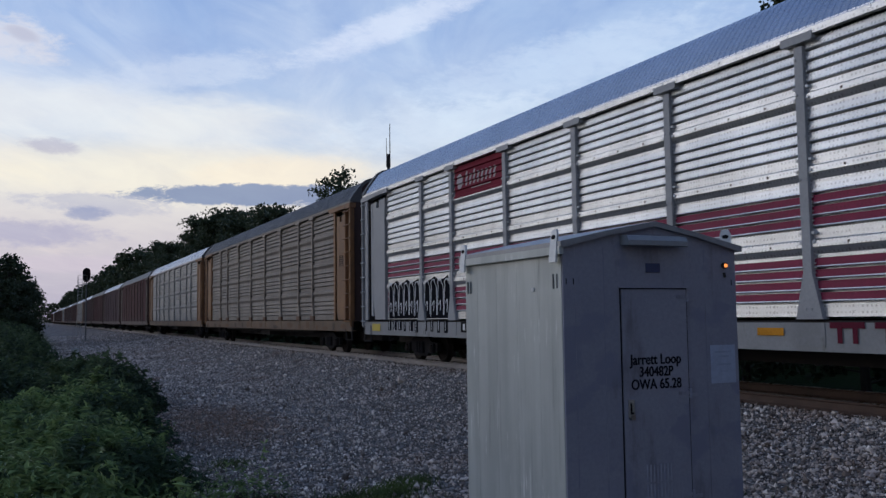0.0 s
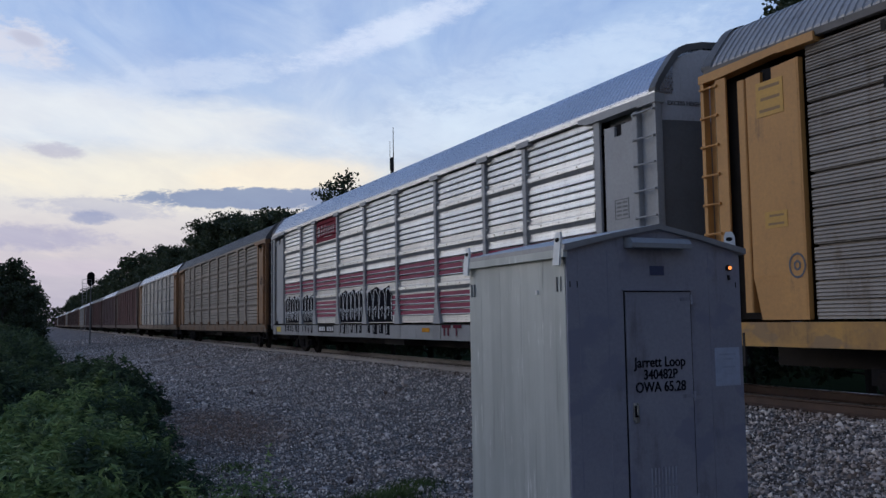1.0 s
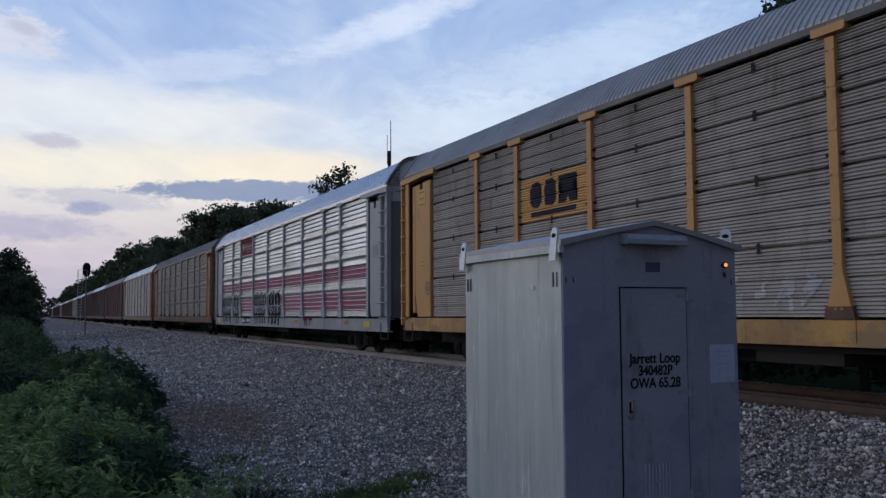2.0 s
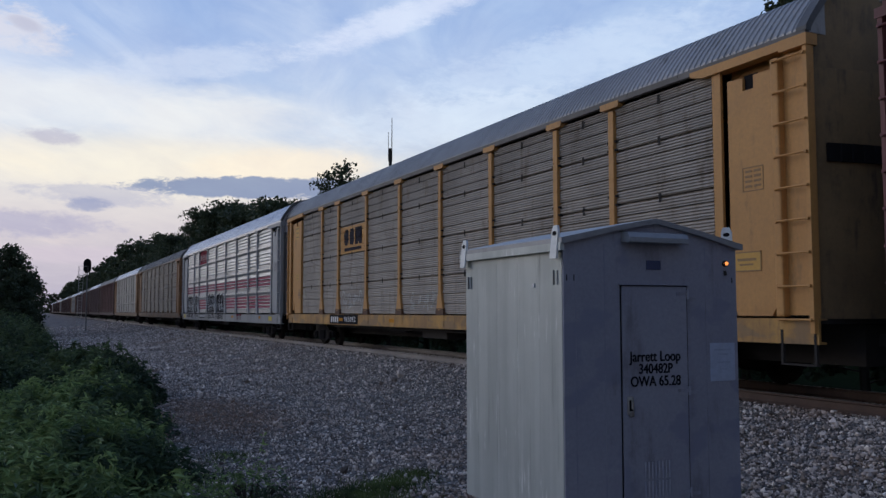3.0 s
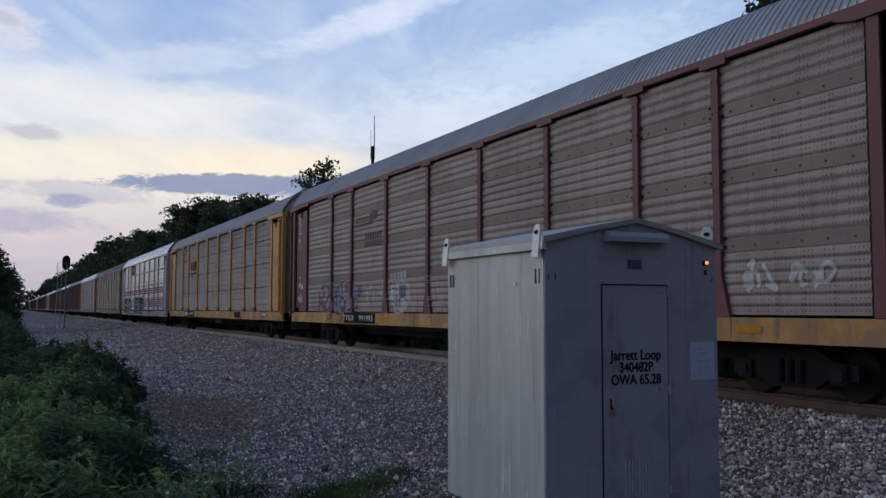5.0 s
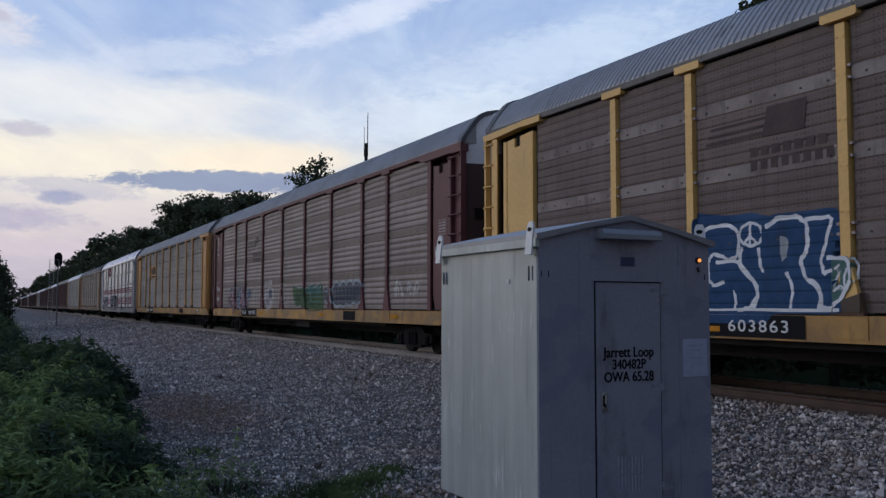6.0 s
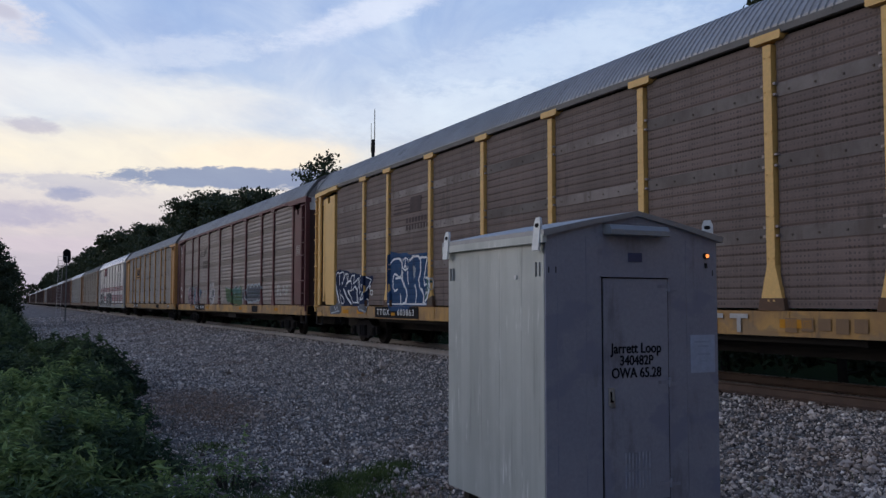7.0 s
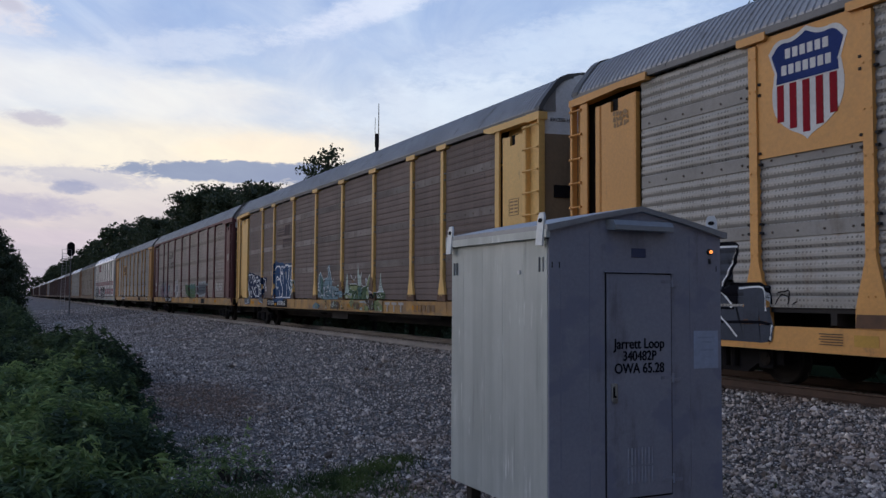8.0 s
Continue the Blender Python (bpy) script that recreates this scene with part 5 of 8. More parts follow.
def mark_silver(car):
    red = mat("red_sign_paint", (0.22, 0.028, 0.045), (0.18, 0.024, 0.04), 0.8, dirt=(0.14, 0.02, 0.026), dirt_amount=0.2, spec=0.1)
    faded = mat("faded_white", (0.42, 0.36, 0.37))
    disc = [(0.36 + 0.17 * math.cos(i * math.pi / 8), 0.42 + 0.20 * math.sin(i * math.pi / 8)) for i in range(16)]
    plain = [(0, [(0.06, 0.0), (0.06, 0.82), (2.64, 0.82), (2.64, 0.0)]), (1, disc)]
    marks = [(1, 0.09, [(0.72 + 0.21 * i, 0.30), (0.76 + 0.21 * i, 0.60 if i in (0, 2) else 0.52)]) for i in range(8)] + [(1, 0.03, [(1.0, 0.18), (2.0, 0.18)])]
    paint_flat(car, "silver", 7.03, 4.24, plain, marks, (red, faded), "red painted sign with white plain marks")
    for a, b, n, sd in ((11.6, 9.2, 3, 5), (8.95, 7.25, 2, 8), (4.15, 1.6, 3, 12), (1.3, -0.95, 2, 17)):
        rng = random.Random(sd)
        bm = bmesh.new()
        U = a - b
        prism(bm, [(0, 0), (U, 0), (U, 0.85), *[(U * (1 - (i + .5) / (2 * n)), 1.12 if i % 2 == 0 else 0.98) for i in range(2 * n)], (0, 0.85)], 1, -0.001, 0.0)
        follow(bm, "silver", Z0 + 0.02, Z0, 2.5, -0.004)
        on_side("graffiti", mesh_of("graffiti", bm, S_BLACK), car, P_OUT + 0.002, a, Z0 + 0.02, "black sprayed field of bubble shapes")
        graffiti(car, "silver", a, b, Z0, 2.36, 2 * n, [], S_WHITE, sd, word="h" * (2 * n), thin=True)
        bars(car, "painted_run", 1.503, a, 0.82, [(U * (i + .12) / (2 * n), U * (i + rng.uniform(.5, .85)) / (2 * n), rng.uniform(0, 0.06), 0.32) for i in range(2 * n)], S_BLACK)
        bars(car, "painted_drips", 1.507, a, 0.82, [(U * (i + .3) / (2 * n), U * (i + .3) / (2 * n) + 0.024, rng.uniform(0, 0.15), 0.33) for i in range(2 * n)], S_WHITE)
    bars(car, "stencil_board", 1.517, 6.6, 0.86, [(0, 1.9, 0, 0.26)], BLACK)
    bars(car, "stencil_bars", 1.521, 6.6, 0.86, [(0.12 + 0.2 * i, 0.24 + 0.2 * i, 0.05, 0.21) for i in range(9) if i != 4], WHITE)
    bars(car, "red_mark", 1.517, -4.6, 0.84, [(0, 0.55, 0.20, 0.28), (0.12, 0.2, 0.0, 0.2), (0.36, 0.44, 0.0, 0.2), (0.7, 1.2, 0.20, 0.28), (0.85, 0.93, 0, 0.2)], mat("dull_red_spray", (0.12, 0.02, 0.035), rough=0.9, spec=0.1))
    bars(car, "reflector", 1.519, -3.3, 0.93, [(0, 0.5, 0, 0.11)], S_AMBER)
    bars(car, "reflector", 1.519, -9.6, 0.93, [(0, 0.35, 0, 0.11)], S_AMBER)
    bars(car, "yellow_tag", 1.519, -11.5, 0.84, [(0, 0.6, 0, 0.2)], mat("yellow_tag", (0.55, 0.42, 0.06)))
    bars(car, "yellow_tag", 1.519, 12.9, 0.84, [(0, 0.7, 0, 0.22)], MATS["yellow_tag"])


def mark_grey(car):
    for y, z, w_, h_, n in ((12.58, 4.18, 0.52, 0.52, 3), (12.50, 2.52, 0.42, 0.24, 2)):
        label = outline_plate(car, "stencil_plate", 1.519, y, z, [(0, 0), (w_, 0), (w_, h_), (0, h_)], mat("bright_yellow_plate", (0.56, 0.31, 0.06), (0.5, 0.28, 0.06), 0.6), "brighter yellow plate with faded print", 0.004)
        bm = bmesh.new()
        for i in range(n):
            box(bm, 0.06 + 0.03 * (i % 2), w_ - 0.06, -0.006, -0.004, h_ * (i + 0.35) / n, h_ * (i + 0.62) / n)
        tagged(piece("faded_print", mesh_of("faded_print", bm, BROWN_PRINT), label), kind="stuff")
    plate = outline_plate(car, "stencil_plate", 1.504, -12.12, 1.85, [(0, 0), (0.58, 0), (0.58, 0.30), (0, 0.30)], MATS["bright_yellow_plate"], "brighter yellow plate with faded print", 0.004)
    bm = bmesh.new()
    for a, b, c, d in ((0.0, 0.58, 0.0, 0.02), (0.0, 0.58, 0.28, 0.30), (0.0, 0.02, 0.0, 0.30), (0.56, 0.58, 0.0, 0.30), (0.1, 0.48, 0.16, 0.20), (0.14, 0.42, 0.09, 0.12)):
        box(bm, a, b, -0.006, -0.004, c, d)
    tagged(piece("faded_print", mesh_of("faded_print", bm, BROWN_PRINT), plate), kind="stuff")
    bm = bmesh.new()
    for r in (0.05, 0.14):
        stroke(bm, [(0.16 + r * math.cos(a * math.pi / 8), 0.2 + 1.2 * r * math.sin(a * math.pi / 8)) for a in range(17)], 0.03, 0.002, 0)
    on_side("graffiti", mesh_of("graffiti", bm, S_GREY), car, 1.52, 12.1, 1.75, "grey sprayed ring")
    sign = mat("yellow_sign_sheet", (0.56, 0.295, 0.075), (0.49, 0.255, 0.07), 0.6, dirt=(0.2, 0.12, 0.05), dirt_amount=0.2)
    ink = mat("faded_navy", (0.03, 0.03, 0.045), (0.05, 0.046, 0.055), 0.85, dirt=(0.10, 0.07, 0.05), dirt_amount=0.15, spec=0.12)
    plain = [(0, [(0.02, 0.0), (0.02, 0.93), (2.56, 0.93), (2.56, 0.0)]), (1, [(0.42, 0.08), (0.42, 0.19), (2.16, 0.19), (2.16, 0.08)])]
    blocks = [[(0.38, 0.42), (0.48, 0.30), (0.72, 0.27), (0.86, 0.38), (0.80, 0.55), (0.86, 0.74), (0.72, 0.84), (0.48, 0.81), (0.38, 0.68)],
              [(0.98, 0.30), (1.30, 0.27), (1.42, 0.36), (1.40, 0.54), (1.42, 0.74), (1.30, 0.84), (1.02, 0.82), (0.96, 0.62), (1.00, 0.48)],
              [(1.52, 0.27), (1.80, 0.27), (1.86, 0.40), (1.94, 0.27), (2.22, 0.27), (2.04, 0.56), (2.2, 0.84), (1.94, 0.84), (1.86, 0.70), (1.80, 0.84), (1.52, 0.84), (1.70, 0.56)]]
    plain += [(1, pts) for pts in blocks]
    paint_flat(car, "fine", 6.98, 3.24, plain, [], (sign, ink), "yellow painted sheet with dark plain marks")
    bars(car, "number_board", 1.514, 8.0, 0.83, [(0, 3.0, 0, 0.32)], BLACK)
    bars(car, "plain_bar", 1.519, 7.85, 0.88, [(0.02 + 0.22 * i, 0.17 + 0.22 * i, 0, 0.2) for i in range(4)], WHITE)
    bars(car, "yellow_dash", 1.519, 6.95, 0.93, [(0, 0.42, 0, 0.10)], S_AMBER)
    number(car, "965092", 5.78, 0.985)
    graffiti(car, "fine", 6.9, 4.5, 1.22, 2.15, 4, [], S_CHALK, 31, thin=True, label="faint chalky white scrawl")
    graffiti(car, "fine", 6.7, 4.7, 1.25, 2.0, 4, [], S_CHALK, 32, thin=True, label="faint chalky white scrawl")
    graffiti(car, "fine", 0.8, -1.2, 1.25, 1.9, 4, [], S_CHALK, 33, thin=True, label="faint chalky white scrawl")
    bars(car, "data_board", 1.517, -5.3, 0.86, [(0, 1.3, 0, 0.26)], BLACK)
    bars(car, "small_board", 1.517, -10.6, 0.88, [(0, 0.55, 0, 0.24)], BLACK)
    bars(car, "small_print", 1.521, -10.6, 0.88, [(0.05, 0.22, 0.1, 0.2), (0.28, 0.5, 0.1, 0.2), (0.12, 0.5, 0.03, 0.06)], WHITE)
    bars(car, "reflector", 1.517, 2.2, 0.93, [(0, 0.4, 0, 0.11)], S_AMBER)
    for y in (10.4, 8.09, 5.7, 2.85, 0, -2.85, -5.7, -8.09, -10.4):
        for z in (2.22, 3.23, 4.22, 4.95):
            bars(car, "panel_catch", P_OUT + 0.02, y + 0.05, z - 0.10, [(0, 0.07, 0, 0.16)], DARK)


def curls(y_from, y_to, z_from, z_to, n, slots, seed):
    """Short curled strokes, like sprayed leaves and shading."""
    rng = random.Random(seed)
    out = []
    for i in range(n):
        u = y_from + (y_to - y_from) * (i + rng.random()) / n
        w, a, turn, step = rng.uniform(z_from, z_to), rng.uniform(0, 6.28), rng.choice((-1, 1)) * rng.uniform(0.4, 1.3), rng.uniform(0.03, 0.09)
        pts = [(u, w)]
        for _ in range(3):
            u, w, a = u + step * math.cos(a), w + step * math.sin(a), a + turn
            pts.append((u, min(max(w, z_from), z_to)))
        out.append((rng.choice(slots), rng.uniform(0.014, 0.036), pts))
    return out


def mark_tan(car):
    ink = mat("faded_black_print", (0.085, 0.072, 0.064), (0.13, 0.11, 0.098), 0.8, big=3.0, spec=0.2)
    x = lift("mid")
    bars(car, "faded_stripes", x, 6.85, 3.85, [(0.0, 1.15, 0.0, 0.06), (0.05, 1.15, 0.11, 0.16), (0.1, 1.2, 0.22, 0.26)], ink)
    outline_plate(car, "faded_block", x, 5.7, 3.85, [(0, 0), (0.32, 0), (0.36, 0.12), (0.62, 0.12), (0.70, 0.38), (0.25, 0.40), (0.1, 0.3)], ink)
    bars(car, "plain_bar", x, 6.0, 3.16, [(0.2 * i, 0.14 + 0.2 * i, 0.24, 0.42) for i in range(7)] + [(0.17 * i, 0.12 + 0.17 * i, 0.0, 0.17) for i in range(8)], ink)
    pastel = (S_PLUM, S_PINK, S_SKY, S_LILAC, S_PALE, S_DUSK, spray("mauve", (0.13, 0.10, 0.105), (0.19, 0.15, 0.155)))
    fills = [
        (6, [(0.26, 0.37), (0.27, 1.09), (0.59, 1.18), (0.61, 1.31), (0.84, 1.29), (1.26, 1.23), (1.45, 1.35), (1.67, 1.31), (1.77, 1.14), (1.85, 0.38), (1.3, 0.37)]),
        (1, [(0.31, 1.07), (0.5, 1.12), (0.67, 1.04), (0.62, 0.9), (0.37, 0.89)]),
        (1, [(0.91, 1.22), (1.15, 1.22), (1.22, 1.08), (1.18, 0.99), (1.32, 0.89), (1.06, 0.87), (0.86, 0.9)]),
        (1, [(0.72, 0.84), (1.02, 0.84), (1.03, 0.72), (0.69, 0.72)]),
        (3, [(1.45, 1.28), (1.63, 1.27), (1.65, 0.97), (1.43, 0.85), (1.29, 1.01)]),
        (1, [(1.05, 0.68), (1.57, 0.7), (1.6, 0.52), (1.04, 0.47)]),
        (3, [(0.33, 0.54), (0.61, 0.59), (0.66, 0.42), (0.39, 0.39)]),
    ]
    lines = [
        (4, 0.03, [(0.21, 0.89), (0.24, 1.11), (0.46, 1.2), (0.57, 1.31), (0.72, 1.36), (0.88, 1.3), (1.3, 1.29), (1.4, 1.37), (1.63, 1.37), (1.76, 1.29)]),
    ]
    drawing(car, "mid", 10.7, 0.82, fills, lines, pastel, "pastel pink and blue sprayed bubble shapes", rim=0)
    fills = [
        (1, [(0.51, 0.32), (0.8, 0.35), (0.77, 0.2), (0.6, 0.17)]),
        (2, [(-0.23, 1.17), (-0.03, 1.19), (-0.03, 1.03), (-0.17, 1.01)]),
        (2, [(0.88, 1.38), (1.05, 1.38), (1.06, 1.22), (0.9, 1.2)]),
        (1, [(0.53, 0.82), (0.78, 0.82), (0.8, 0.73), (0.53, 0.73)]),
        (3, [(0.88, 1.05), (1.01, 1.02), (0.99, 0.87), (0.91, 0.89)]),
        (1, [(0.89, 0.78), (1.18, 0.8), (1.16, 0.4), (0.95, 0.4)]),
    ]
    lines = [
        (0, 0.03, [(0.88, 0.72), (1.17, 0.6)]),
        (0, 0.025, [(0.56, 0.24), (0.79, 0.27)]),
        (0, 0.035, [(0.48, 0.36), (0.54, 0.16), (0.68, 0.08), (0.8, 0.16), (0.84, 0.36)]),
    ]
    drawing(car, "mid", 9.8, 0.82, fills, lines, pastel, "pastel pink and blue sprayed bubble shapes", over=0.006, rim=0)
    fills = [
        (6, [(0.16, 0.37), (0.25, 1), (0.45, 1.21), (0.83, 1.29), (0.97, 1.36), (1.25, 1.3), (1.35, 1.29), (1.48, 1.35), (1.84, 1.36), (1.89, 1.07), (2.15, 0.38)]),
        (2, [(0.64, 1.2), (0.96, 1.18), (1, 0.87), (0.44, 0.89), (0.49, 0.99), (0.64, 1.02)]),
        (2, [(0.46, 0.82), (0.78, 0.81), (0.8, 0.5), (0.89, 0.37), (0.57, 0.37)]),
        (1, [(1.01, 1.31), (1.22, 1.3), (1.23, 0.9), (1.39, 1.05), (1.51, 1.01), (1.52, 0.79), (1.16, 0.72), (1.04, 0.87)]),
        (1, [(0.9, 0.74), (1.14, 0.74), (1.13, 0.54), (0.86, 0.54)]),
        (3, [(1.31, 0.68), (1.54, 0.72), (1.49, 0.37), (1.3, 0.37)]),
    ]
    lines = [
        (4, 0.03, [(0.4, 1.1), (0.48, 1.24), (0.81, 1.29), (0.92, 1.39), (1.19, 1.37), (1.29, 1.26), (1.35, 1.32), (1.56, 1.39), (1.86, 1.36)]),
        (2, 0.09, [(0.97, 0.23), (1.01, 0.07)]),
        (0, 0.03, [(0.88, 0.33), (0.89, 0.14), (0.98, 0.03), (1.08, 0.1), (1.1, 0.3)]),
    ]
    drawing(car, "mid", 9.0, 0.82, fills, lines, pastel, "pastel pink and blue sprayed bubble shapes", over=0.004, rim=0)
    fills = [
        (3, [(0.78, 1.28), (1.02, 1.3), (1.03, 0.94), (0.78, 0.79), (0.75, 1.02)]),
        (3, [(0.78, 0.76), (1.06, 0.88), (1.16, 0.5), (0.85, 0.48)]),
        (1, [(-0.61, 0.79), (-0.39, 0.75), (-0.39, 0.64), (-0.62, 0.62)]),
        (1, [(-0.62, 0.56), (-0.32, 0.57), (-0.3, 0.39), (-0.63, 0.37)]),
    ]
    lines = [
    ]
    drawing(car, "mid", 8.2, 0.82, fills, lines, pastel, "pastel pink and blue sprayed bubble shapes", over=0.006, rim=0)
    fills = [
        (2, [(0.24, 1.19), (0.47, 1.19), (0.5, 0.98), (0.42, 0.86), (0.49, 0.71), (0.34, 0.5), (0.15, 0.38), (0.14, 1.06)]),
        (5, [(0.51, 1.13), (0.68, 1.15), (0.77, 1.01), (0.67, 0.9), (0.5, 0.9)]),
        (1, [(0.05, 0.72), (0.31, 0.74), (0.33, 0.51), (0.12, 0.49)]),
        (1, [(-0.01, 1), (0.1, 0.96), (0.09, 0.78), (-0, 0.78)]),
        (2, [(0.27, 1.16), (0.44, 1.15), (0.44, 1.03), (0.28, 1.03)]),
    ]
    lines = [
        (4, 0.02, [(0.14, 1.09), (0.22, 1.21), (0.47, 1.22), (0.72, 1.15), (0.78, 1), (0.64, 0.88)]),
        (0, 0.025, [(0.01, 0.75), (0.31, 0.77), (0.38, 0.68), (0.34, 0.5), (0.15, 0.47)]),
        (0, 0.02, [(0.25, 1.02), (0.5, 1)]),
        (0, 0.02, [(0.28, 0.87), (0.46, 0.89), (0.49, 0.71)]),
    ]
    drawing(car, "mid", 7.0, 0.82, fills, lines, pastel, "pastel pink and blue sprayed bubble shapes", over=0.010, rim=0)
    graffiti(car, "mid", 5.9, 4.4, 1.45, 2.05, 6, [], S_CHALK, 45, thin=True, label="faint chalky white scrawl")
    fills = [
        (0, [(0.16, 0.71), (0.32, 1.1), (0.45, 1.19), (0.77, 1.19), (1.09, 1.25), (1.31, 1.18), (1.52, 1.15), (1.55, 0.83), (1.64, 0.65), (1.47, 0.62), (1.35, 0.5), (1.13, 0.38), (0.82, 0.28), (0.58, 0.38), (0.43, 0.57)]),
        (2, [(0.89, 1.07), (1.29, 1.09), (1.29, 0.81), (0.99, 0.78), (0.9, 0.88)]),
        (0, [(0.22, 1.44), (0.4, 1.43), (0.38, 1.34), (0.4, 1.27), (0.23, 1.27)]),
        (0, [(0.47, 1.45), (0.64, 1.45), (0.62, 1.36), (0.64, 1.28), (0.47, 1.28)]),
        (0, [(0.71, 1.46), (0.88, 1.46), (0.86, 1.37), (0.88, 1.3), (0.71, 1.3)]),
        (0, [(0.95, 1.48), (1.11, 1.48), (1.09, 1.39), (1.11, 1.32), (0.95, 1.32)]),
        (0, [(1.19, 1.49), (1.35, 1.49), (1.33, 1.4), (1.35, 1.33), (1.19, 1.33)]),
    ]
    lines = [
        (1, 0.04, [(0.64, 0.83), (0.71, 0.55)]),
        (1, 0.04, [(1.03, 0.78), (0.9, 0.76), (0.93, 0.53)]),
        (1, 0.03, [(0.41, 1.16), (0.55, 1.16)]),
        (1, 0.025, [(0.18, 0.7), (0.51, 0.63)]),
        (1, 0.025, [(1.22, 0.75), (1.5, 0.67)]),
        (1, 0.025, [(0.56, 0.76), (0.65, 0.41), (0.98, 0.36)]),
        (1, 0.02, [(0.36, 1.03), (0.65, 1.05), (0.84, 0.95)]),
        (1, 0.02, [(1.34, 1.08), (1.48, 0.98), (1.4, 0.81)]),
    ]
    drawing(car, "mid", 4.2, 0.82, fills, lines, (S_MASK, S_BLACK, S_GREY), "pale grey sprayed mask shape")
    fills = [
    ]
    lines = [
        (0, 0.022, [(0.21, 1.24), (0.15, 1.18), (0.05, 1.18), (0, 1.26), (0.06, 1.32), (0.16, 1.32), (0.21, 1.24)]),
        (0, 0.022, [(0, 1.13), (0.17, 1.14), (0.27, 0.95), (0.21, 0.86), (0.37, 0.85)]),
        (0, 0.022, [(0.26, 1.15), (0.34, 1.23), (0.46, 1.17), (0.42, 1.01), (0.57, 0.98)]),
        (0, 0.022, [(0.59, 0.88), (0.54, 0.81), (0.44, 0.82), (0.39, 0.89), (0.45, 0.95), (0.54, 0.95), (0.59, 0.88)]),
        (0, 0.022, [(0.1, 0.8), (0.21, 0.86), (0.33, 0.76), (0.44, 0.69), (0.4, 0.53)]),
        (0, 0.022, [(0.21, 0.73), (0.17, 0.68), (0.1, 0.7), (0.1, 0.76), (0.17, 0.78), (0.21, 0.73)]),
        (0, 0.022, [(0.24, 0.76), (0.26, 0.55)]),
        (0, 0.022, [(0.15, 0.54), (0.86, 0.54), (0.99, 0.38)]),
        (0, 0.022, [(0.48, 0.51), (0.51, 0.44), (0.67, 0.44), (0.7, 0.51)]),
        (0, 0.022, [(0.6, 0.63), (0.66, 0.7), (0.76, 0.72), (0.72, 0.66)]),
        (0, 0.022, [(0.82, 0.78), (0.83, 0.67)]),
        (0, 0.022, [(0.39, 0.37), (0.4, 0.12)]),
    ]
    drawing(car, "mid", 1.4, 0.82, fills, lines, (S_CHALK,), "thin chalky white scrawl")
    fills = [
        (0, [(0.42, 1.23), (1.18, 1.11), (1.68, 1.17), (1.92, 1.09), (2.78, 1.22), (2.86, 1.09), (3.46, 1.22), (3.75, 1.11), (3.8, 0.37), (3.4, 0.34), (1.94, 0.42), (1.7, 0.49), (1.03, 0.47), (0.61, 0.64), (0.46, 0.94)]),
        (4, [(3.91, 1.04), (4.23, 1.07), (4.53, 1.12), (4.44, 0.88), (4.54, 0.55), (4.1, 0.62), (3.92, 0.43)]),
        (3, [(2.01, 1.03), (2.63, 1.14), (3.38, 1.11), (3.6, 1.0), (3.53, 0.9), (2.17, 0.9)]),
    ]
    lines = [
        (2, 0.05, [(0.42, 1.22), (1.18, 1.11), (1.71, 1.18)]),
        (2, 0.05, [(1.92, 1.09), (2.75, 1.23), (2.86, 1.09), (3.46, 1.23), (3.6, 1.1)]),
        (1, 0.05, [(0.38, 1.28), (0.43, 0.94), (0.61, 0.61), (0.95, 0.44)]),
        (1, 0.05, [(3.81, 1.11), (3.84, 0.78), (3.82, 0.38)]),
        (1, 0.035, [(0.67, 0.97), (1.68, 0.97)]),
        (1, 0.03, [(2.01, 0.85), (3.7, 0.86)]),
        (1, 0.03, [(2.02, 0.68), (3.73, 0.69)]),
        (1, 0.025, [(0.85, 0.76), (1.61, 0.72)]),
        (1, 0.025, [(2.05, 0.54), (3.74, 0.54)]),
        (2, 0.03, [(0.59, 0.64), (1.03, 0.49), (1.62, 0.45)]),
        (1, 0.04, [(2.26, 0.31), (2.95, 0.28), (3.75, 0.32)]),
        (2, 0.04, [(3.95, 1.02), (4.23, 0.91), (4.53, 1.14)]),
        (2, 0.04, [(3.99, 0.59), (4.24, 0.67), (4.56, 0.54)]),
        (3, 0.04, [(2.17, 0.79), (3.6, 0.79)]),
        (3, 0.04, [(2.18, 0.62), (3.61, 0.61)]),
    ]
    lines += curls(0.4, 2.6, 0.5, 0.95, 34, (1, 1, 3, 2, 4), 81)
    drawing(car, "mid", 0.4, 0.82, fills, lines, (S_GREEN, S_FERN, S_PALE, S_TEAL, S_GREY), "green sprayed shapes with pale jagged outlines")
    fills = [
        (0, [(0.27, 1.09), (0.56, 1.21), (0.94, 1.16), (1.55, 1.21), (2.13, 1.22), (2.69, 1.21), (2.86, 1.07), (2.82, 0.59), (2.36, 0.52), (1.55, 0.49), (0.57, 0.45), (0.28, 0.62)]),
    ]
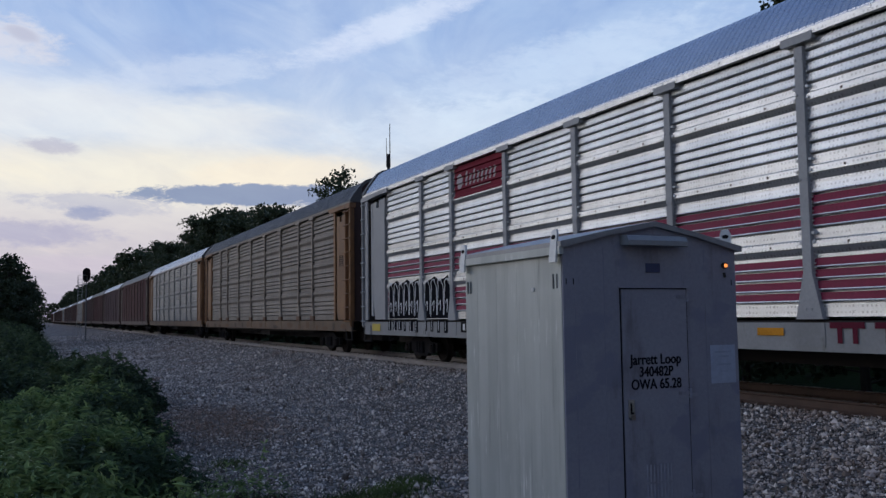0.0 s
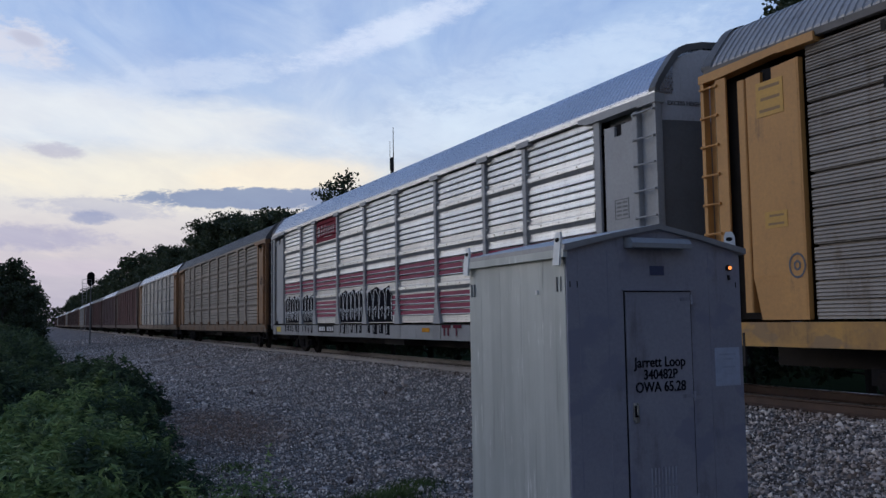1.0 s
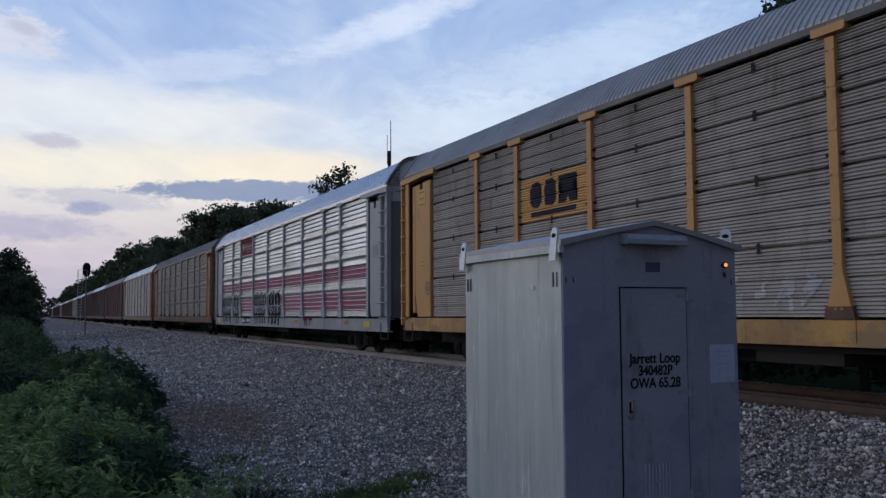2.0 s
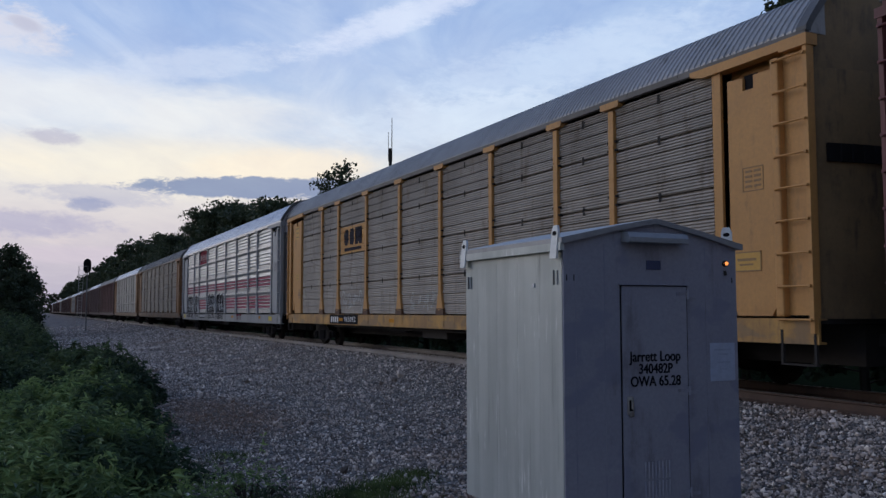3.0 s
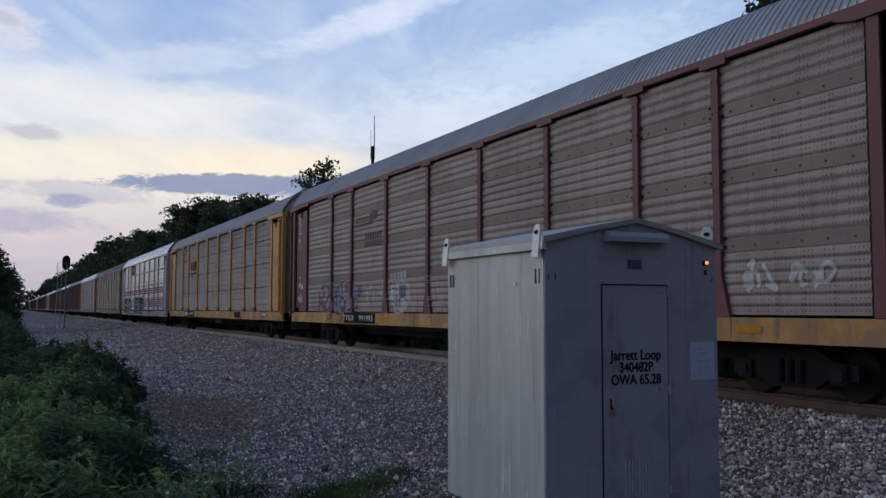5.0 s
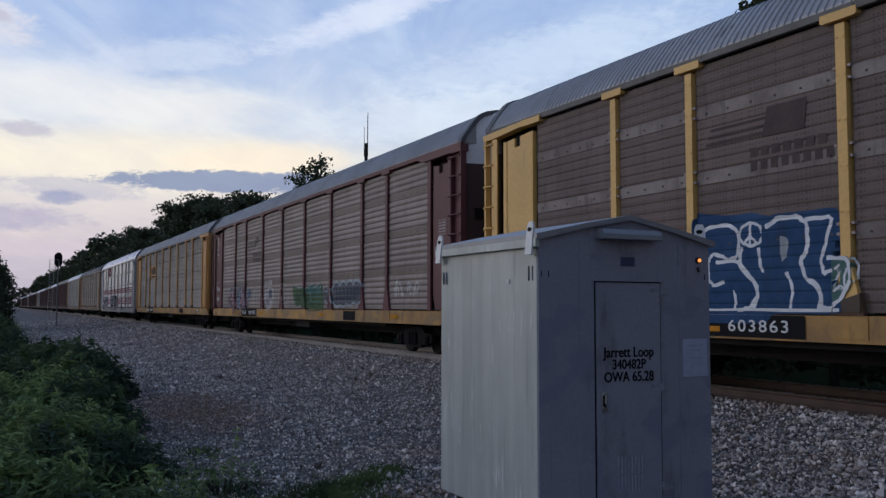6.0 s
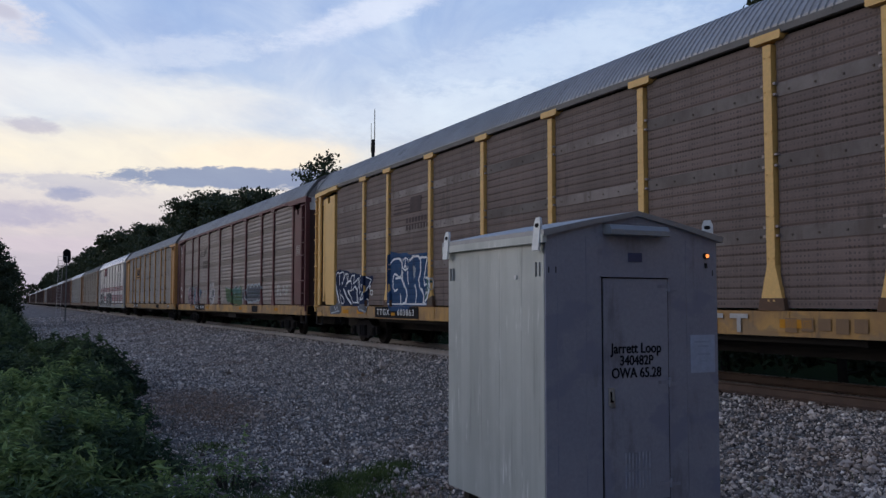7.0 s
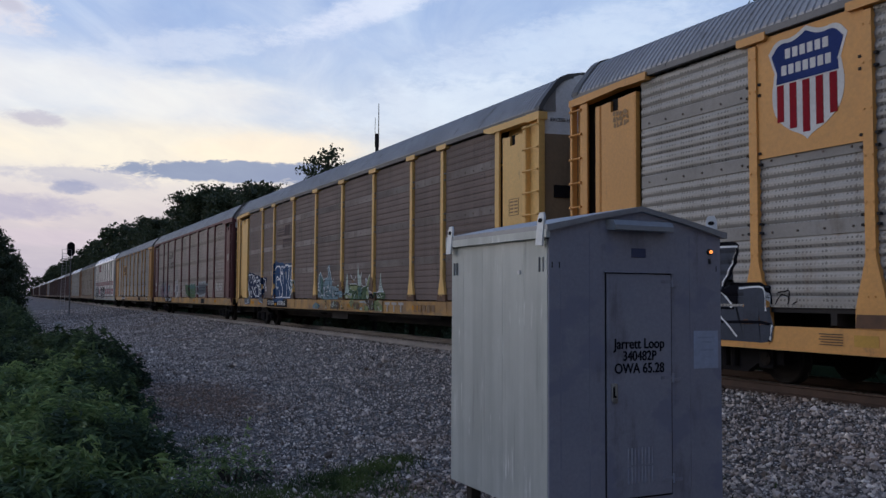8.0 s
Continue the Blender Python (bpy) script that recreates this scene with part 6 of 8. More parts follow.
    lines = [
        (1, 0.1, [(0.18, 1.01), (0.34, 1.2), (0.62, 1.25), (0.86, 1.13)]),
        (1, 0.1, [(0.89, 1.14), (1.01, 1.21), (1.26, 1.25), (1.49, 1.15)]),
        (1, 0.1, [(1.5, 1.16), (1.69, 1.24), (1.94, 1.25), (2.13, 1.14)]),
        (1, 0.1, [(2.14, 1.15), (2.23, 1.24), (2.47, 1.26), (2.63, 1.15)]),
        (1, 0.1, [(2.64, 1.16), (2.76, 1.24), (2.92, 1.19), (3.01, 1.07)]),
        (1, 0.09, [(0.18, 1.01), (0.17, 0.64), (0.57, 0.42), (0.95, 0.48), (1.24, 0.42), (1.55, 0.52), (1.93, 0.46), (2.16, 0.56), (2.47, 0.49), (2.93, 0.58)]),
        (2, 0.11, [(0.58, 1.04), (0.65, 0.86), (0.62, 0.65)]),
        (3, 0.06, [(0.74, 0.97), (0.77, 0.69)]),
        (2, 0.11, [(0.93, 1.04), (0.99, 0.86), (0.96, 0.66)]),
        (3, 0.06, [(1.08, 0.97), (1.1, 0.7)]),
        (2, 0.11, [(1.26, 1.03), (1.32, 0.86), (1.29, 0.67)]),
        (3, 0.06, [(1.41, 0.97), (1.43, 0.7)]),
        (2, 0.11, [(1.58, 1.03), (1.64, 0.86), (1.61, 0.68)]),
        (3, 0.06, [(1.73, 0.97), (1.75, 0.71)]),
        (2, 0.11, [(1.9, 1.03), (1.96, 0.86), (1.93, 0.69)]),
        (3, 0.06, [(2.04, 0.97), (2.06, 0.72)]),
        (2, 0.11, [(2.21, 1.03), (2.27, 0.86), (2.24, 0.69)]),
        (3, 0.06, [(2.35, 0.97), (2.37, 0.72)]),
        (2, 0.11, [(2.51, 1.03), (2.57, 0.86), (2.54, 0.7)]),
        (3, 0.06, [(2.64, 0.97), (2.67, 0.73)]),
        (2, 0.07, [(0.51, 0.9), (2.63, 0.94)]),
        (2, 0.06, [(0.51, 0.72), (2.63, 0.78)]),
    ]
    drawing(car, "mid", -4.2, 0.82, fills, lines, (S_GREY, S_PALE, S_SLATE, S_TEAL), "grey-green sprayed block with a scalloped white outline")
    graffiti(car, "mid", -9.4, -11.2, 1.5, 2.05, 4, [], S_CHALK, 52, thin=True)
    bars(car, "number_board", 1.514, 7.7, 0.83, [(0, 2.65, 0, 0.32)], BLACK)
    number(car, "TTGX", 7.28, 0.985)
    number(car, "991995", 5.75, 0.985)
    for y in (8.5, 4.6, -3.2, -9.4):
        bars(car, "reflector", 1.517, y, 0.93, [(0, 0.5, 0, 0.11)], S_AMBER)
    bars(car, "number_board", 1.517, -5.6, 0.84, [(0, 1.0, 0, 0.28)], BLACK)
    scrawl(car, 1.519, 12.78, 3.75, 0.34, 1.0, 4, 1, 3, S_WHITE, "white sprayed scrawl with drips", 4)
    scrawl(car, 1.519, 12.70, 1.95, 0.55, 0.36, 1, 4, 6, S_WHITE, "white sprayed scrawl")
    scrawl(car, 1.519, 12.70, 1.48, 0.50, 0.38, 1, 4, 9, S_WHITE, "white sprayed scrawl")
    scrawl(car, 1.519, 12.60, 2.34, 0.20, 0.20, 1, 1, 12, S_CHALK, "pale sprayed ring")


def mark_brown(car):
    ink = mat("faint_dark_print", (0.072, 0.054, 0.054), (0.098, 0.072, 0.066), 0.8, big=3.0, spec=0.2)
    x = lift("flat")
    bars(car, "faded_stripes", x, 6.85, 3.75, [(0.0, 1.15, 0.0, 0.05), (0.05, 1.15, 0.11, 0.15), (0.1, 1.2, 0.22, 0.26)], ink)
    outline_plate(car, "faded_block", x, 5.72, 3.72, [(0, 0), (0.75, 0.0), (0.80, 0.42), (0.1, 0.42)], ink)
    bars(car, "plain_bar", x, 5.95, 3.25, [(0.2 * i, 0.14 + 0.2 * i, 0.2, 0.34) for i in range(7)] + [(0.19 * i, 0.13 + 0.19 * i, 0.0, 0.14) for i in range(8)], ink)
    navy = (S_NAVY, S_WHITE, S_GREY, S_PALE, S_GREY)
    fills = [
        (0, [(-0.01, 1.17), (0.16, 1.45), (0.48, 1.51), (1.35, 1.43), (1.7, 1.31), (1.67, 0.38), (0.48, 0.37), (0.22, 0.7)]),
        (4, [(-0.21, 0.38), (0.75, 0.42), (0.74, 0.11), (-0.17, 0.07)]),
    ]
    lines = [
        (1, 0.045, [(0.07, 1.16), (0.16, 1.38), (0.32, 1.44), (0.52, 1.41), (0.5, 1.02)]),
        (1, 0.045, [(0.52, 1.39), (0.71, 1.44), (0.95, 1.43), (0.92, 1.24), (0.77, 1.04), (0.73, 1.1)]),
        (1, 0.045, [(0.92, 1.21), (1.07, 1.36), (1.28, 1.39), (1.35, 1.31), (1.24, 1.11), (1.09, 0.96)]),
        (1, 0.1, [(0.07, 1.16), (0.22, 0.87), (0.34, 0.7), (0.49, 0.45)]),
        (1, 0.045, [(0.54, 0.86), (0.69, 0.42), (0.93, 0.42), (0.97, 0.54), (0.83, 0.63), (0.65, 0.7)]),
        (1, 0.09, [(0.91, 0.88), (1.25, 0.6), (1.62, 0.42)]),
        (1, 0.045, [(1.68, 0.82), (1.33, 0.83), (1.67, 0.58)]),
        (1, 0.045, [(1.24, 1.05), (1.51, 1.16), (1.69, 1.08)]),
        (3, 0.05, [(-0.16, 0.38), (-0.19, 0.08), (0.2, 0.13), (0.67, 0.17)]),
        (3, 0.05, [(0.17, 0.32), (0.28, 0.19), (0.48, 0.32), (0.52, 0.2)]),
    ]
    drawing(car, "flat", 11.9, 0.82, fills, lines, navy, "dark blue sprayed shapes outlined in white")
    fills = [
        (0, [(0.3, 1.36), (0.46, 1.38), (1.44, 1.24), (2.09, 1.23), (2.05, 1.08), (1.59, 0.79), (1.73, 0.38), (0.3, 0.37)]),
        (4, [(1.01, 0.37), (1.71, 0.38), (1.69, 0.16), (1.09, 0.18)]),
    ]
    lines = [
        (1, 0.045, [(-0.19, 1.39), (-0.14, 1.15), (0.15, 1.14), (0.27, 1.31), (0.48, 1.29)]),
        (1, 0.045, [(-0.19, 1.08), (0.17, 1.14), (0.27, 1.03), (0.24, 0.82), (-0.13, 0.83), (0.3, 0.57), (0.37, 0.45), (0.88, 0.44)]),
        (1, 0.045, [(0.53, 1.33), (0.43, 1.02), (0.9, 1.23), (0.85, 0.84), (0.52, 0.95), (0.38, 0.83)]),
        (1, 0.08, [(0.61, 0.95), (0.76, 0.84), (0.79, 0.47)]),
        (1, 0.045, [(0.95, 1.23), (1.02, 0.67), (0.9, 0.44)]),
        (1, 0.045, [(1.03, 1.28), (1.32, 1.21), (1.16, 0.67), (1.38, 1)]),
        (1, 0.045, [(1.26, 0.54), (1.47, 0.79), (1.48, 0.55), (1.26, 0.53)]),
        (1, 0.045, [(1.54, 1.23), (2, 1.13), (1.53, 0.79)]),
        (1, 0.036, [(1.78, 0.91), (1.92, 0.97), (1.84, 0.81), (2.08, 0.81), (2.09, 0.68), (1.93, 0.67), (1.95, 0.84)]),
        (3, 0.06, [(1.03, 0.34), (1.15, 0.24), (1.65, 0.17)]),
        (1, 0.0315, [(1.62, 0.55), (1.74, 0.55), (1.71, 0.28)]),
    ]
    drawing(car, "flat", 10.5, 0.82, fills, lines, navy, "dark blue sprayed shapes outlined in white", over=0.005)
    deep = (S_BLUE, S_WHITE, S_MOSS, S_PALE, S_TEAL, OLD_SOOT)
    fills = [
        (0, [(0.01, 1.83), (0.5, 1.74), (1.01, 1.73), (1.32, 1.65), (1.37, 0.39), (0.03, 0.38)]),
    ]
    lines = [
        (1, 0.045, [(-0.05, 1.55), (0.16, 1.68), (0.6, 1.68), (0.76, 1.58), (0.8, 1.42), (0.75, 1.2), (0.58, 1.15), (0.44, 1.22), (0.27, 1.26), (0.15, 1.17), (0.14, 0.88), (0.26, 0.77), (0.46, 0.82)]),
        (1, 0.045, [(0.32, 1.13), (0.75, 1.13), (0.84, 1), (1.12, 0.76), (1.12, 0.59), (0.98, 0.44), (0.75, 0.4)]),
        (1, 0.036, [(0.67, 0.68), (0.71, 0.52), (0.68, 0.43)]),
        (1, 0.036, [(1.26, 1.49), (1.19, 1.37), (1.02, 1.33), (0.86, 1.39), (0.79, 1.52), (0.87, 1.64), (1.03, 1.68), (1.19, 1.62), (1.26, 1.49)]),
        (1, 0.0315, [(1.01, 1.68), (1.01, 1.35)]),
        (1, 0.0315, [(0.89, 1.38), (1.01, 1.49), (1.13, 1.37)]),
        (1, 0.045, [(0.84, 1.31), (0.79, 1.11), (1.08, 0.79), (1.14, 0.62), (1.05, 0.42)]),
        (1, 0.045, [(1.16, 1.29), (1.21, 0.99), (1.42, 0.82), (1.48, 0.62), (1.43, 0.41)]),
    ]
    lines = [(slot, width * 1.4, pts) for slot, width, pts in lines]
    drawing(car, "flat", 7.0, 0.82, fills, lines, deep, "dark blue sprayed bubble letters outlined in white")
    fills = [
        (0, [(0.17, 1.66), (0.43, 1.73), (1.36, 1.72), (1.45, 1.64), (1.31, 1.1), (1.33, 0.64), (1.5, 0.58), (1.46, 0.4), (0.23, 0.39)]),
        (4, [(1.34, 1.05), (1.62, 1.05), (1.65, 0.78), (1.5, 0.55), (1.33, 0.58)]),
        (5, [(1.52, 0.52), (1.82, 0.62), (1.86, 0.40), (1.54, 0.40)]),
        (3, [(0.47, 1.43), (0.6, 1.37), (0.57, 1.17), (0.48, 1.11)]),
    ]
    lines = [
        (1, 0.0584, [(0.22, 1.6), (0.43, 1.7), (0.79, 1.69), (0.93, 1.58), (0.94, 1.34), (0.9, 1.18), (0.8, 1.09), (0.89, 0.84), (1.07, 0.74), (1.14, 0.58), (1.1, 0.44)]),
        (1, 0.045, [(0.57, 0.92), (0.67, 0.71), (0.62, 0.44)]),
        (1, 0.045, [(0.91, 1.64), (1.34, 1.64), (1.24, 1.32), (1.14, 1.05), (1.19, 0.89), (1.3, 0.93)]),
        (1, 0.045, [(1.1, 0.44), (1.32, 0.43), (1.5, 0.55), (1.65, 0.78), (1.62, 1.07), (1.25, 1.1)]),
        (1, 0.036, [(-1.12, 0.41), (1.46, 0.41)]),
        (3, 0.027, [(1.39, 0.97), (1.44, 0.82), (1.52, 0.94), (1.4, 0.7), (1.53, 0.67)]),
        (1, 0.03, [(1.36, 0.95), (1.44, 1.0), (1.5, 0.93), (1.42, 0.88), (1.37, 0.8)]),
        (1, 0.03, [(1.4, 0.66), (1.5, 0.72), (1.58, 0.68), (1.56, 0.82), (1.6, 0.94)]),
        (1, 0.0315, [(1.66, 1.07), (1.72, 0.99), (1.7, 0.78)]),
    ]
    lines = [(slot, width * 1.3, pts) for slot, width, pts in lines]
    drawing(car, "flat", 5.9, 0.82, fills, lines, deep, "dark blue sprayed bubble letters outlined in white", over=0.005)
    view = (S_SKY, S_TEAL, S_WHITE, S_BLACK, S_MOSS, S_GREEN, S_MINT, S_FERN, OLD_RUST, S_PALE, S_LILAC, OLD_TAN, OLD_SOOT)
    fills = [
        (0, [(0.45, 1.11), (0.63, 1.31), (0.75, 1.24), (0.7, 0.82), (0.76, 0.44), (0.37, 0.44), (0.42, 0.7)]),
        (1, [(0.7, 1.07), (0.88, 1.09), (0.98, 0.87), (0.93, 0.44), (0.75, 0.44)]),
        (0, [(1.03, 0.78), (1.19, 1.05), (1.61, 1.05), (1.59, 0.41), (1, 0.41)]),
        (0, [(1.51, 1.48), (1.63, 1.46), (1.72, 1.05), (1.53, 1.12)]),
        (0, [(0.05, 0.1), (0.33, 0.23), (0.7, 0.14), (0.66, 0.04), (0.08, 0.02)]),
    ]
    lines = [
        (2, 0.03, [(0.44, 0.76), (0.37, 0.88), (0.47, 0.92), (0.43, 1.11), (0.55, 1.28), (0.67, 1.32)]),
        (2, 0.03, [(0.74, 1.22), (0.88, 1.12), (0.98, 1.02), (1.16, 1.08)]),
        (2, 0.03, [(1.33, 1.07), (1.43, 1.17)]),
        (2, 0.03, [(1.53, 1.47), (1.54, 1.26), (1.58, 1.11)]),
        (3, 0.035, [(0.64, 1.2), (0.65, 0.88), (0.61, 0.73)]),
        (3, 0.03, [(0.88, 1), (0.83, 0.57)]),
        (3, 0.025, [(1.09, 0.9), (1.19, 1.02)]),
        (3, 0.03, [(1.18, 0.45), (1.38, 0.63), (1.59, 0.51)]),
        (3, 0.02, [(1.11, 0.66), (1.32, 0.69)]),
    ]
    lines += curls(0.4, 1.6, 0.40, 0.9, 36, (1, 2, 3, 3, 9, 1), 61) + curls(0.3, 1.6, 0.04, 0.3, 16, (3, 0, 4, 12, 11), 62)
    drawing(car, "flat", 1.6, 0.82, fills, lines, view, "pale blue sprayed shapes edged in white", over=0.004)
    fills = [
        (0, [(0.12, 1.46), (0.25, 1.45), (0.41, 1.1), (0.52, 0.92), (0.17, 0.74), (0.13, 1)]),
        (0, [(-0.3, 0.88), (0.52, 0.79), (1.2, 0.69), (1.23, 0.4), (-0.31, 0.4)]),
        (4, [(1.74, 0.51), (2.25, 0.58), (2.46, 0.48), (2.46, 0.41), (1.74, 0.41)]),
        (6, [(1.82, 0.57), (1.93, 0.75), (2, 1.13), (2.05, 1.13), (2.11, 0.81), (2.25, 0.58)]),
        (8, [(1.45, 0.92), (1.7, 0.92), (1.8, 0.5), (1.5, 0.5)]),
        (0, [(1.48, 0.62), (1.74, 0.62), (1.78, 0.46), (1.5, 0.42)]),
        (12, [(0.7, 0.28), (1.35, 0.26), (1.4, 0.06), (0.6, 0.05)]),
    ]
    lines = [
        (2, 0.03, [(0.09, 1.29), (0.07, 1.43), (0.19, 1.47), (0.35, 1.27), (0.46, 1.03)]),
        (2, 0.03, [(0.54, 0.92), (0.64, 1.05), (0.72, 0.95)]),
        (6, 0.05, [(0.82, 0.76), (1.2, 0.83)]),
        (3, 0.03, [(0.21, 1.28), (0.3, 1.24), (0.26, 0.76)]),
        (3, 0.025, [(-0.24, 0.66), (0.1, 0.59), (-0, 0.45)]),
        (3, 0.03, [(0.69, 0.65), (1.2, 0.61)]),
        (3, 0.025, [(0.77, 0.51), (1.15, 0.45)]),
        (3, 0.03, [(0.47, 0.75), (0.55, 0.45)]),
        (3, 0.03, [(1.78, 0.48), (2.1, 0.54), (2.38, 0.48)]),
        (6, 0.02, [(2.03, 1.18), (2.02, 1.09)]),
    ]
    lines += curls(-0.25, 1.2, 0.41, 0.78, 34, (1, 2, 3, 3, 9, 1), 66) + curls(1.75, 2.3, 0.41, 0.56, 10, (3, 7, 4, 2), 67) + curls(-0.2, 2.3, 0.04, 0.3, 34, (3, 4, 4, 8, 6, 7, 12, 11), 68)
    drawing(car, "flat", 0.2, 0.82, fills, lines, view, "blue and green sprayed view with pale spires", over=0.007)
    fills = [
        (7, [(0.07, 0.84), (0.23, 0.86), (0.76, 0.84), (0.83, 0.78), (1.33, 0.75), (1.53, 0.77), (1.88, 0.78), (1.93, 0.65), (1.9, 0.4), (0.05, 0.38)]),
        (4, [(0.15, 0.84), (0.76, 0.82), (0.72, 0.68), (0.45, 0.64), (0.18, 0.69)]),
        (1, [(0.83, 0.71), (1.15, 0.72), (1.13, 0.47), (0.88, 0.49)]),
        (5, [(1.19, 0.7), (1.53, 0.7), (1.49, 0.47), (1.21, 0.47)]),
        (4, [(1.59, 0.71), (1.87, 0.74), (1.86, 0.47), (1.63, 0.46)]),
        (6, [(0.78, 1.11), (0.83, 1.27), (0.86, 1.47), (0.88, 1.27), (0.96, 1.12), (1.09, 1.08), (1.14, 1.18), (1.17, 1.18), (1.12, 1.05), (1.1, 0.87), (1.14, 0.8), (0.9, 0.8), (0.81, 0.92)]),
        (8, [(0.27, 1.07), (0.37, 1.01), (0.46, 0.98), (0.44, 0.89), (0.31, 0.9)]),
        (9, [(1.52, 0.98), (1.59, 1.01), (1.58, 0.94), (1.61, 0.8), (1.55, 0.8)]),
        (4, [(1.67, 0.9), (1.84, 1.09), (1.89, 1.12), (1.82, 0.93), (1.76, 0.82), (1.67, 0.8)]),
        (8, [(2.1, 1.0), (2.27, 1.0), (2.33, 0.63), (2.02, 0.64)]),
        (10, [(1.93, 0.58), (2.24, 0.58), (2.26, 0.53), (1.97, 0.53)]),
        (3, [(1.98, 0.5), (2.27, 0.53), (2.39, 0.41), (1.95, 0.4)]),
        (6, [(2.58, 0.61), (2.65, 0.71), (2.72, 0.93), (2.75, 1.14), (2.78, 1.14), (2.8, 0.99), (2.86, 0.78), (2.95, 0.68), (3.02, 0.6)]),
        (7, [(2.44, 0.57), (3.06, 0.57), (3.05, 0.41), (2.5, 0.4), (2.42, 0.5)]),
        (5, [(2.56, 0.54), (2.99, 0.54), (2.96, 0.42), (2.57, 0.42)]),
        (4, [(0.27, 0.32), (0.58, 0.32), (0.47, 0.11), (0.3, 0.16)]),
        (8, [(0.65, 0.22), (1.05, 0.24), (1.08, 0.07), (0.68, 0.07)]),
        (9, [(1.19, 0.31), (1.6, 0.32), (1.63, 0.27), (1.23, 0.26)]),
        (6, [(1.19, 0.11), (1.42, 0.12), (1.39, 0.03), (1.16, 0.05)]),
        (4, [(1.62, 0.15), (1.91, 0.18), (1.94, 0.03), (1.65, 0.02)]),
        (12, [(1.69, 0.34), (1.96, 0.33), (1.97, 0.13), (1.79, 0.2)]),
        (12, [(2.04, 0.32), (2.39, 0.32), (2.35, 0.07), (2.06, 0.06)]),
        (4, [(2.51, 0.33), (2.76, 0.32), (3.01, 0.16), (3.03, 0.06), (2.5, 0.05)]),
        (11, [(2.75, 0.32), (3.05, 0.33), (3.05, 0.2)]),
    ]
    lines = [
        (2, 0.024, [(0.09, 0.84), (0.17, 0.86), (0.44, 0.86), (0.76, 0.85), (0.85, 0.8)]),
        (2, 0.024, [(0.19, 1.14), (0.35, 1.02), (0.49, 0.98), (0.6, 1.01), (0.65, 1.1)]),
        (3, 0.028, [(0.08, 0.79), (0.42, 0.81), (0.78, 0.81)]),
        (2, 0.024, [(1.09, 1.08), (1.15, 1.19), (1.18, 1.21)]),
        (2, 0.024, [(1.14, 0.88), (1.34, 0.77), (1.53, 0.77)]),
        (2, 0.03, [(1.5, 0.97), (1.53, 1.0), (1.62, 1.01)]),
        (2, 0.024, [(1.65, 0.91), (1.84, 1.09), (1.91, 1.14)]),
        (2, 0.024, [(1.63, 0.8), (1.68, 0.91)]),
        (2, 0.026, [(1.91, 0.59), (1.99, 0.62), (2.18, 0.61), (2.25, 0.57)]),
        (2, 0.024, [(2.43, 0.58), (2.53, 0.59), (2.73, 0.6), (3.05, 0.59)]),
        (2, 0.02, [(2.62, 0.68), (2.95, 0.67)]),
        (2, 0.02, [(2.66, 0.76), (2.9, 0.75)]),
        (2, 0.02, [(2.69, 0.83), (2.86, 0.83)]),
        (3, 0.012, [(2.66, 0.71), (2.92, 0.7)]),
        (3, 0.012, [(2.69, 0.79), (2.87, 0.79)]),
        (3, 0.012, [(2.71, 0.88), (2.83, 0.87)]),
        (2, 0.018, [(1.98, 0.33), (2.08, 0.05)]),
        (2, 0.018, [(2.4, 0.32), (2.3, 0.05)]),
        (3, 0.02, [(2.49, 0.3), (2.61, 0.25), (2.63, 0.06)]),
        (3, 0.02, [(2.69, 0.29), (2.8, 0.16), (2.81, 0.06)]),
        (3, 0.02, [(0.84, 1.11), (0.85, 0.86)]),
        (3, 0.016, [(0.95, 1.08), (0.98, 0.83)]),
        (2, 0.02, [(0.92, 1.08), (0.94, 0.82)]),
        (2, 0.02, [(0.1, 0.62), (0.18, 0.47), (0.24, 0.56)]),
        (3, 0.026, [(0.46, 0.83), (0.49, 0.56), (0.6, 0.45)]),
        (8, 0.03, [(0.83, 0.67), (0.88, 0.56), (0.84, 0.47)]),
        (12, 0.03, [(2.03, 0.42), (2.18, 0.47), (2.33, 0.42)]),
        (3, 0.016, [(2.56, 0.47), (2.72, 0.51), (2.94, 0.46)]),
        (2, 0.016, [(2.61, 0.42), (2.86, 0.45), (3.03, 0.49)]),
    ]
    lines += curls(0.05, 2.0, 0.39, 0.74, 42, (2, 3, 3, 4, 6, 7, 9), 71) + curls(2.5, 3.1, 0.39, 0.58, 12, (3, 4, 2, 7), 72)
    lines += curls(0.05, 3.1, 0.04, 0.30, 40, (3, 4, 4, 6, 7, 8, 11, 12), 73)
    drawing(car, "flat", -2.0, 0.82, fills, lines, view, "green sprayed view with pale towers and curling leaves", over=0.004)
    fills = [
    ]
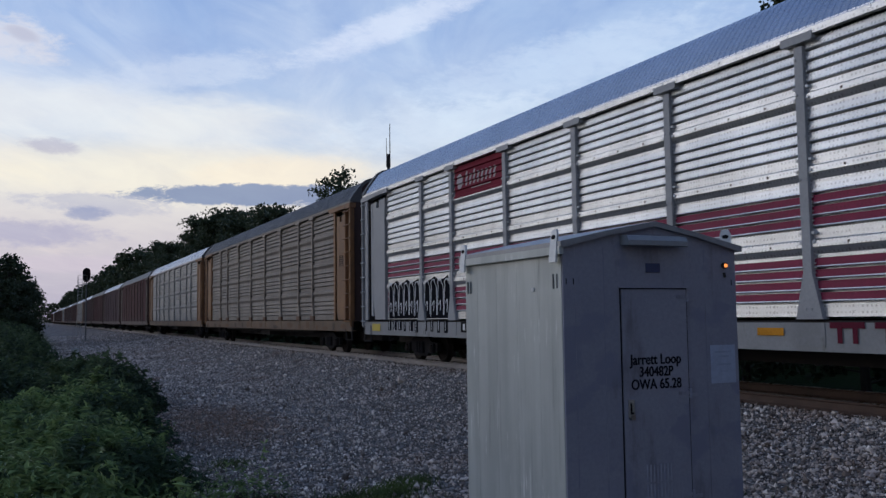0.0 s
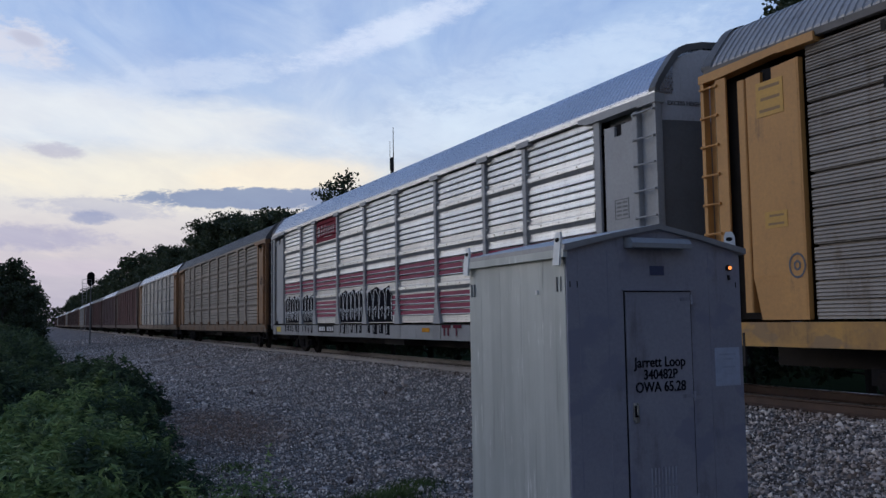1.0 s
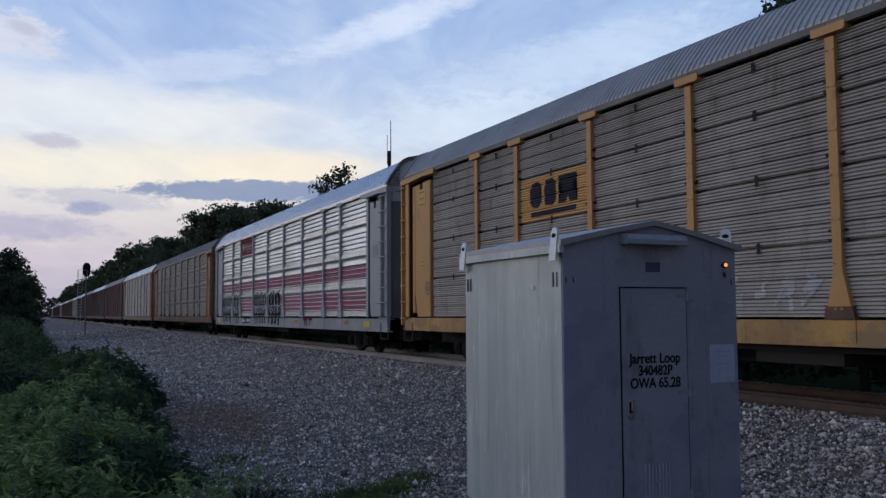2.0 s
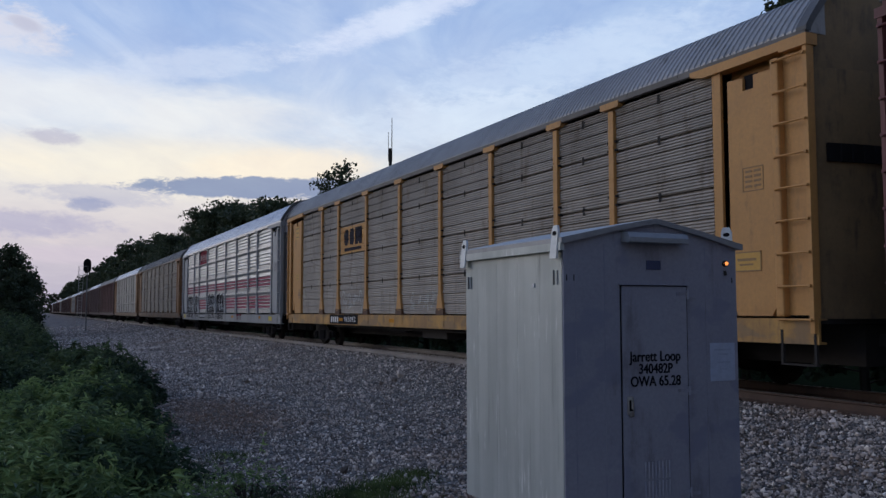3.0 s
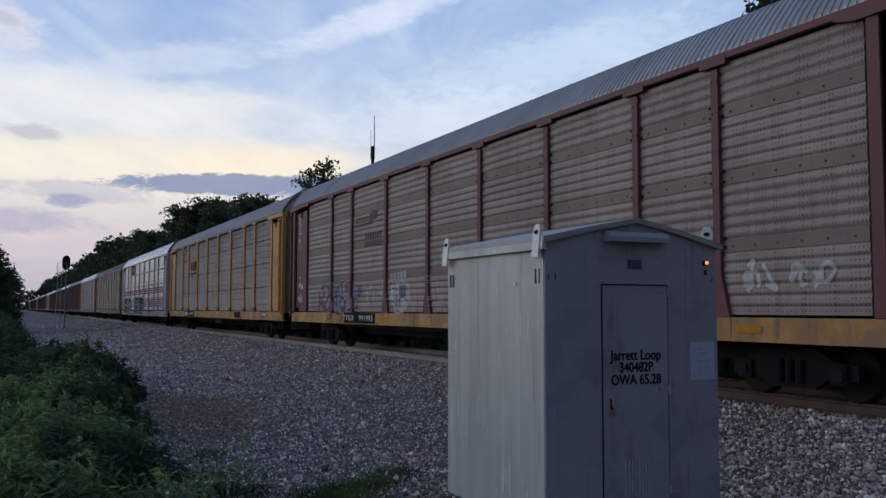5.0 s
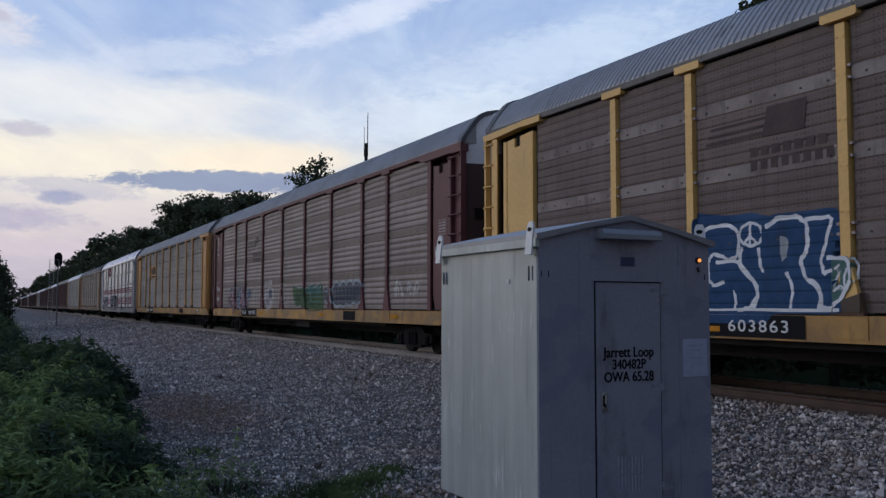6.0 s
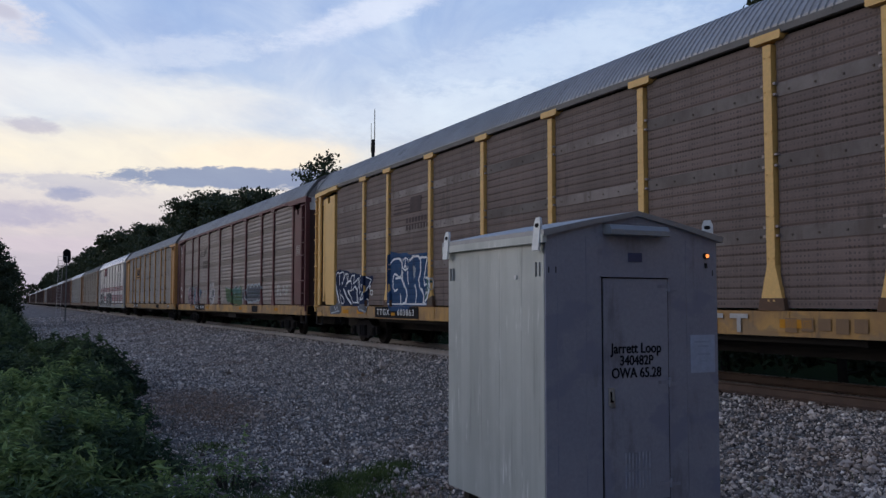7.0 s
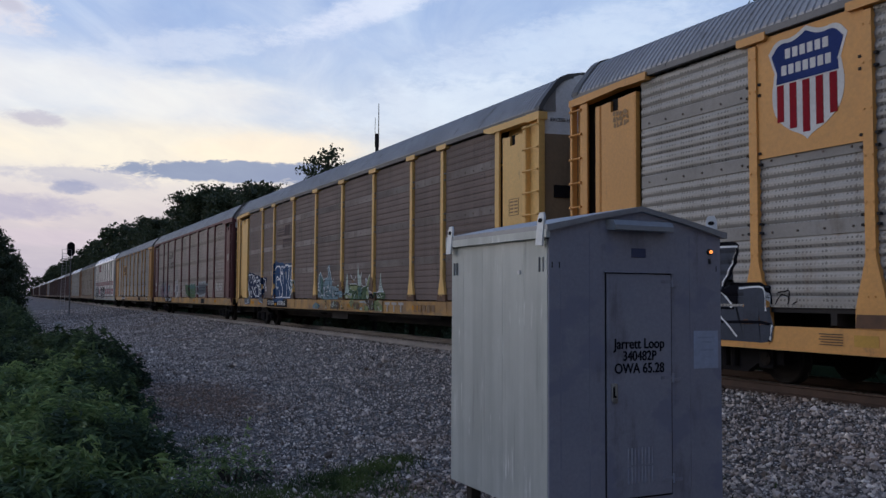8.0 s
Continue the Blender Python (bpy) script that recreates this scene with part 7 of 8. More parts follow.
    lines = [
        (0, 0.035, [(0.81, 0.77), (0.83, 0.98), (0.74, 1.27), (0.84, 1.45), (0.99, 1.42), (1.06, 1.26), (1.19, 0.87), (1.41, 0.38)]),
        (0, 0.03, [(0.9, 0.77), (1.05, 0.78)]),
        (0, 0.035, [(0.93, 0.7), (1.21, 0.69)]),
        (0, 0.035, [(0.77, 0.41), (0.99, 0.5), (1.23, 0.45), (1.39, 0.36)]),
        (0, 0.035, [(1.22, 1.04), (1.2, 1.25), (1.25, 1.45), (1.44, 1.46), (1.46, 1.23), (1.47, 1.03), (1.65, 0.89)]),
        (0, 0.03, [(1.2, 1.28), (1.09, 1.4), (1.21, 1.51)]),
        (0, 0.035, [(1.36, 0.96), (1.35, 0.84), (1.65, 0.82), (1.73, 0.72), (1.46, 0.65), (1.44, 0.52), (1.52, 0.38)]),
        (0, 0.035, [(1.73, 0.72), (1.73, 0.62), (1.55, 0.58), (1.81, 0.52), (1.87, 0.37)]),
        (0, 0.04, [(1.73, 0.75), (1.59, 1.06), (1.66, 1.26), (1.88, 1.35), (2.11, 1.27), (2.24, 1.06), (2.34, 0.77), (2.29, 0.51), (2.16, 0.37)]),
        (0, 0.03, [(1.92, 1.18), (1.92, 0.85), (1.99, 0.63)]),
        (0, 0.03, [(1.88, 0.66), (2.15, 0.69)]),
        (0, 0.035, [(2.15, 1.33), (2.25, 1.27), (2.22, 1.06), (2.34, 1.04)]),
        (0, 0.035, [(2.29, 1.19), (2.41, 1.34), (2.53, 1.42), (2.49, 1.15)]),
        (0, 0.035, [(2.61, 1.43), (2.53, 1.3), (2.62, 1.17)]),
        (0, 0.035, [(2.28, 0.96), (2.51, 0.73), (2.6, 0.83)]),
    ]
    drawing(car, "flat", -9.0, 0.82, fills, lines, (S_WHITE,), "thin white sprayed outlines")
    bars(car, "number_board", 1.514, 8.1, 0.83, [(0, 3.1, 0, 0.32)], BLACK)
    number(car, "TTGX", 7.45, 0.985)
    bars(car, "yellow_dash", 1.519, 6.85, 0.9, [(0, 0.28, 0, 0.08)], S_AMBER)
    number(car, "603863", 5.83, 0.985)
    bars(car, "plain_bar", 1.520, -5.15, 0.84, [r for i in range(3) for r in ((0.1 + 0.5 * i, 0.46 + 0.5 * i, 0.2, 0.27), (0.24 + 0.5 * i, 0.32 + 0.5 * i, 0, 0.2))], S_CHALK)
    lines = []
    for i in range(4):
        u = 0.05 + 0.2 * i
        lines += [(0, 0.04, [(u, 0.06), (u + 0.02, 0.42), (u + 0.1, 0.62), (u + 0.16, 0.45), (u + 0.17, 0.05)]), (0, 0.035, [(u + 0.03, 0.3), (u + 0.15, 0.34)]), (1, 0.02, [(u + 0.07, 0.08), (u + 0.08, 0.42)]), (0, 0.022, [(u + 0.12, 0.1), (u + 0.06, 0.24), (u + 0.1, 0.5)])]
    lines = [(slot, width * 0.75, [(u + 0.02 * (k % 3), 0.68 - w if k // 4 % 2 else w * (0.8 + 0.07 * (k // 4))) for u, w in pts]) for k, (slot, width, pts) in enumerate(lines)]
    lines += curls(0.03, 0.85, 0.05, 0.62, 16, (0, 0, 1), 5)
    bm = bmesh.new()
    rng = random.Random(17)
    for slot, width, pts in lines:
        ribbon(bm, hand(pts, rng), width, 0.001 + 0.0005 * slot, slot, rng)
    tagged(on_side("graffiti", mesh_of("graffiti", bm, S_BLACK, S_CHALK), car, 1.504, -12.10, 1.52, "black sprayed scrawl with pale fill"), kind="stuff")
    scrawl(car, 1.415, -13.30, 1.5, 0.34, 0.36, 1, 2, 19, S_BLACK, "black sprayed scrawl")
    for y in (10.9, 9.6, -2.0, -7.2, -10.2):
        bars(car, "reflector", 1.518, y, 0.92, [(0, 0.55, 0, 0.12)], S_AMBER)
    bars(car, "brown_mark", 1.518, -7.3, 0.86, [(0.28 * i, 0.2 + 0.28 * i, 0.02 * (i % 3), 0.2) for i in range(5)], mat("brown_spray", (0.2, 0.11, 0.05)))


def mark_yellow(car):
    scrawl(car, 1.519, 12.40, 4.35, 0.45, 0.30, 3, 5, 21, BROWN_PRINT, "faint brown printed lines")
    x = lift("mid")
    plate = outline_plate(car, "shield_panel", x + 0.004, 9.0, 3.30, [(0, 0), (1.82, 0), (1.82, 1.76), (0, 1.76)], UP_YELLOW, "orange-yellow sheet with a painted shield", 0.02)
    white, blue, red = mat("shield_white", (0.70, 0.68, 0.66), rough=0.7, spec=0.2), mat("shield_blue", (0.03, 0.05, 0.17), rough=0.8, spec=0.1), mat("shield_red", (0.28, 0.016, 0.026), rough=0.8, spec=0.1)

    def shield(k):
        pts = [(0.0, -0.80), (0.07, -0.73), (0.30, -0.62), (0.50, -0.42), (0.56, -0.12), (0.50, 0.22), (0.60, 0.52), (0.46, 0.70), (0.22, 0.66), (0.0, 0.78)]
        pts = bend(pts[:6], random.Random(1), 0) + bend(pts[6:], random.Random(1), 0)
        pts = pts + [(-u, w) for u, w in pts[-2:0:-1]]
        return [(0.91 + u * k * 1.12, 0.97 + w * k) for u, w in pts]
    bm = bmesh.new()
    prism(bm, shield(1.0), 1, -0.026, -0.02)
    rim = piece("shield", mesh_of("shield", bm, white), plate, None, None, "white-rimmed shield in red, white and blue")
    bm = bmesh.new()
    inner = shield(0.91)
    prism(bm, [(0.91 + 0.53, 1.02), *[p for p in inner if p[1] > 1.06], (0.91 - 0.53, 1.02)], 1, -0.031, -0.026)
    piece("shield_top", mesh_of("shield_top", bm, blue), rim)
    for count, u, step, w in ((6, 0.55, 0.128, 1.36), (7, 0.48, 0.125, 1.13)):
        for i in range(count):
            bm = bmesh.new()
            box(bm, u + step * i, u + step * i + 0.09, -0.035, -0.031, w, w + 0.14)
            piece("plain_bar", mesh_of("plain_bar", bm, white), rim)
    for i in range(5):
        u = 0.91 - 0.52 + 0.225 * i
        bm = bmesh.new()
        c = abs(u + 0.055 - 0.91)
        box(bm, u, u + 0.12, -0.031, -0.026, 0.27 + 0.55 * c ** 1.3, 1.0)
        piece("stripe", mesh_of("stripe", bm, red), rim)
    fills = [
        (0, [(0.03, 1.36), (0.65, 1.36), (0.55, 1.1), (0.32, 0.72), (0.47, 0.68), (0.54, 0.75), (1.25, 0.76), (1.28, 0.38), (1.34, 0.21), (1.3, -0.04), (0.01, -0.04)]),
        (1, [(0.52, 0.75), (0.64, 0.72), (0.6, 0.44), (0.3, 0.65)]),
    ]
    lines = [
        (1, 0.07, [(0.03, 1.39), (0.67, 1.37), (0.6, 1.1), (0.3, 0.7), (0.6, 0.44)]),
        (1, 0.06, [(0.47, 0.73), (0.54, 0.77), (1.25, 0.76), (1.28, 0.38)]),
        (1, 0.04, [(0.01, 0.41), (0.61, 0.41)]),
        (1, 0.05, [(0.01, 0.2), (1.34, 0.21), (1.3, -0.05)]),
        (2, 0.03, [(0.03, 1.35), (0.65, 1.33)]),
        (2, 0.03, [(0.55, 1.12), (0.31, 0.75)]),
        (2, 0.03, [(0.31, 0.64), (0.57, 0.42)]),
        (2, 0.03, [(0.68, 0.71), (1.2, 0.72), (1.25, 0.64), (1.26, 0.38)]),
        (2, 0.03, [(0.27, 0.34), (0.67, -0.01)]),
        (2, 0.035, [(1.35, 0.17), (1.31, -0.03)]),
        (1, 0.02, [(1.35, 0.44), (1.46, 0.61), (1.62, 0.58), (1.58, 0.43), (1.75, 0.51)]),
        (1, 0.02, [(1.42, 0.64), (1.63, 0.67), (1.6, 0.54)]),
    ]
    drawing(car, "mid", 10.1, 0.72, fills, lines, (S_SLATE, S_BLACK, S_WHITE), "slate grey sprayed shapes edged in black and white")
    bars(car, "small_print", 1.517, 7.94, 0.66, [(0.03 * (i % 2), 0.38, 0.035 * i, 0.035 * i + 0.015) for i in range(5)], mat("brown_print", (0.16, 0.09, 0.04)))
    bars(car, "reflector", 1.517, 7.39, 0.66, [(0, 0.36, 0, 0.15)], mat("old_reflector", (0.62, 0.34, 0.05)))


def soil(car, seed, colours):
    """Old paint and rust patches along a sill."""
    rng = random.Random(seed)
    y = 13.0
    while y > -13.3:
        u = rng.uniform(0.25, 1.1)
        splash(car, 1.513 + 0.0004 * rng.random(), y, 0.80 + rng.uniform(0, 0.06), u, rng.uniform(0.14, 0.33), rng.random(), rng.choice(colours))
        y -= u + rng.uniform(0.3, 2.0)


soil(CARS[-1], 8, (OLD_RUST, OLD_RUST, OLD_SOOT))
mark_silver(CARS[0])
mark_grey(CARS[1])
mark_tan(CARS[2])
mark_brown(CARS[3])
mark_yellow(CARS[4])


def end_print(car, z):
    """Two short words across the top of the trailing end, over the white cap."""
    me = text_mesh("EXCESS HEIGHT", 0.105, mat("faded_dark_print", (0.10, 0.10, 0.11)), 0.95, 0.002)
    left = min(v.co.x for v in me.vertices)
    for v in me.vertices:
        v.co.x -= left + 1.22
        v.co.y += -(13.52 + 0.22 * (1 - (v.co.x / 1.5) ** 2)) - 0.006
    piece("end_lettering", me, car, pose(0.0, 0.0, z))


end_print(CARS[3], 5.0)
end_print(CARS[0], 5.0)

# ---------------------------------------------------------------- signal hut
HX0, HX1, HY0, HY1, HZ0, HZ1, HR = 3.908, 5.742, 6.06, 7.83, -0.52, 1.84, 2.05


def make_hut():
    hut = thing("signal_hut", (HX0, HY0, HZ0), "grey metal railway equipment hut with a closed door, on short legs", "equipment hut")
    W, L, H, R = HX1 - HX0, HY1 - HY0, HZ1 - HZ0, HR - HZ0
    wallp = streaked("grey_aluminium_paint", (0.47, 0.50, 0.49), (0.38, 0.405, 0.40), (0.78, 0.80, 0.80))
    # darker, bluer grey for front and door: their shaded side put into colour
    frontp = mat("shaded_grey_paint", (0.305, 0.312, 0.372), (0.26, 0.267, 0.332), 0.5, 0.15, big=1.4, fine=30, bump=0.06, dirt=(0.16, 0.155, 0.185), dirt_amount=0.35, patch=(0.22, 0.23, 0.31))
    bm = bmesh.new()
    soft_box(bm, 0, W, 0.02, L, 0, H, 0.012)
    body = part("body", bm, wallp, hut)
    bm = bmesh.new()
    soft_box(bm, -0.007, 0.0, 0.012, 0.115, 0.0, H - 0.14, 0.003)
    part("corner_strip", bm, wallp, hut)
    # pressed seams of the long wall
    bm = bmesh.new()
    for y in (0.38, 0.76, 1.14, 1.52):
        box(bm, -0.0012, 0.002, y - 0.008, y + 0.008, 0.03, H - 0.14)
    part("wall_seams", bm, wallp, hut)
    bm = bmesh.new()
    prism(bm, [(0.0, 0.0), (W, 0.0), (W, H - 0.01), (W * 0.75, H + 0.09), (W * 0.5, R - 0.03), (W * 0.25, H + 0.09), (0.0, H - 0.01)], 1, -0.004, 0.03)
    part("front_wall", bm, frontp, hut, "grey front wall with a shallow gable, coloured darker for shade")
    bm = bmesh.new()
    o = 0.045
    prism(bm, [(-o, H - 0.03), (-o, H + 0.02), (W * 0.25, H + 0.128), (W * 0.5, R + 0.005), (W * 0.75, H + 0.128), (W + o, H + 0.02), (W + o, H - 0.03), (W + o - 0.02, H - 0.03), (W * 0.75, H + 0.085), (W * 0.5, R - 0.04), (W * 0.25, H + 0.085), (-o + 0.02, H - 0.03)], 1, -0.05, L + 0.05)
    part("roof", bm, mat("grey_roof_metal", (0.33, 0.34, 0.36), (0.27, 0.28, 0.30), 0.45, 0.4, dirt=(0.2, 0.2, 0.2), dirt_amount=0.3), hut)
    bm = bmesh.new()
    box(bm, -0.05, -0.012, -0.04, L + 0.04, H - 0.085, H - 0.02)
    part("eave_trim", bm, wallp, hut)
    # lifting eyes: bent plates with a hole, standing above the eaves
    bm = bmesh.new()
    out = [(-0.05, -0.13), (0.05, -0.13), (0.048, 0.10), (0.028, 0.145), (-0.028, 0.145), (-0.048, 0.10)]
    prism(bm, out, 0, -0.010, 0.010)
    eye = mesh_of("lifting_eye", bm, mat("pale_grey_plate", (0.70, 0.71, 0.71), (0.6, 0.61, 0.61), 0.5, 0.1))
    bm = bmesh.new()
    prism(bm, [(0.03 * math.cos(a * math.pi / 6), 0.078 + 0.019 * math.sin(a * math.pi / 6)) for a in range(12)], 0, -0.014, 0.014)
    hole = mesh_of("eye_hole", bm, BLACK)
    for x, y, lean in ((-0.045, 0.05, 6), (-0.045, L - 0.05, 6), (W + 0.0, 0.10, -6), (W + 0.0, L - 0.05, -6)):
        e = piece("lifting_eye", eye, hut, pose(x, y, H - 0.02 + (0.06 if x > 1 else 0), 0, lean, 38 if x > 1 else 0))
        piece("eye_hole", hole, e)
    # door with its frame, hinges, latch and louvre
    dx0, dx1, dz0, dz1 = 0.56, 1.26, 0.10, 2.00
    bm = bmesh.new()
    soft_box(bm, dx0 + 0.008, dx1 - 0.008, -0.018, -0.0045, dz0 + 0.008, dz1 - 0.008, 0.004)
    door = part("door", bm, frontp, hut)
    bm = bmesh.new()
    for a, b, c, d in ((dx0 - 0.006, dx0 + 0.006, dz0, dz1), (dx1 - 0.005, dx1 + 0.005, dz0, dz1), (dx0, dx1, dz1 - 0.008, dz1 + 0.01), (dx0, dx1, dz0 - 0.008, dz0 + 0.006)):
        box(bm, a, b, -0.0075, -0.003, c, d)
    part("door_gap", bm, BLACK, hut)
    bm = bmesh.new()
    prism(bm, [(-0.004, dz1 + 0.012), (-0.035, dz1 + 0.008), (-0.035, dz1 + 0.002), (-0.004, dz1 + 0.002)], 0, dx0 - 0.02, dx1 + 0.02)
    part("drip_edge", bm, frontp, hut)
    for z in (1.93, 1.10, 0.24):
        bm = bmesh.new()
        box(bm, dx1 - 0.12, dx1 + 0.02, -0.024, -0.017, z - 0.014, z + 0.014)
        rod(bm, (dx1 + 0.005, -0.022, z - 0.045), (dx1 + 0.005, -0.022, z + 0.035), 0.012, n=8)
        box(bm, dx1 + 0.01, dx1 + 0.11, -0.016, -0.004, z - 0.035, z - 0.008)
        part("hinge", bm, frontp, door)
    bm = bmesh.new()
    soft_box(bm, dx0 + 0.045, dx0 + 0.105, -0.03, -0.016, 0.92, 1.07, 0.012)
    rod(bm, (dx0 + 0.075, -0.05, 1.05), (dx0 + 0.075, -0.05, 0.97), 0.010, n=8)
    rod(bm, (dx0 + 0.075, -0.05, 1.05), (dx0 + 0.075, -0.018, 1.05), 0.010, n=8)
    part("door_handle", bm, mat("bare_metal", (0.55, 0.55, 0.54), (0.42, 0.42, 0.41), 0.35, 0.9), door, "bright metal latch handle")
    bm = bmesh.new()
    soft_box(bm, dx0 + 0.055, dx0 + 0.10, -0.045, -0.028, 0.905, 0.945, 0.008)
    part("padlock", bm, mat("dull_lock", (0.30, 0.29, 0.27), rough=0.45, metal=0.7), door)
    bm = bmesh.new()
    soft_box(bm, dx0 + 0.058, dx0 + 0.092, -0.0335, -0.029, 0.95, 1.04, 0.004)
    part("latch_recess", bm, BLACK, door)
    for i in range(8):
        bm = bmesh.new()
        for z0, z1 in ((0.22, 0.36), (0.38, 0.52)):
            prism(bm, [(0.0, -0.017), (0.008, -0.026), (0.014, -0.026), (0.022, -0.017)], 2, z0, z1)
        part("louvre", bm, frontp, door, m=pose(dx0 + 0.215 + 0.036 * i, 0, 0))
    ink = mat("black_lettering", (0.014, 0.014, 0.02), rough=0.9, spec=0.1, bump=0)
    for line, z, size, sq in (("Jarrett Loop", 1.395, 0.122, 0.88), ("340482P", 1.292, 0.116, 0.88), ("OWA 65.28", 1.187, 0.120, 0.88)):
        piece("lettering", text_mesh(line, size, ink, sq, 0.002), door, pose(dx0 + 0.345, -0.0205, z))
    # light hood over the door, small vent, amber lamp, notice
    bm = bmesh.new()
    prism(bm, [(-0.004, 2.455), (-0.10, 2.44), (-0.125, 2.40), (-0.125, 2.36), (-0.11, 2.355), (-0.004, 2.365)], 0, 0.575, 1.20)
    part("lamp_hood", bm, mat("pale_grey_hood", (0.31, 0.325, 0.35), (0.27, 0.285, 0.31), 0.45, 0.2), hut)
    bm = bmesh.new()
    soft_box(bm, 0.835, 0.985, -0.012, -0.003, 2.135, 2.215, 0.004)
    part("small_vent", bm, mat("blue_black_plate", (0.05, 0.065, 0.14), rough=0.4), hut)
    bm = bmesh.new()
    rod(bm, (1.70, -0.002, 2.205), (1.70, -0.03, 2.205), 0.027, n=12)
    rod(bm, (1.70, -0.01, 2.14), (1.70, -0.02, 2.10), 0.012, n=6)
    lamp = part("lamp_base", bm, DARK, hut)
    bm = bmesh.new()
    bmesh.ops.create_uvsphere(bm, u_segments=12, v_segments=8, radius=0.017, matrix=pose(1.70, -0.035, 2.205))
    part("lamp_lens", bm, mat("amber_light", (1.0, 0.31, 0.075), glow=1.25, bump=0), lamp, "lit amber lens", smooth=True)
    bm = bmesh.new()
    box(bm, 1.515, 1.795, -0.0085, -0.0045, 1.165, 1.50)
    notice = part("notice", bm, mat("faded_paper", (0.40, 0.45, 0.57), (0.34, 0.385, 0.50), 0.7, bump=0.03), hut, "faded pale blue notice sheet")
    bm = bmesh.new()
    for z, a, b in ((1.44, 1.56, 1.75), (1.40, 1.60, 1.72), (1.33, 1.58, 1.74), (1.27, 1.62, 1.70)):
        box(bm, a, b, -0.0105, -0.0085, z - 0.008, z + 0.008)
    part("faded_print", bm, mat("faded_ink", (0.33, 0.37, 0.48), rough=0.7), notice)
    bm = bmesh.new()
    for x in (0.115, 0.40, 1.475):
        box(bm, x - 0.004, x + 0.004, -0.0062, -0.003, 0.02, H - 0.02)
    part("front_seams", bm, frontp, hut)
    bm = bmesh.new()
    for x in (0.03, 0.10, W - 0.05):
        box(bm, x - 0.004, x + 0.004, -0.007, -0.003, 2.03, 2.08)
    part("corner_bolts", bm, BLACK, hut)
    bm = bmesh.new()
    for x, y in ((-0.014, 0.10), (-0.014, L - 0.10)):
        for dy in (-0.03, 0.03):
            box(bm, x - 0.002, x + 0.012, y + dy - 0.0035, y + dy + 0.0035, H - 0.36, H - 0.24)
    tagged(part("eye_bolts", bm, mat("dull_bolt", (0.26, 0.265, 0.27), rough=0.6), hut), kind="stuff")
    bm = bmesh.new()
    soft_box(bm, -0.012, -0.001, 0.44, 0.48, 1.985, 2.02, 0.003)
    part("pale_tag", bm, WHITE, hut)
    for x in (0.15, W - 0.15):
        for y in (0.15, L - 0.2):
            bm = bmesh.new()
            box(bm, x - 0.05, x + 0.05, y - 0.05, y + 0.05, -0.34, 0.004)
            part("leg", bm, DARK, hut)


make_hut()


# ---------------------------------------------------------------- signal and mast
def make_signal():
    s = thing("railway_signal", (5.0, 97.0, lie(5.0, 97.0)), "dark railway signal on a slim mast with a ladder", "railway signal")
    bm = bmesh.new()
    rod(bm, (0, 0, -0.1), (0, 0, 7.4), 0.07, n=10)
    part("mast", bm, mat("grey_mast", (0.16, 0.165, 0.17), rough=0.6, metal=0.3), s)
    bm = bmesh.new()
    prism(bm, [(0.45 * math.cos(a * math.pi / 10) * 0.85, 6.75 + (0.28 if math.sin(a * math.pi / 10) > 0 else -0.28) + 0.45 * math.sin(a * math.pi / 10)) for a in range(20)], 1, -0.10, -0.07)
    head = part("backboard", bm, BLACK, s)
    bm = bmesh.new()
    soft_box(bm, -0.16, 0.16, -0.07, 0.15, 6.35, 7.15, 0.03)
    part("lamp_case", bm, BLACK, head)
    for z in (6.5, 6.75, 7.0):
        bm = bmesh.new()
        for i in range(10):
            a0, a1 = math.pi * i / 10, math.pi * (i + 1) / 10
            p = [(0.11 * math.cos(a), z + 0.11 * math.sin(a)) for a in (a0, a1)]
            vs = [bm.verts.new((x, y, zz)) for x, zz in p for y in (-0.35, -0.1)]
            bm.faces.new((vs[0], vs[1], vs[3], vs[2]))
        part("visor", bm, BLACK, head)
    for x in (-0.75, -0.35):
        bm = bmesh.new()
        rod(bm, (x - 0.15, 0, -0.1), (x, 0, 6.6), 0.022, n=6)
        part("ladder_rail", bm, mat("pale_ladder", (0.45, 0.44, 0.44), rough=0.5, metal=0.4), s)
    for i in range(20):
        bm = bmesh.new()
        z = 0.4 + 0.31 * i
        k = -0.15 * (1 - z / 6.6)
        rod(bm, (-0.75 + k, 0, z), (-0.35 + k, 0, z), 0.016, n=6)
        part("rung", bm, MATS["pale_ladder"], s)
    bm = bmesh.new()
    box(bm, -0.85, 0.1, -0.3, 0.3, 5.75, 5.79)
    for x in (-0.85, 0.05):
        rod(bm, (x, -0.3, 5.75), (x, -0.3, 6.7), 0.018, n=6)
    rod(bm, (-0.85, -0.3, 6.7), (0.05, -0.3, 6.7), 0.018, n=6)
    part("platform", bm, MATS["pale_ladder"], s)
    bm = bmesh.new()
    soft_box(bm, -0.3, 0.3, -0.3, 0.3, -0.3, 0.12, 0.03)
    part("footing", bm, mat("concrete", (0.32, 0.31, 0.29), rough=0.9), s)


make_signal()


def make_mast():
    s = thing("antenna_mast", (20.0, 50.6, lie(20.0, 50.6)), "dark antenna pole with two thin whips", "antenna")
    z = lie(20.0, 50.6)
    bm = bmesh.new()
    rod(bm, (0, 0, -0.3), (0, 0, 11.42 - z), 0.12, 0.10, n=10)
    part("pole", bm, DARK, s)
    for x, a, b, r in ((0.10, 10.6, 13.35, 0.035), (-0.13, 10.6, 12.45, 0.022)):
        bm = bmesh.new()
        rod(bm, (x, 0, a - z), (x, 0, b - z), r, r * 0.6, n=6)
        part("whip", bm, DARK, s)


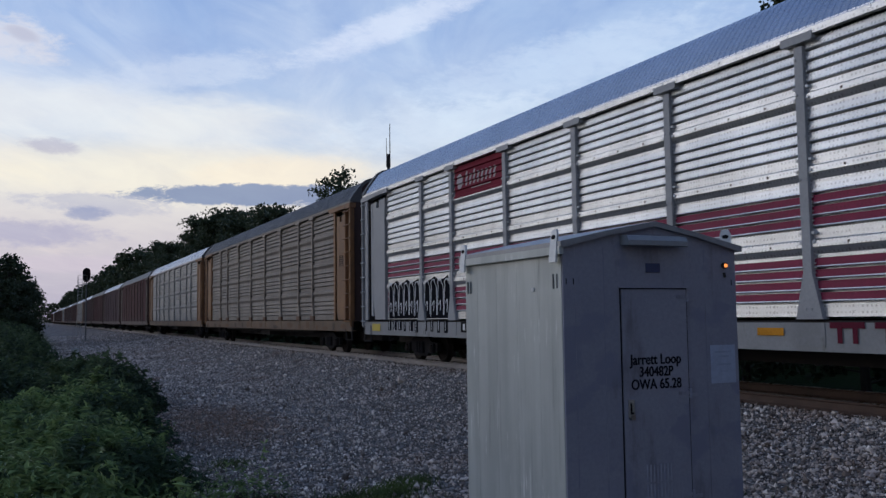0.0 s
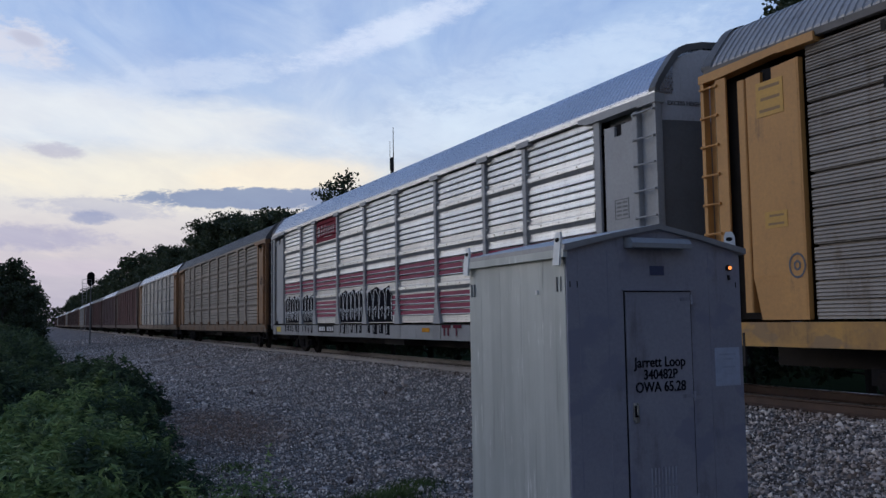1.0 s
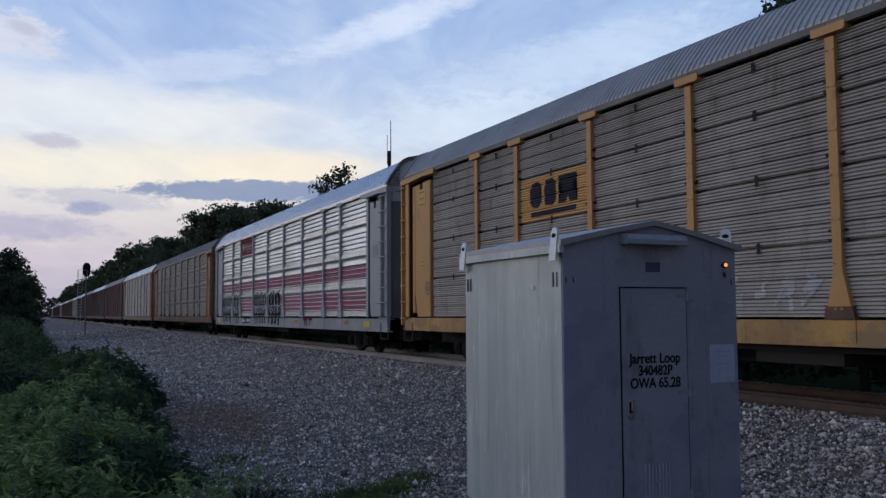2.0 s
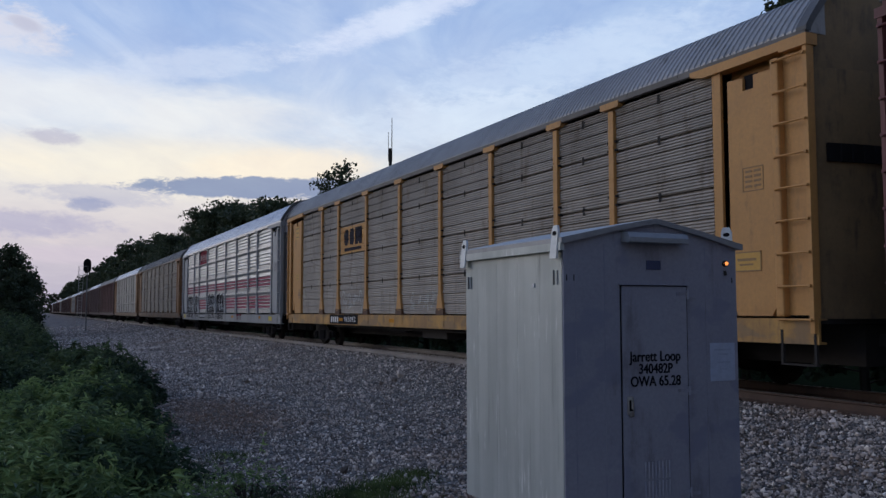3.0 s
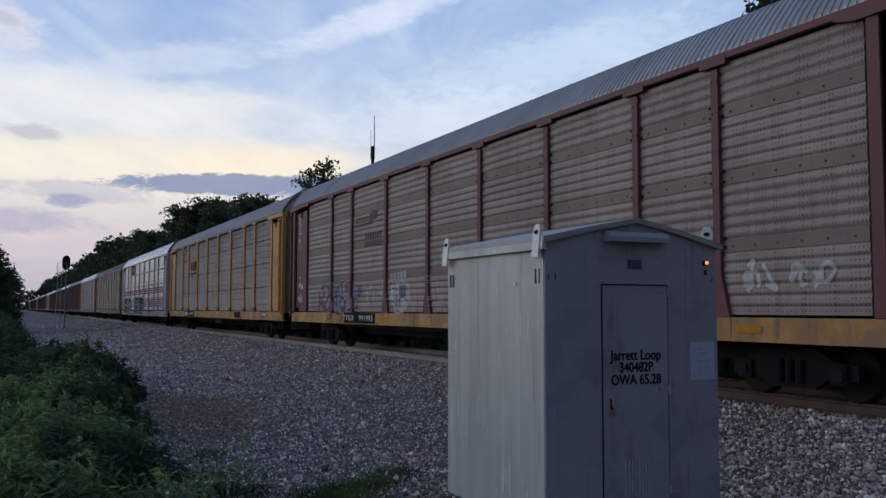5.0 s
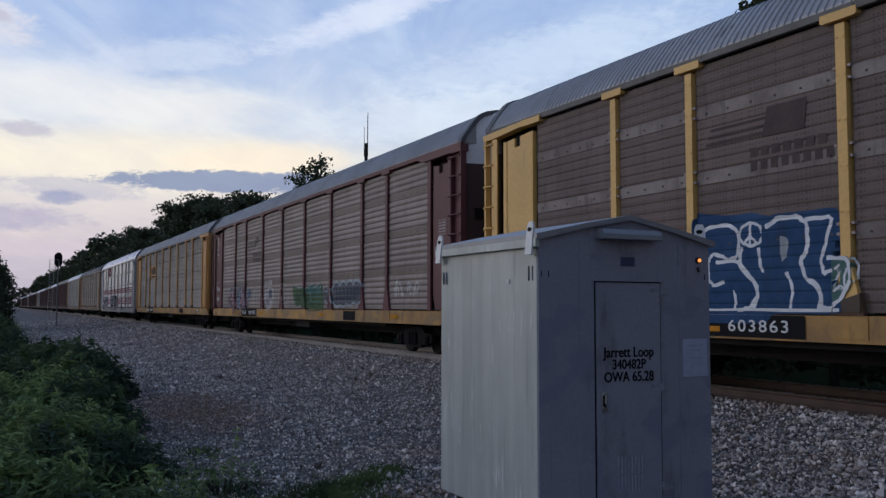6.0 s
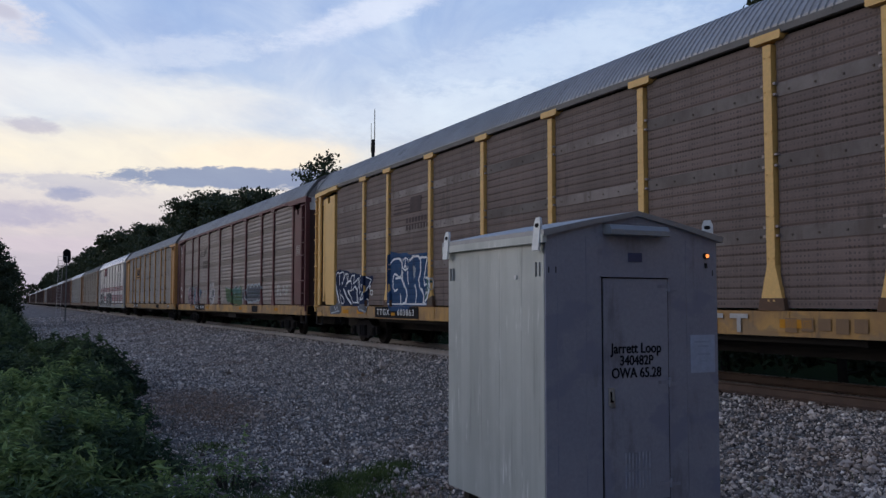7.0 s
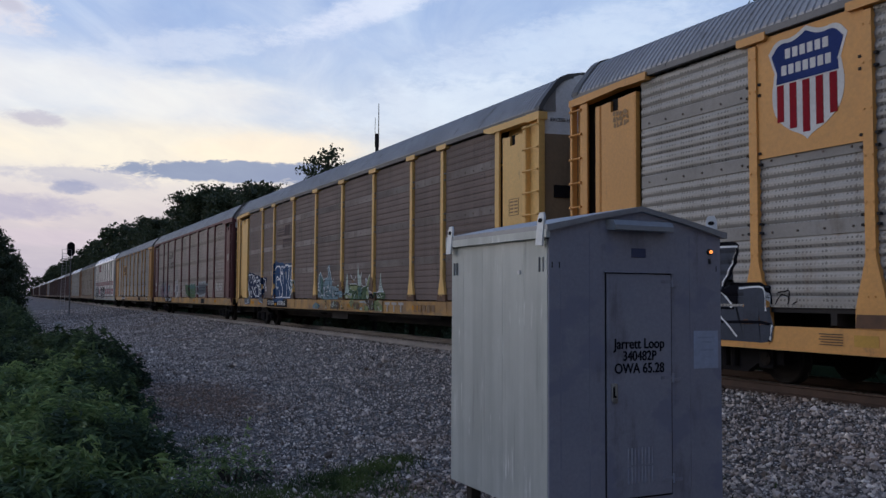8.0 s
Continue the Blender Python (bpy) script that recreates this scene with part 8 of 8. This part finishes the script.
make_mast()


def make_marker():
    z = lie(1.75, 42.0)
    s = thing("trackside_marker", (1.75, 42.0, z), "small weathered white box on a short post", "marker")
    bm = bmesh.new()
    rod(bm, (0, 0, -0.15), (0, 0, 0.65), 0.04, n=8)
    part("post", bm, DARK, s)
    bm = bmesh.new()
    soft_box(bm, -0.15, 0.15, -0.1, 0.1, 0.55, 0.95, 0.02)
    part("box", bm, mat("weathered_white", (0.42, 0.42, 0.40), rough=0.7), s)


make_marker()


# ---------------------------------------------------------------- trees and bushes
def leaf_quads(rng, centres, size, flat=0.0, aspect=0.6):
    n = len(centres)
    a = rng.normal(0, 1, (n, 3))
    a[:, 2] *= 1 - flat
    a /= np.linalg.norm(a, axis=1)[:, None] + 1e-9
    b = np.cross(a, rng.normal(0, 1, (n, 3)))
    b /= np.linalg.norm(b, axis=1)[:, None] + 1e-9
    s = size * rng.uniform(0.6, 1.3, n)[:, None]
    v = np.stack([centres - a * s, centres + b * s * aspect, centres + a * s, centres - b * s * aspect], 1)
    return v.reshape(-1, 3), np.arange(4 * n).reshape(-1, 4)


LEAF_FAR = leaf_mat("dark_foliage", (0.040, 0.055, 0.030), (0.075, 0.094, 0.048), (0.048, 0.066, 0.036))
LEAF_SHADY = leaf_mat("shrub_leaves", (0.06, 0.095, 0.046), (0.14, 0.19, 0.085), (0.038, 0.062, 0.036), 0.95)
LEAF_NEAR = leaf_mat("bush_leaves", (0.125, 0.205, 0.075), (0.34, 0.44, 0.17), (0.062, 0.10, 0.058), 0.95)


def make_tree(seed, height, spread, base, kind="round", leaves=5200, size=0.24):
    """A tapered trunk with limbs and clumps of leaves. base: height of the lowest clumps as a share of the whole."""
    rng = np.random.default_rng(seed)
    tree = thing("tree", (0, 0, 0), "tall dark green broadleaf tree at the woods' edge", "tree", "trees along the railway")
    bm = bmesh.new()
    lean = rng.normal(0, 0.02, 2) * height
    top = Vector((lean[0], lean[1], height * 0.9))
    pts = [Vector((0, 0, -0.4)).lerp(top, k / 5) + Vector((*rng.normal(0, 0.01 * height, 2), 0)) * (0 < k < 5) for k in range(6)]
    r0 = 0.022 * height
    for k in range(5):
        rod(bm, pts[k], pts[k + 1], r0 * (1 - k / 5.6), r0 * (1 - (k + 1) / 5.6), n=8, caps=False)
    tips = []
    limbs = 44 if kind == "dome" else 26
    for i in range(limbs):
        k = base + (0.98 - base) * (i + rng.random()) / limbs
        org = Vector((0, 0, 0)).lerp(top, k / 0.9 * 0.9)
        if kind == "dome":
            a_ = (k - base) / (1 - base)
            reach = spread * math.sqrt(max(0.04, 1 - (a_ * 1.45 - 0.5) ** 2)) * rng.uniform(0.78, 1.02)
        elif kind == "round":
            reach = spread * math.sqrt(max(0.05, 1 - ((k - base) / (1 - base) * 1.25 - 0.35) ** 2)) * rng.uniform(0.55, 1.15)
        else:
            reach = spread * (1.1 - (k - base) / (1.05 - base)) * rng.uniform(0.5, 1.2)
        a = rng.uniform(0, 2 * math.pi)
        tip = org + Vector((math.cos(a) * reach, math.sin(a) * reach, reach * rng.uniform(0.1, 0.55)))
        rod(bm, org, tip, r0 * 0.28 * (1 - 0.5 * k), 0.012, n=5, caps=False)
        tips += [(tip, 1.0), (org.lerp(tip, 0.6), 0.8)]
    part("trunk", bm, BARK, tree)
    cs = []
    for tip, q in tips:
        m = int(leaves / len(tips))
        clump = rng.normal(0, 1, (m, 3))
        clump /= np.linalg.norm(clump, axis=1)[:, None]
        clump *= (rng.random(m) ** 0.4)[:, None] * np.array([1.0, 1.0, 0.7]) * spread * (0.36 if kind == "dome" else 0.46) * q * rng.uniform(0.7, 1.25)
        cs.append(clump + np.array(tip))
    cs = np.concatenate(cs)
    v, f = leaf_quads(rng, cs, size)
    piece("crown", raw_mesh("crown", v, f, LEAF_FAR), tree)
    return tree


PROTOS = [make_tree(1, 15, 3.4, 0.30, leaves=6400, size=0.19), make_tree(2, 15, 3.0, 0.38, leaves=6000, size=0.18), make_tree(3, 15, 4.0, 0.25, leaves=6800, size=0.19), make_tree(5, 15, 3.6, 0.05, "dome", leaves=5200, size=0.26)]
DOMES = [make_tree(11, 15, 3.3, 0.22, "dome", leaves=9000, size=0.19), make_tree(12, 15, 2.8, 0.30, "dome", leaves=8400, size=0.18), make_tree(13, 15, 3.7, 0.18, "dome", leaves=9400, size=0.20)]
DISTANT = [make_tree(6, 15, 3.6, 0.26, "dome", leaves=1700, size=0.42), make_tree(7, 15, 4.2, 0.20, "dome", leaves=1800, size=0.42), make_tree(8, 15, 3.6, 0.05, leaves=1300, size=0.52)]
SPIKY = make_tree(9, 15, 2.9, 0.40, "cone", leaves=5600, size=0.15)
SPARSE = make_tree(14, 15, 2.3, 0.5, "round", leaves=2600, size=0.17)


def plant(proto, x, y, height, turn):
    z = lie(x, y)
    return copy_thing_scaled(proto, x, y, z, height / 15.0, turn)


def copy_thing_scaled(proto, x, y, z, k, turn):
    ob = copy_thing(proto, pose(0, 0, 0))
    ob.matrix_basis = pose(x, y, z, 0, 0, turn) @ Matrix.Diagonal((k, k, k, 1))
    return ob


def make_woods():
    rng = random.Random(11)
    # the wood's skyline behind the train: place along the track and height of each leading tree
    lead = [(17, 12.2), (22, 12.4), (25.5, 12.6), (29, 12.4), (34, 12.0), (40, 11.8), (46, 12.2), (50, 12.8), (55, 12.2), (61, 12.2), (67, 12.2), (73, 12.0), (79, 11.6), (86, 11.4),
            (93, 11.6), (99, 16.0), (103.5, 16.6), (109, 15.0), (115, 13.0), (121, 17.6), (127, 19.2), (134, 20.0), (140, 20.6), (150, 20.6), (158, 19.4), (168, 20.0), (179, 18.8), (190, 17.6),
            (202, 20.4), (215, 22.4), (232, 20.4), (250, 22.6), (271, 24.6), (300, 23.0), (338, 25.2), (370, 23.5), (408, 25.0), (470, 23.0), (540, 24.2), (640, 25.0), (795, 28.0)]
    for y, h in lead:
        x = 27.5 + rng.uniform(-0.6, 0.6)
        plant(PROTOS[rng.choice((0, 1, 2))] if y < 92 else DOMES[rng.choice((0, 1, 2))] if y < 260 else DISTANT[rng.choice((0, 1))], x, y, h * 0.985, rng.uniform(0, 360))
        for k in range(2):
            plant(DISTANT[rng.choice((0, 1))], x + rng.uniform(1.5, 5.0), y + rng.uniform(-5, 5) * (1 + y / 200), h * rng.uniform(0.72, 0.86), rng.uniform(0, 360))
    plant(SPARSE, 27.2, 83.4, 18.0, 40)
    plant(SPIKY, 27.6, 84.4, 15.2, 200)
    for x, y, h in ((26.0, 24.7, 15.2), (26.3, 26.4, 14.1), (26.2, 28.0, 14.0), (26.4, 29.8, 13.9), (26.0, 23.2, 15.0), (26.0, 49.4, 13.8)):
        plant(SPIKY, x, y, h, rng.uniform(0, 360))
    # undergrowth along the wood's edge
    for i in range(46):
        plant(PROTOS[3] if i < 15 else DISTANT[2], 17.2 + rng.uniform(-0.8, 1.2), 4 + i * 3.4 + rng.uniform(-1, 1), rng.uniform(5.0, 7.4), rng.uniform(0, 360))
    # trees on the near side, far down the line
    for x, y, h in ((-4.4, 80, 8.2), (-1.9, 82, 8.3), (-7.5, 79, 8.8), (-11, 84, 10), (-3.0, 90, 8.6), (-0.5, 86, 6.2), (-0.8, 78, 4.6), (-2.4, 75, 5.8), (-6, 74, 5.0), (-10, 76, 6.0), (-15, 86, 8.5), (-20, 92, 10), (-26, 90, 11), (-8, 100, 9)):
        plant(PROTOS[3], x, y, h, rng.uniform(0, 360))
    # trees across the field, beside and behind the place
    # the first row is unseen, added to darken the silver car's reflections
    for i in range(20):
        plant(DISTANT[rng.choice((0, 1))], -40 + rng.uniform(-4, 4), -20 + i * 7.0 + rng.uniform(-2, 2), rng.uniform(7.5, 10.5), rng.uniform(0, 360))
    for i in range(14):
        plant(DISTANT[rng.choice((0, 1, 2))], -1.0 - rng.uniform(0, 9), 150 + i * 22, rng.uniform(9, 13), rng.uniform(0, 360))
    for i in range(16):
        plant(DISTANT[2], -30 + i * 5.0 + rng.uniform(-2, 2), 640 + rng.uniform(-20, 20), rng.uniform(14, 20), rng.uniform(0, 360))


make_woods()
for proto in PROTOS + DOMES + DISTANT + [SPIKY, SPARSE]:
    for o in (*proto.children_recursive, proto):
        bpy.data.objects.remove(o)


def make_bush(seed, x, y, rx, ry, top, leaves, size, label, paint=None):
    """A wild bush: arching stems under many mounds of small leaves."""
    rng = np.random.default_rng(seed)
    z0 = lie(x, y)
    bush = thing("bush", (x, y, z0), label, "bush", "bushes on the verge")
    bm = bmesh.new()
    roots = []
    for i in range(40):
        a, q = rng.uniform(0, 2 * math.pi), math.sqrt(rng.random())
        tip = Vector((rx * q * math.cos(a), ry * q * math.sin(a), (top - z0) * (1 - 0.55 * q * q) * rng.uniform(0.7, 1.0)))
        foot = Vector((tip.x * 0.35, tip.y * 0.35, -0.1))
        mid = foot.lerp(tip, 0.55) + Vector((0, 0, 0.12))
        rod(bm, foot, mid, 0.010, 0.006, n=5, caps=False)
        rod(bm, mid, tip * 0.85, 0.006, 0.003, n=5, caps=False)
        roots.append(tip)
    part("stem", bm, BARK, bush)
    # the leaves stand on the shells of many rounded mounds
    count = int(55 * rx * ry / 3) + 14
    mounds = []
    for _ in range(count):
        a, q = rng.uniform(0, 2 * math.pi), math.sqrt(rng.random())
        r = rng.uniform(0.16, 0.40) * (1 + 0.012 * y)
        mx, my = (rx - r * 0.6) * q * math.cos(a), (ry - r * 0.6) * q * math.sin(a)
        high = (top - z0) * (1 - 0.62 * q ** 2.4) * rng.uniform(0.62, 1.08)
        mounds.append((mx, my, max(0.05, high - r), r))
    area = np.array([m[3] ** 2 for m in mounds])
    pick = rng.choice(count, leaves, p=area / area.sum())
    M = np.array(mounds)[pick]
    d = rng.normal(0, 1, (leaves, 3))
    d[:, 2] = np.abs(d[:, 2]) * 1.1 - 0.5
    d /= np.linalg.norm(d, axis=1)[:, None]
    shell = M[:, 3] * (1.08 - 0.5 * rng.random(leaves) ** 2.0)
    P = M[:, :3] + d * shell[:, None]
    # shoots rise out of the mounds and make the outline ragged
    many = leaves // 5
    root = rng.choice(leaves, many // 14 + 1)
    way = np.stack([rng.normal(0, 0.35, len(root)), rng.normal(0, 0.35, len(root)), rng.uniform(0.6, 1.2, len(root))], -1) * rng.uniform(0.10, 0.34, (len(root), 1))
    which = rng.choice(len(root), many)
    P[:many] = P[root][which] + way[which] * rng.random((many, 1)) + rng.normal(0, 0.025, (many, 3))
    P[:, 2] = np.maximum(0.03, P[:, 2])
    # each leaf faces outwards and up, and droops at its tip
    n = d * 0.7 + np.array([0, 0, 0.55]) + rng.normal(0, 0.45, (leaves, 3))
    n /= np.linalg.norm(n, axis=1)[:, None]
    t = np.cross(n, rng.normal(0, 1, (leaves, 3)) * np.array([0.5, 0.5, 1.0]))
    t /= np.linalg.norm(t, axis=1)[:, None] + 1e-9
    c = np.cross(n, t)
    s = (size * rng.uniform(0.55, 1.35, leaves))[:, None]
    V = np.stack([P - t * s * 1.2, P + c * s * 0.36 + n * s * 0.12, P + t * s * 1.35 - n * s * 0.45, P - c * s * 0.36 + n * s * 0.12], 1)
    piece("foliage", raw_mesh("foliage", V.reshape(-1, 3), np.arange(4 * leaves).reshape(-1, 4), paint or LEAF_NEAR), bush)
    return bush


LUSH = "dense green bush with small pointed leaves on the verge"
make_bush(21, -0.20, 8.5, 1.6, 1.6, 0.10, 17000, 0.052, LUSH)
make_bush(22, -2.2, 8.6, 1.7, 1.8, 0.40, 7000, 0.052, LUSH)
make_bush(23, 0.35, 11.8, 1.5, 2.0, 0.18, 16000, 0.055, LUSH)
make_bush(24, -1.9, 12.6, 1.7, 2.2, 0.50, 9000, 0.058, LUSH)
make_bush(25, 0.75, 16.3, 1.5, 2.4, 0.30, 14000, 0.062, LUSH)
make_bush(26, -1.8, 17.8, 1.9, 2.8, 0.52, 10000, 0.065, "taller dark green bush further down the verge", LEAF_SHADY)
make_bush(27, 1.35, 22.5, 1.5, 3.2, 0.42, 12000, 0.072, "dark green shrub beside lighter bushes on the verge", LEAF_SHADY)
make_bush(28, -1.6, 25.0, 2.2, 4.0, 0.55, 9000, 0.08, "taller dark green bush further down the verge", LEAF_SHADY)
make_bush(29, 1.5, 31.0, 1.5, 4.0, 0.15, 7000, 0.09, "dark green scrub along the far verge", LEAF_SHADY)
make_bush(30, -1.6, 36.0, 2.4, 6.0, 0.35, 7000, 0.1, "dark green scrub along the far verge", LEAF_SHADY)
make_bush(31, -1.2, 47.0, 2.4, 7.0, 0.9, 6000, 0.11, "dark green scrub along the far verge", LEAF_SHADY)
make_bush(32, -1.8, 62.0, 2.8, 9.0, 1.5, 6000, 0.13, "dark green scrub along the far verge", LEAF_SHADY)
make_bush(33, 1.5, 9.3, 0.5, 0.45, -0.66, 900, 0.034, "low green weeds at the edge of the gravel")
make_bush(34, 2.3, 10.2, 0.5, 0.35, -0.72, 500, 0.032, "low green weeds at the edge of the gravel")


def make_grass():
    """Thin grass where the stone gives out."""
    rng = np.random.default_rng(8)
    spots = [(2.75, 9.1, 0.6, 1000), (2.1, 9.4, 0.7, 1000), (3.35, 9.45, 0.42, 1900), (3.9, 9.9, 0.36, 1200), (4.35, 10.25, 0.3, 500), (3.7, 8.9, 0.5, 250), (2.0, 11.5, 0.5, 300), (2.65, 13.0, 0.35, 260), (1.6, 16, 0.8, 300), (7.0, 7.2, 1.0, 60), (14.6, 16, 2.5, 900), (14.8, 24, 3.5, 900)]
    V, F = [], []
    for cx, cy, r, n in spots:
        for _ in range(n):
            x, y = cx + rng.normal(0, r * 0.5), cy + rng.normal(0, r * 0.6)
            z = lie(x, y) + 0.005
            h, a, b = rng.uniform(0.03, 0.09), rng.uniform(0, 6.28), rng.normal(0, 0.5, 2)
            w = np.array([math.cos(a), math.sin(a), 0]) * 0.006
            p = np.array([x, y, z])
            mid, tip = p + np.array([b[0] * h * 0.3, b[1] * h * 0.3, h * 0.6]), p + np.array([b[0] * h, b[1] * h, h])
            k = len(V)
            V += [p - w, p + w, mid + w * 0.7, mid - w * 0.7, tip]
            F += [(k, k + 1, k + 2, k + 3), (k + 3, k + 2, k + 4)]
    me = bpy.data.meshes.new("grass")
    me.from_pydata([tuple(v) for v in V], [], F)
    me.materials.append(leaf_mat("grass_blades", (0.06, 0.105, 0.028), (0.13, 0.165, 0.055), (0.035, 0.06, 0.02)))
    tagged(new("grass", me), "thin green grass at the edge of the gravel", "grass", kind="stuff")


make_grass()


# ---------------------------------------------------------------- motion
def motions():
    for k, car in CARS.items():
        walk(car, [(t, pose(XC, START - PITCH * k + run(t), 0)) for t in (0, 1, 2, 3, 4, 5, 6, 7, 8)])
    for k in range(0, 5):
        for truck in CARS[k].children:
            if not truck.name.startswith("truck"):
                continue
            for ws in truck.children:
                if ws.name.startswith("wheelset"):
                    d = ws.location.y
                    walk(ws, [(i / FPS, pose(0, d, WHEEL_R, -math.degrees(run(i / FPS) / WHEEL_R))) for i in range(241)])


motions()
